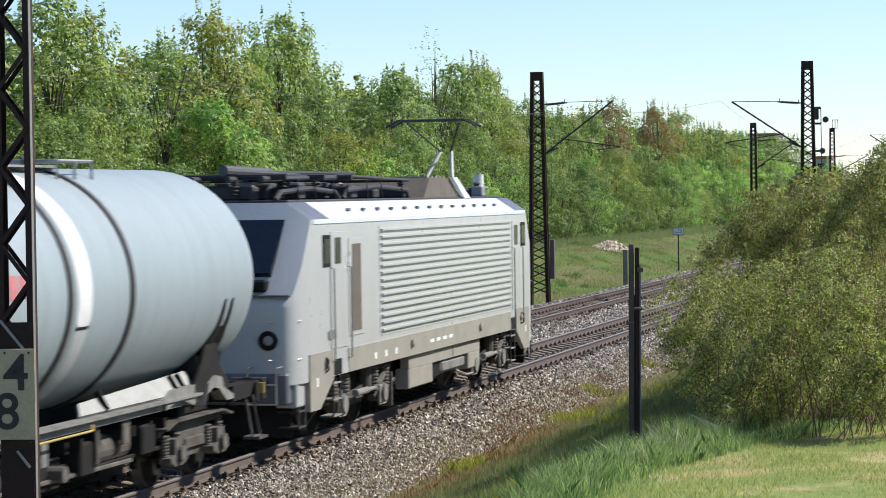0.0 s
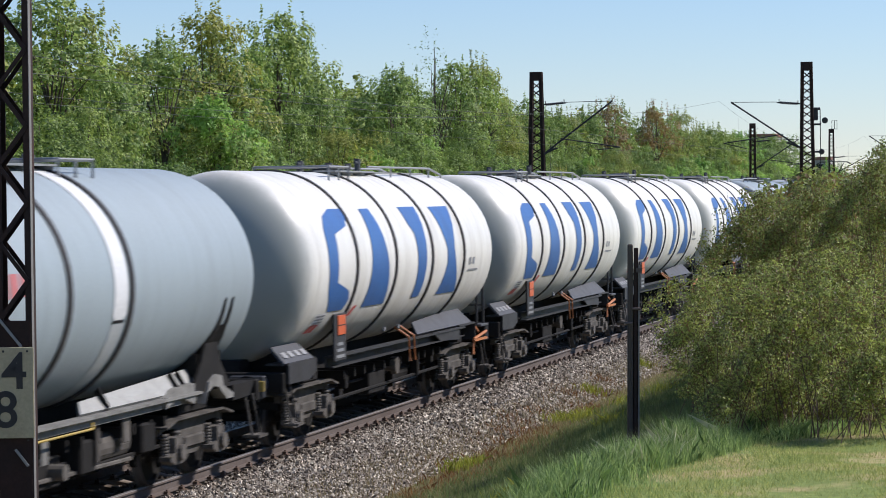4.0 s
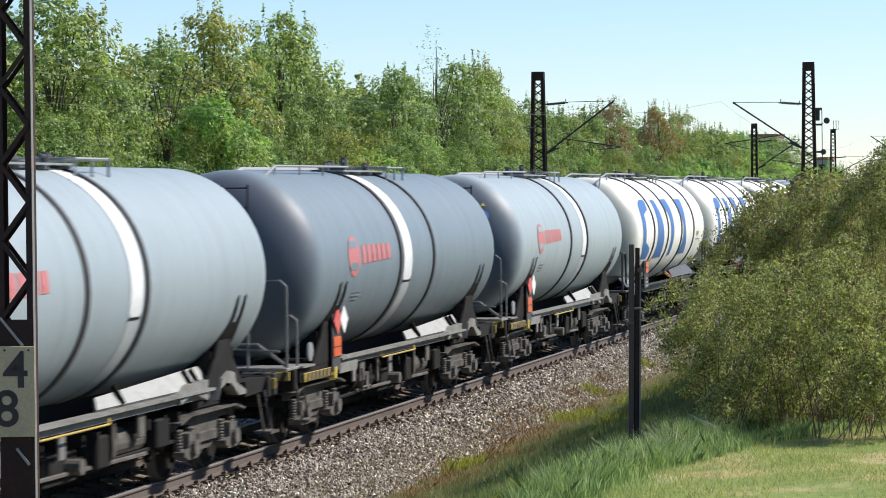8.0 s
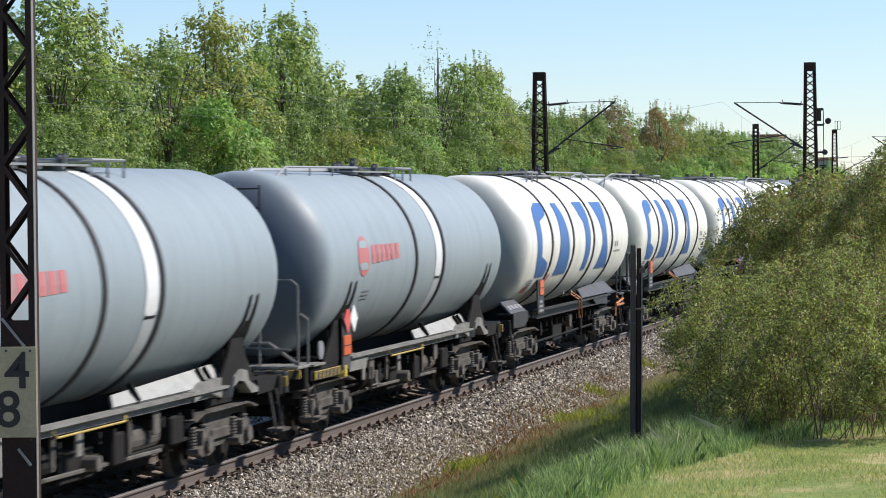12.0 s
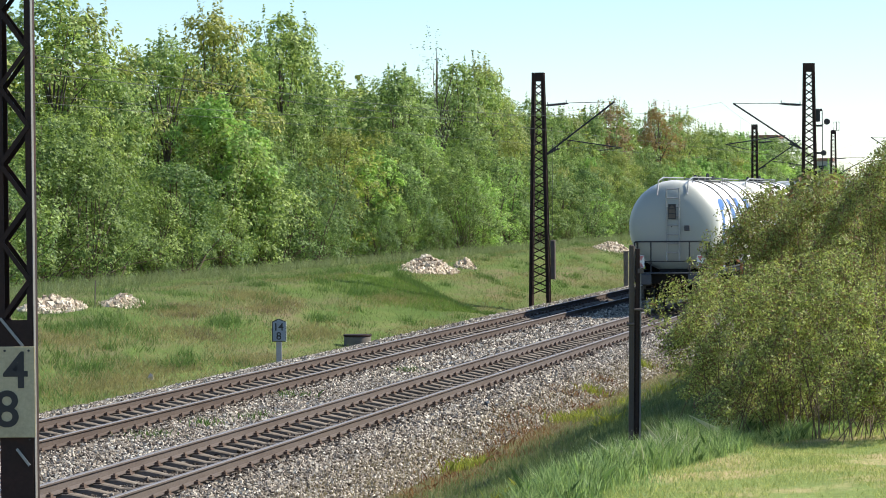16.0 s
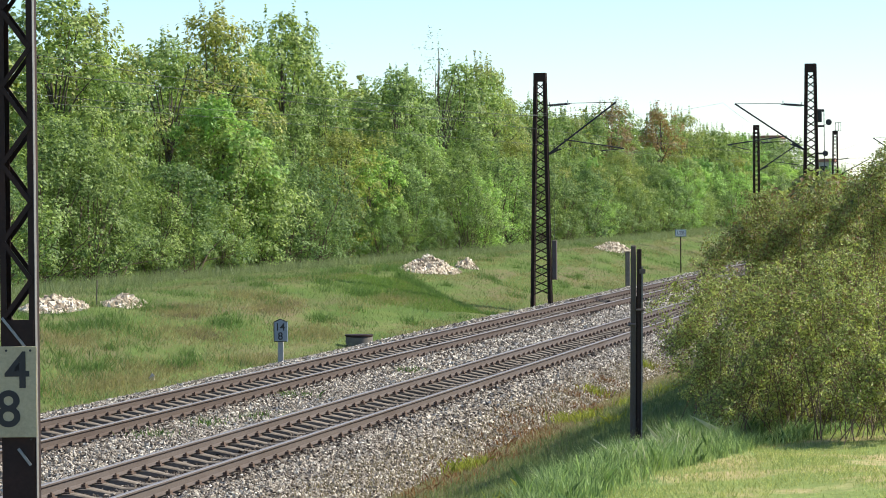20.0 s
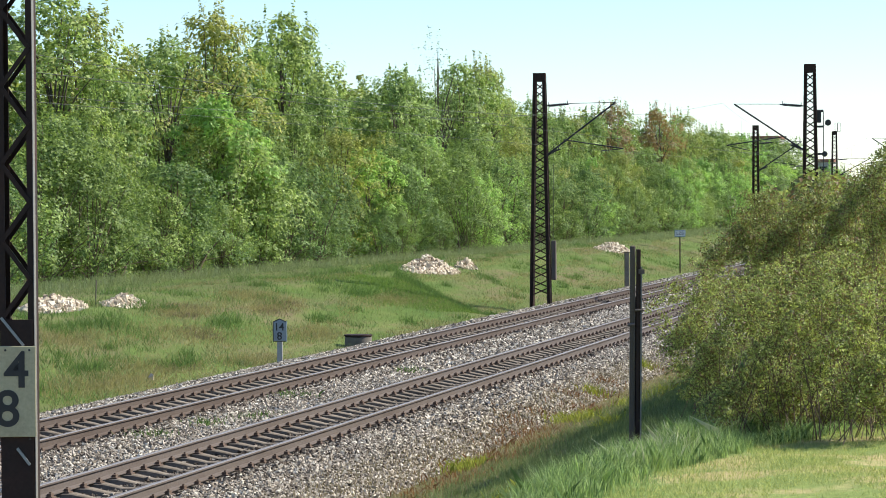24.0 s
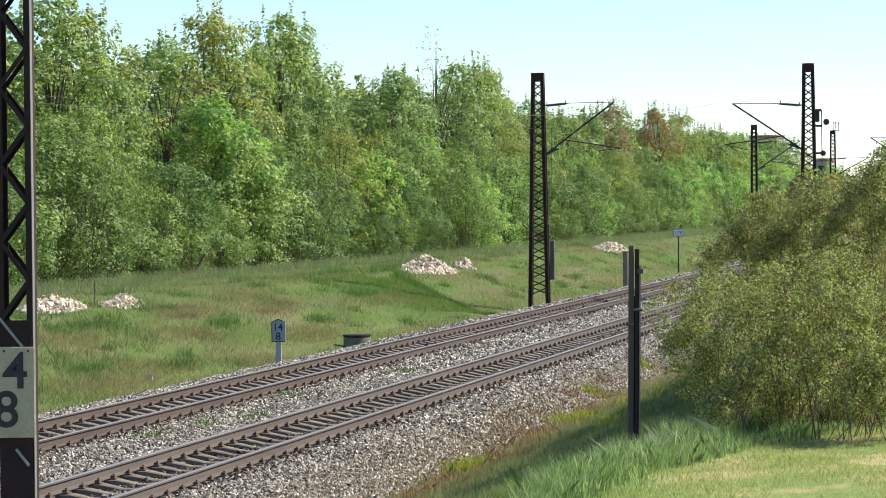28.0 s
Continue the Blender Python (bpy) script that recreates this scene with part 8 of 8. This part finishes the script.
def lineside():
    y = 75.6
    x = line_x(y, -7.65)
    r = thing("cable_pit", "low round concrete pit ring with a dark lid", "concrete pit", at=pose(x, y, -0.55))
    smooth(part("ring", lathe(BM(), [(0, 0.40), (0.26, 0.40), (0.26, 0.33), (0.1, 0.33)], 0, 28, "Z"), surface("damp_concrete", (0.17, 0.15, 0.12), (0.09, 0.08, 0.065), 0.85, grain=35, stain=2, amount=0.6, bump=0.3), r))
    part("lid", lathe(BM(), [(0.24, 0.34), (0.29, 0.42), (0.33, 0.42), (0.34, 0.05)], 0, 28, "Z"), MAST, r)
    y = 145.0
    x = line_x(y, -8.3)
    s = thing("speed_sign", "small pale sign with three letters on a thin post", "sign", at=pose(x, y, -0.5, 0, 0, 12))
    part("post", rod(BM(), (0, 0, -0.2), (0, 0, 2.0), 0.035, 8), MAST, s)
    b = part("board", box(BM(), -0.30, 0.30, -0.05, -0.03, 1.98, 2.36, 0.01), surface("blue_grey_sign_paint", (0.20, 0.27, 0.36), (0.12, 0.15, 0.2), 0.5), s)
    part("border", box(BM(), -0.26, 0.26, -0.056, -0.052, 2.02, 2.32), SIGN_WHITE, b)
    text_part("LZB", 0.24, LOCO_DARK, b, Matrix.Translation((0, -0.06, 2.17)) @ Matrix.Rotation(math.pi / 2, 4, "X"))
    # the pair of old posts on the bank
    x, y = 8.17, 29.0
    p = thing("old_post", "old double timber and rail post, weathered and dark", "post", at=pose(x, y, ground_z(x, y), 0, 0.6, 12))
    bm = box(BM(), -0.072, -0.014, -0.05, 0.05, -0.4, 3.31 - ground_z(x, y), 0.012)
    part("timber", bm, WOOD_TAR, p)
    bm = BM()
    for a, b2 in ((-0.003, 0.036), (0.036, 0.044)):
        box(bm, a, b2, -0.035, 0.035 if b2 < 0.04 else -0.015, -0.4, 3.27 - ground_z(x, y), 0.004)
    box(bm, -0.013, -0.004, -0.02, 0.03, -0.4, 2.75 - ground_z(x, y))
    part("steel_section", bm, MAST, p)
    # This pale strip paints sunlight along the post's right edge.
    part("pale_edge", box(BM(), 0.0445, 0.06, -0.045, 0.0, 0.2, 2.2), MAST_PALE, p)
    bm = BM()
    rod(bm, (-0.02, -0.055, 1.72), (0.075, -0.055, 1.72), 0.014, 8)
    part("bolt", bm, RAIL_SIDE, p)
    part("bolt", rod(BM(), (-0.10, -0.055, 1.56), (-0.02, -0.055, 1.56), 0.016, 8), RAIL_SIDE, p)
    part("bracket", box(BM(), 0.02, 0.085, -0.06, -0.02, 2.12, 2.17), RAIL_SIDE, p)
    # a pale concrete post across the tracks
    y = 121.5
    x = line_x(y, -7.3)
    c = thing("concrete_post", "pale concrete post beside the far track", "post", at=pose(x, y, -0.6, 0, 0, 12))
    part("shaft", box(BM(), -0.11, 0.11, -0.1, 0.1, -0.3, 1.75, 0.02), SLEEPER, c)
    part("cap", box(BM(), -0.13, 0.13, -0.12, 0.12, 1.75, 1.8, 0.01), SLEEPER, c)
    # heaps of pale rubble along the top of the bank
    g = np.random.default_rng(61)
    for off, y, rx, ry, h, n in ((-15.0, 70.0, 0.8, 1.7, 0.45, 800), (-14.5, 74.3, 0.5, 1.4, 0.36, 420), (-14.1, 110.6, 1.2, 3.0, 0.6, 1300), (-13.7, 116.2, 0.45, 1.2, 0.42, 220), (-13.5, 153.5, 1.0, 2.8, 0.5, 600)):
        a, q = g.uniform(0, 2 * np.pi, n), g.uniform(0, 1, n) ** 0.5
        x = line_x(y, off) + rx * q * np.cos(a)
        yy = y + ry * q * np.sin(a)
        z = rough_height(x, yy, x - line_x(yy)) + h * (1 - q) * g.uniform(0.3, 1.1, n)
        ob = rocks("rubble_heap", np.stack([x, yy, z], -1), g.uniform(0.05, 0.14, n), PALE_STONES, seed=int(y))
        tagged(ob, "heap of pale limestone rubble in the grass", "rubble heap", kind="stuff")
    x, y = line_x(59.9, -8.5), 59.9
    o = rocks("loose_stone", np.array([[x, y, ground_z(x, y) + 0.04]]), np.array([0.13]), PALE_STONES, seed=4)
    tagged(o, "single white stone in the grass beside the ballast", "stone")
    x, y = line_x(72.3, -14.6), 72.3
    st = thing("marker_stake", "thin rusty stake beside a rubble heap", "stake", at=pose(x, y, ground_z(x, y)))
    part("rod", rod(BM(), (0, 0, -0.2), (0.03, 0, 0.75), 0.018, 6), RAIL_SIDE, st)


def far_buildings():
    """Roofs that show over the far trees."""
    for x, y, w, d, h, label in ((-43.5, 506.0, 4.8, 12.0, 13.7, "distant grey building with a dark red flat roof"), (-26.2, 434.0, 2.6, 6.0, 8.4, "distant small grey building with a red-brown roof")):
        b = thing("building", label, "building", at=pose(x, y, 0.8))
        part("wall", box(BM(), -w / 2, w / 2, -d / 2, d / 2, 0, h - 0.5), CONCRETE, b)
        part("roof", box(BM(), -w / 2 - 0.3, w / 2 + 0.3, -d / 2 - 0.3, d / 2 + 0.3, h - 0.5, h, 0.05), BRICK, b, "dark red flat roof")
        for i in range(max(int(w / 2.4), 1)):
            part("window", box(BM(), -w / 2 + 0.5 + i * 2.3, -w / 2 + 1.7 + i * 2.3, -d / 2 - 0.05, -d / 2 + 0.05, h - 2.6, h - 1.2), GLASS_DARK, b)


near_mast()
line_masts()
wires()
kilometre_sign()
lineside()
far_buildings()

# ---- fine cover last ----
grow_grass()
scatter_ballast()
build_track("railway_track_near", 0.0, "near railway track with concrete sleepers and rusty rails", 20.0)
build_track("railway_track_far", -SEP, "far railway track with concrete sleepers and rusty rails", 26.0)


def motions():
    """The train runs away along the near track at a steady speed."""
    for vehicle, y in TRAIN:
        walk(vehicle, [(t, on_line(y + SPEED * t)) for t in (0, 4, 8, 12, 16, 20, 24, 28)])


motions()
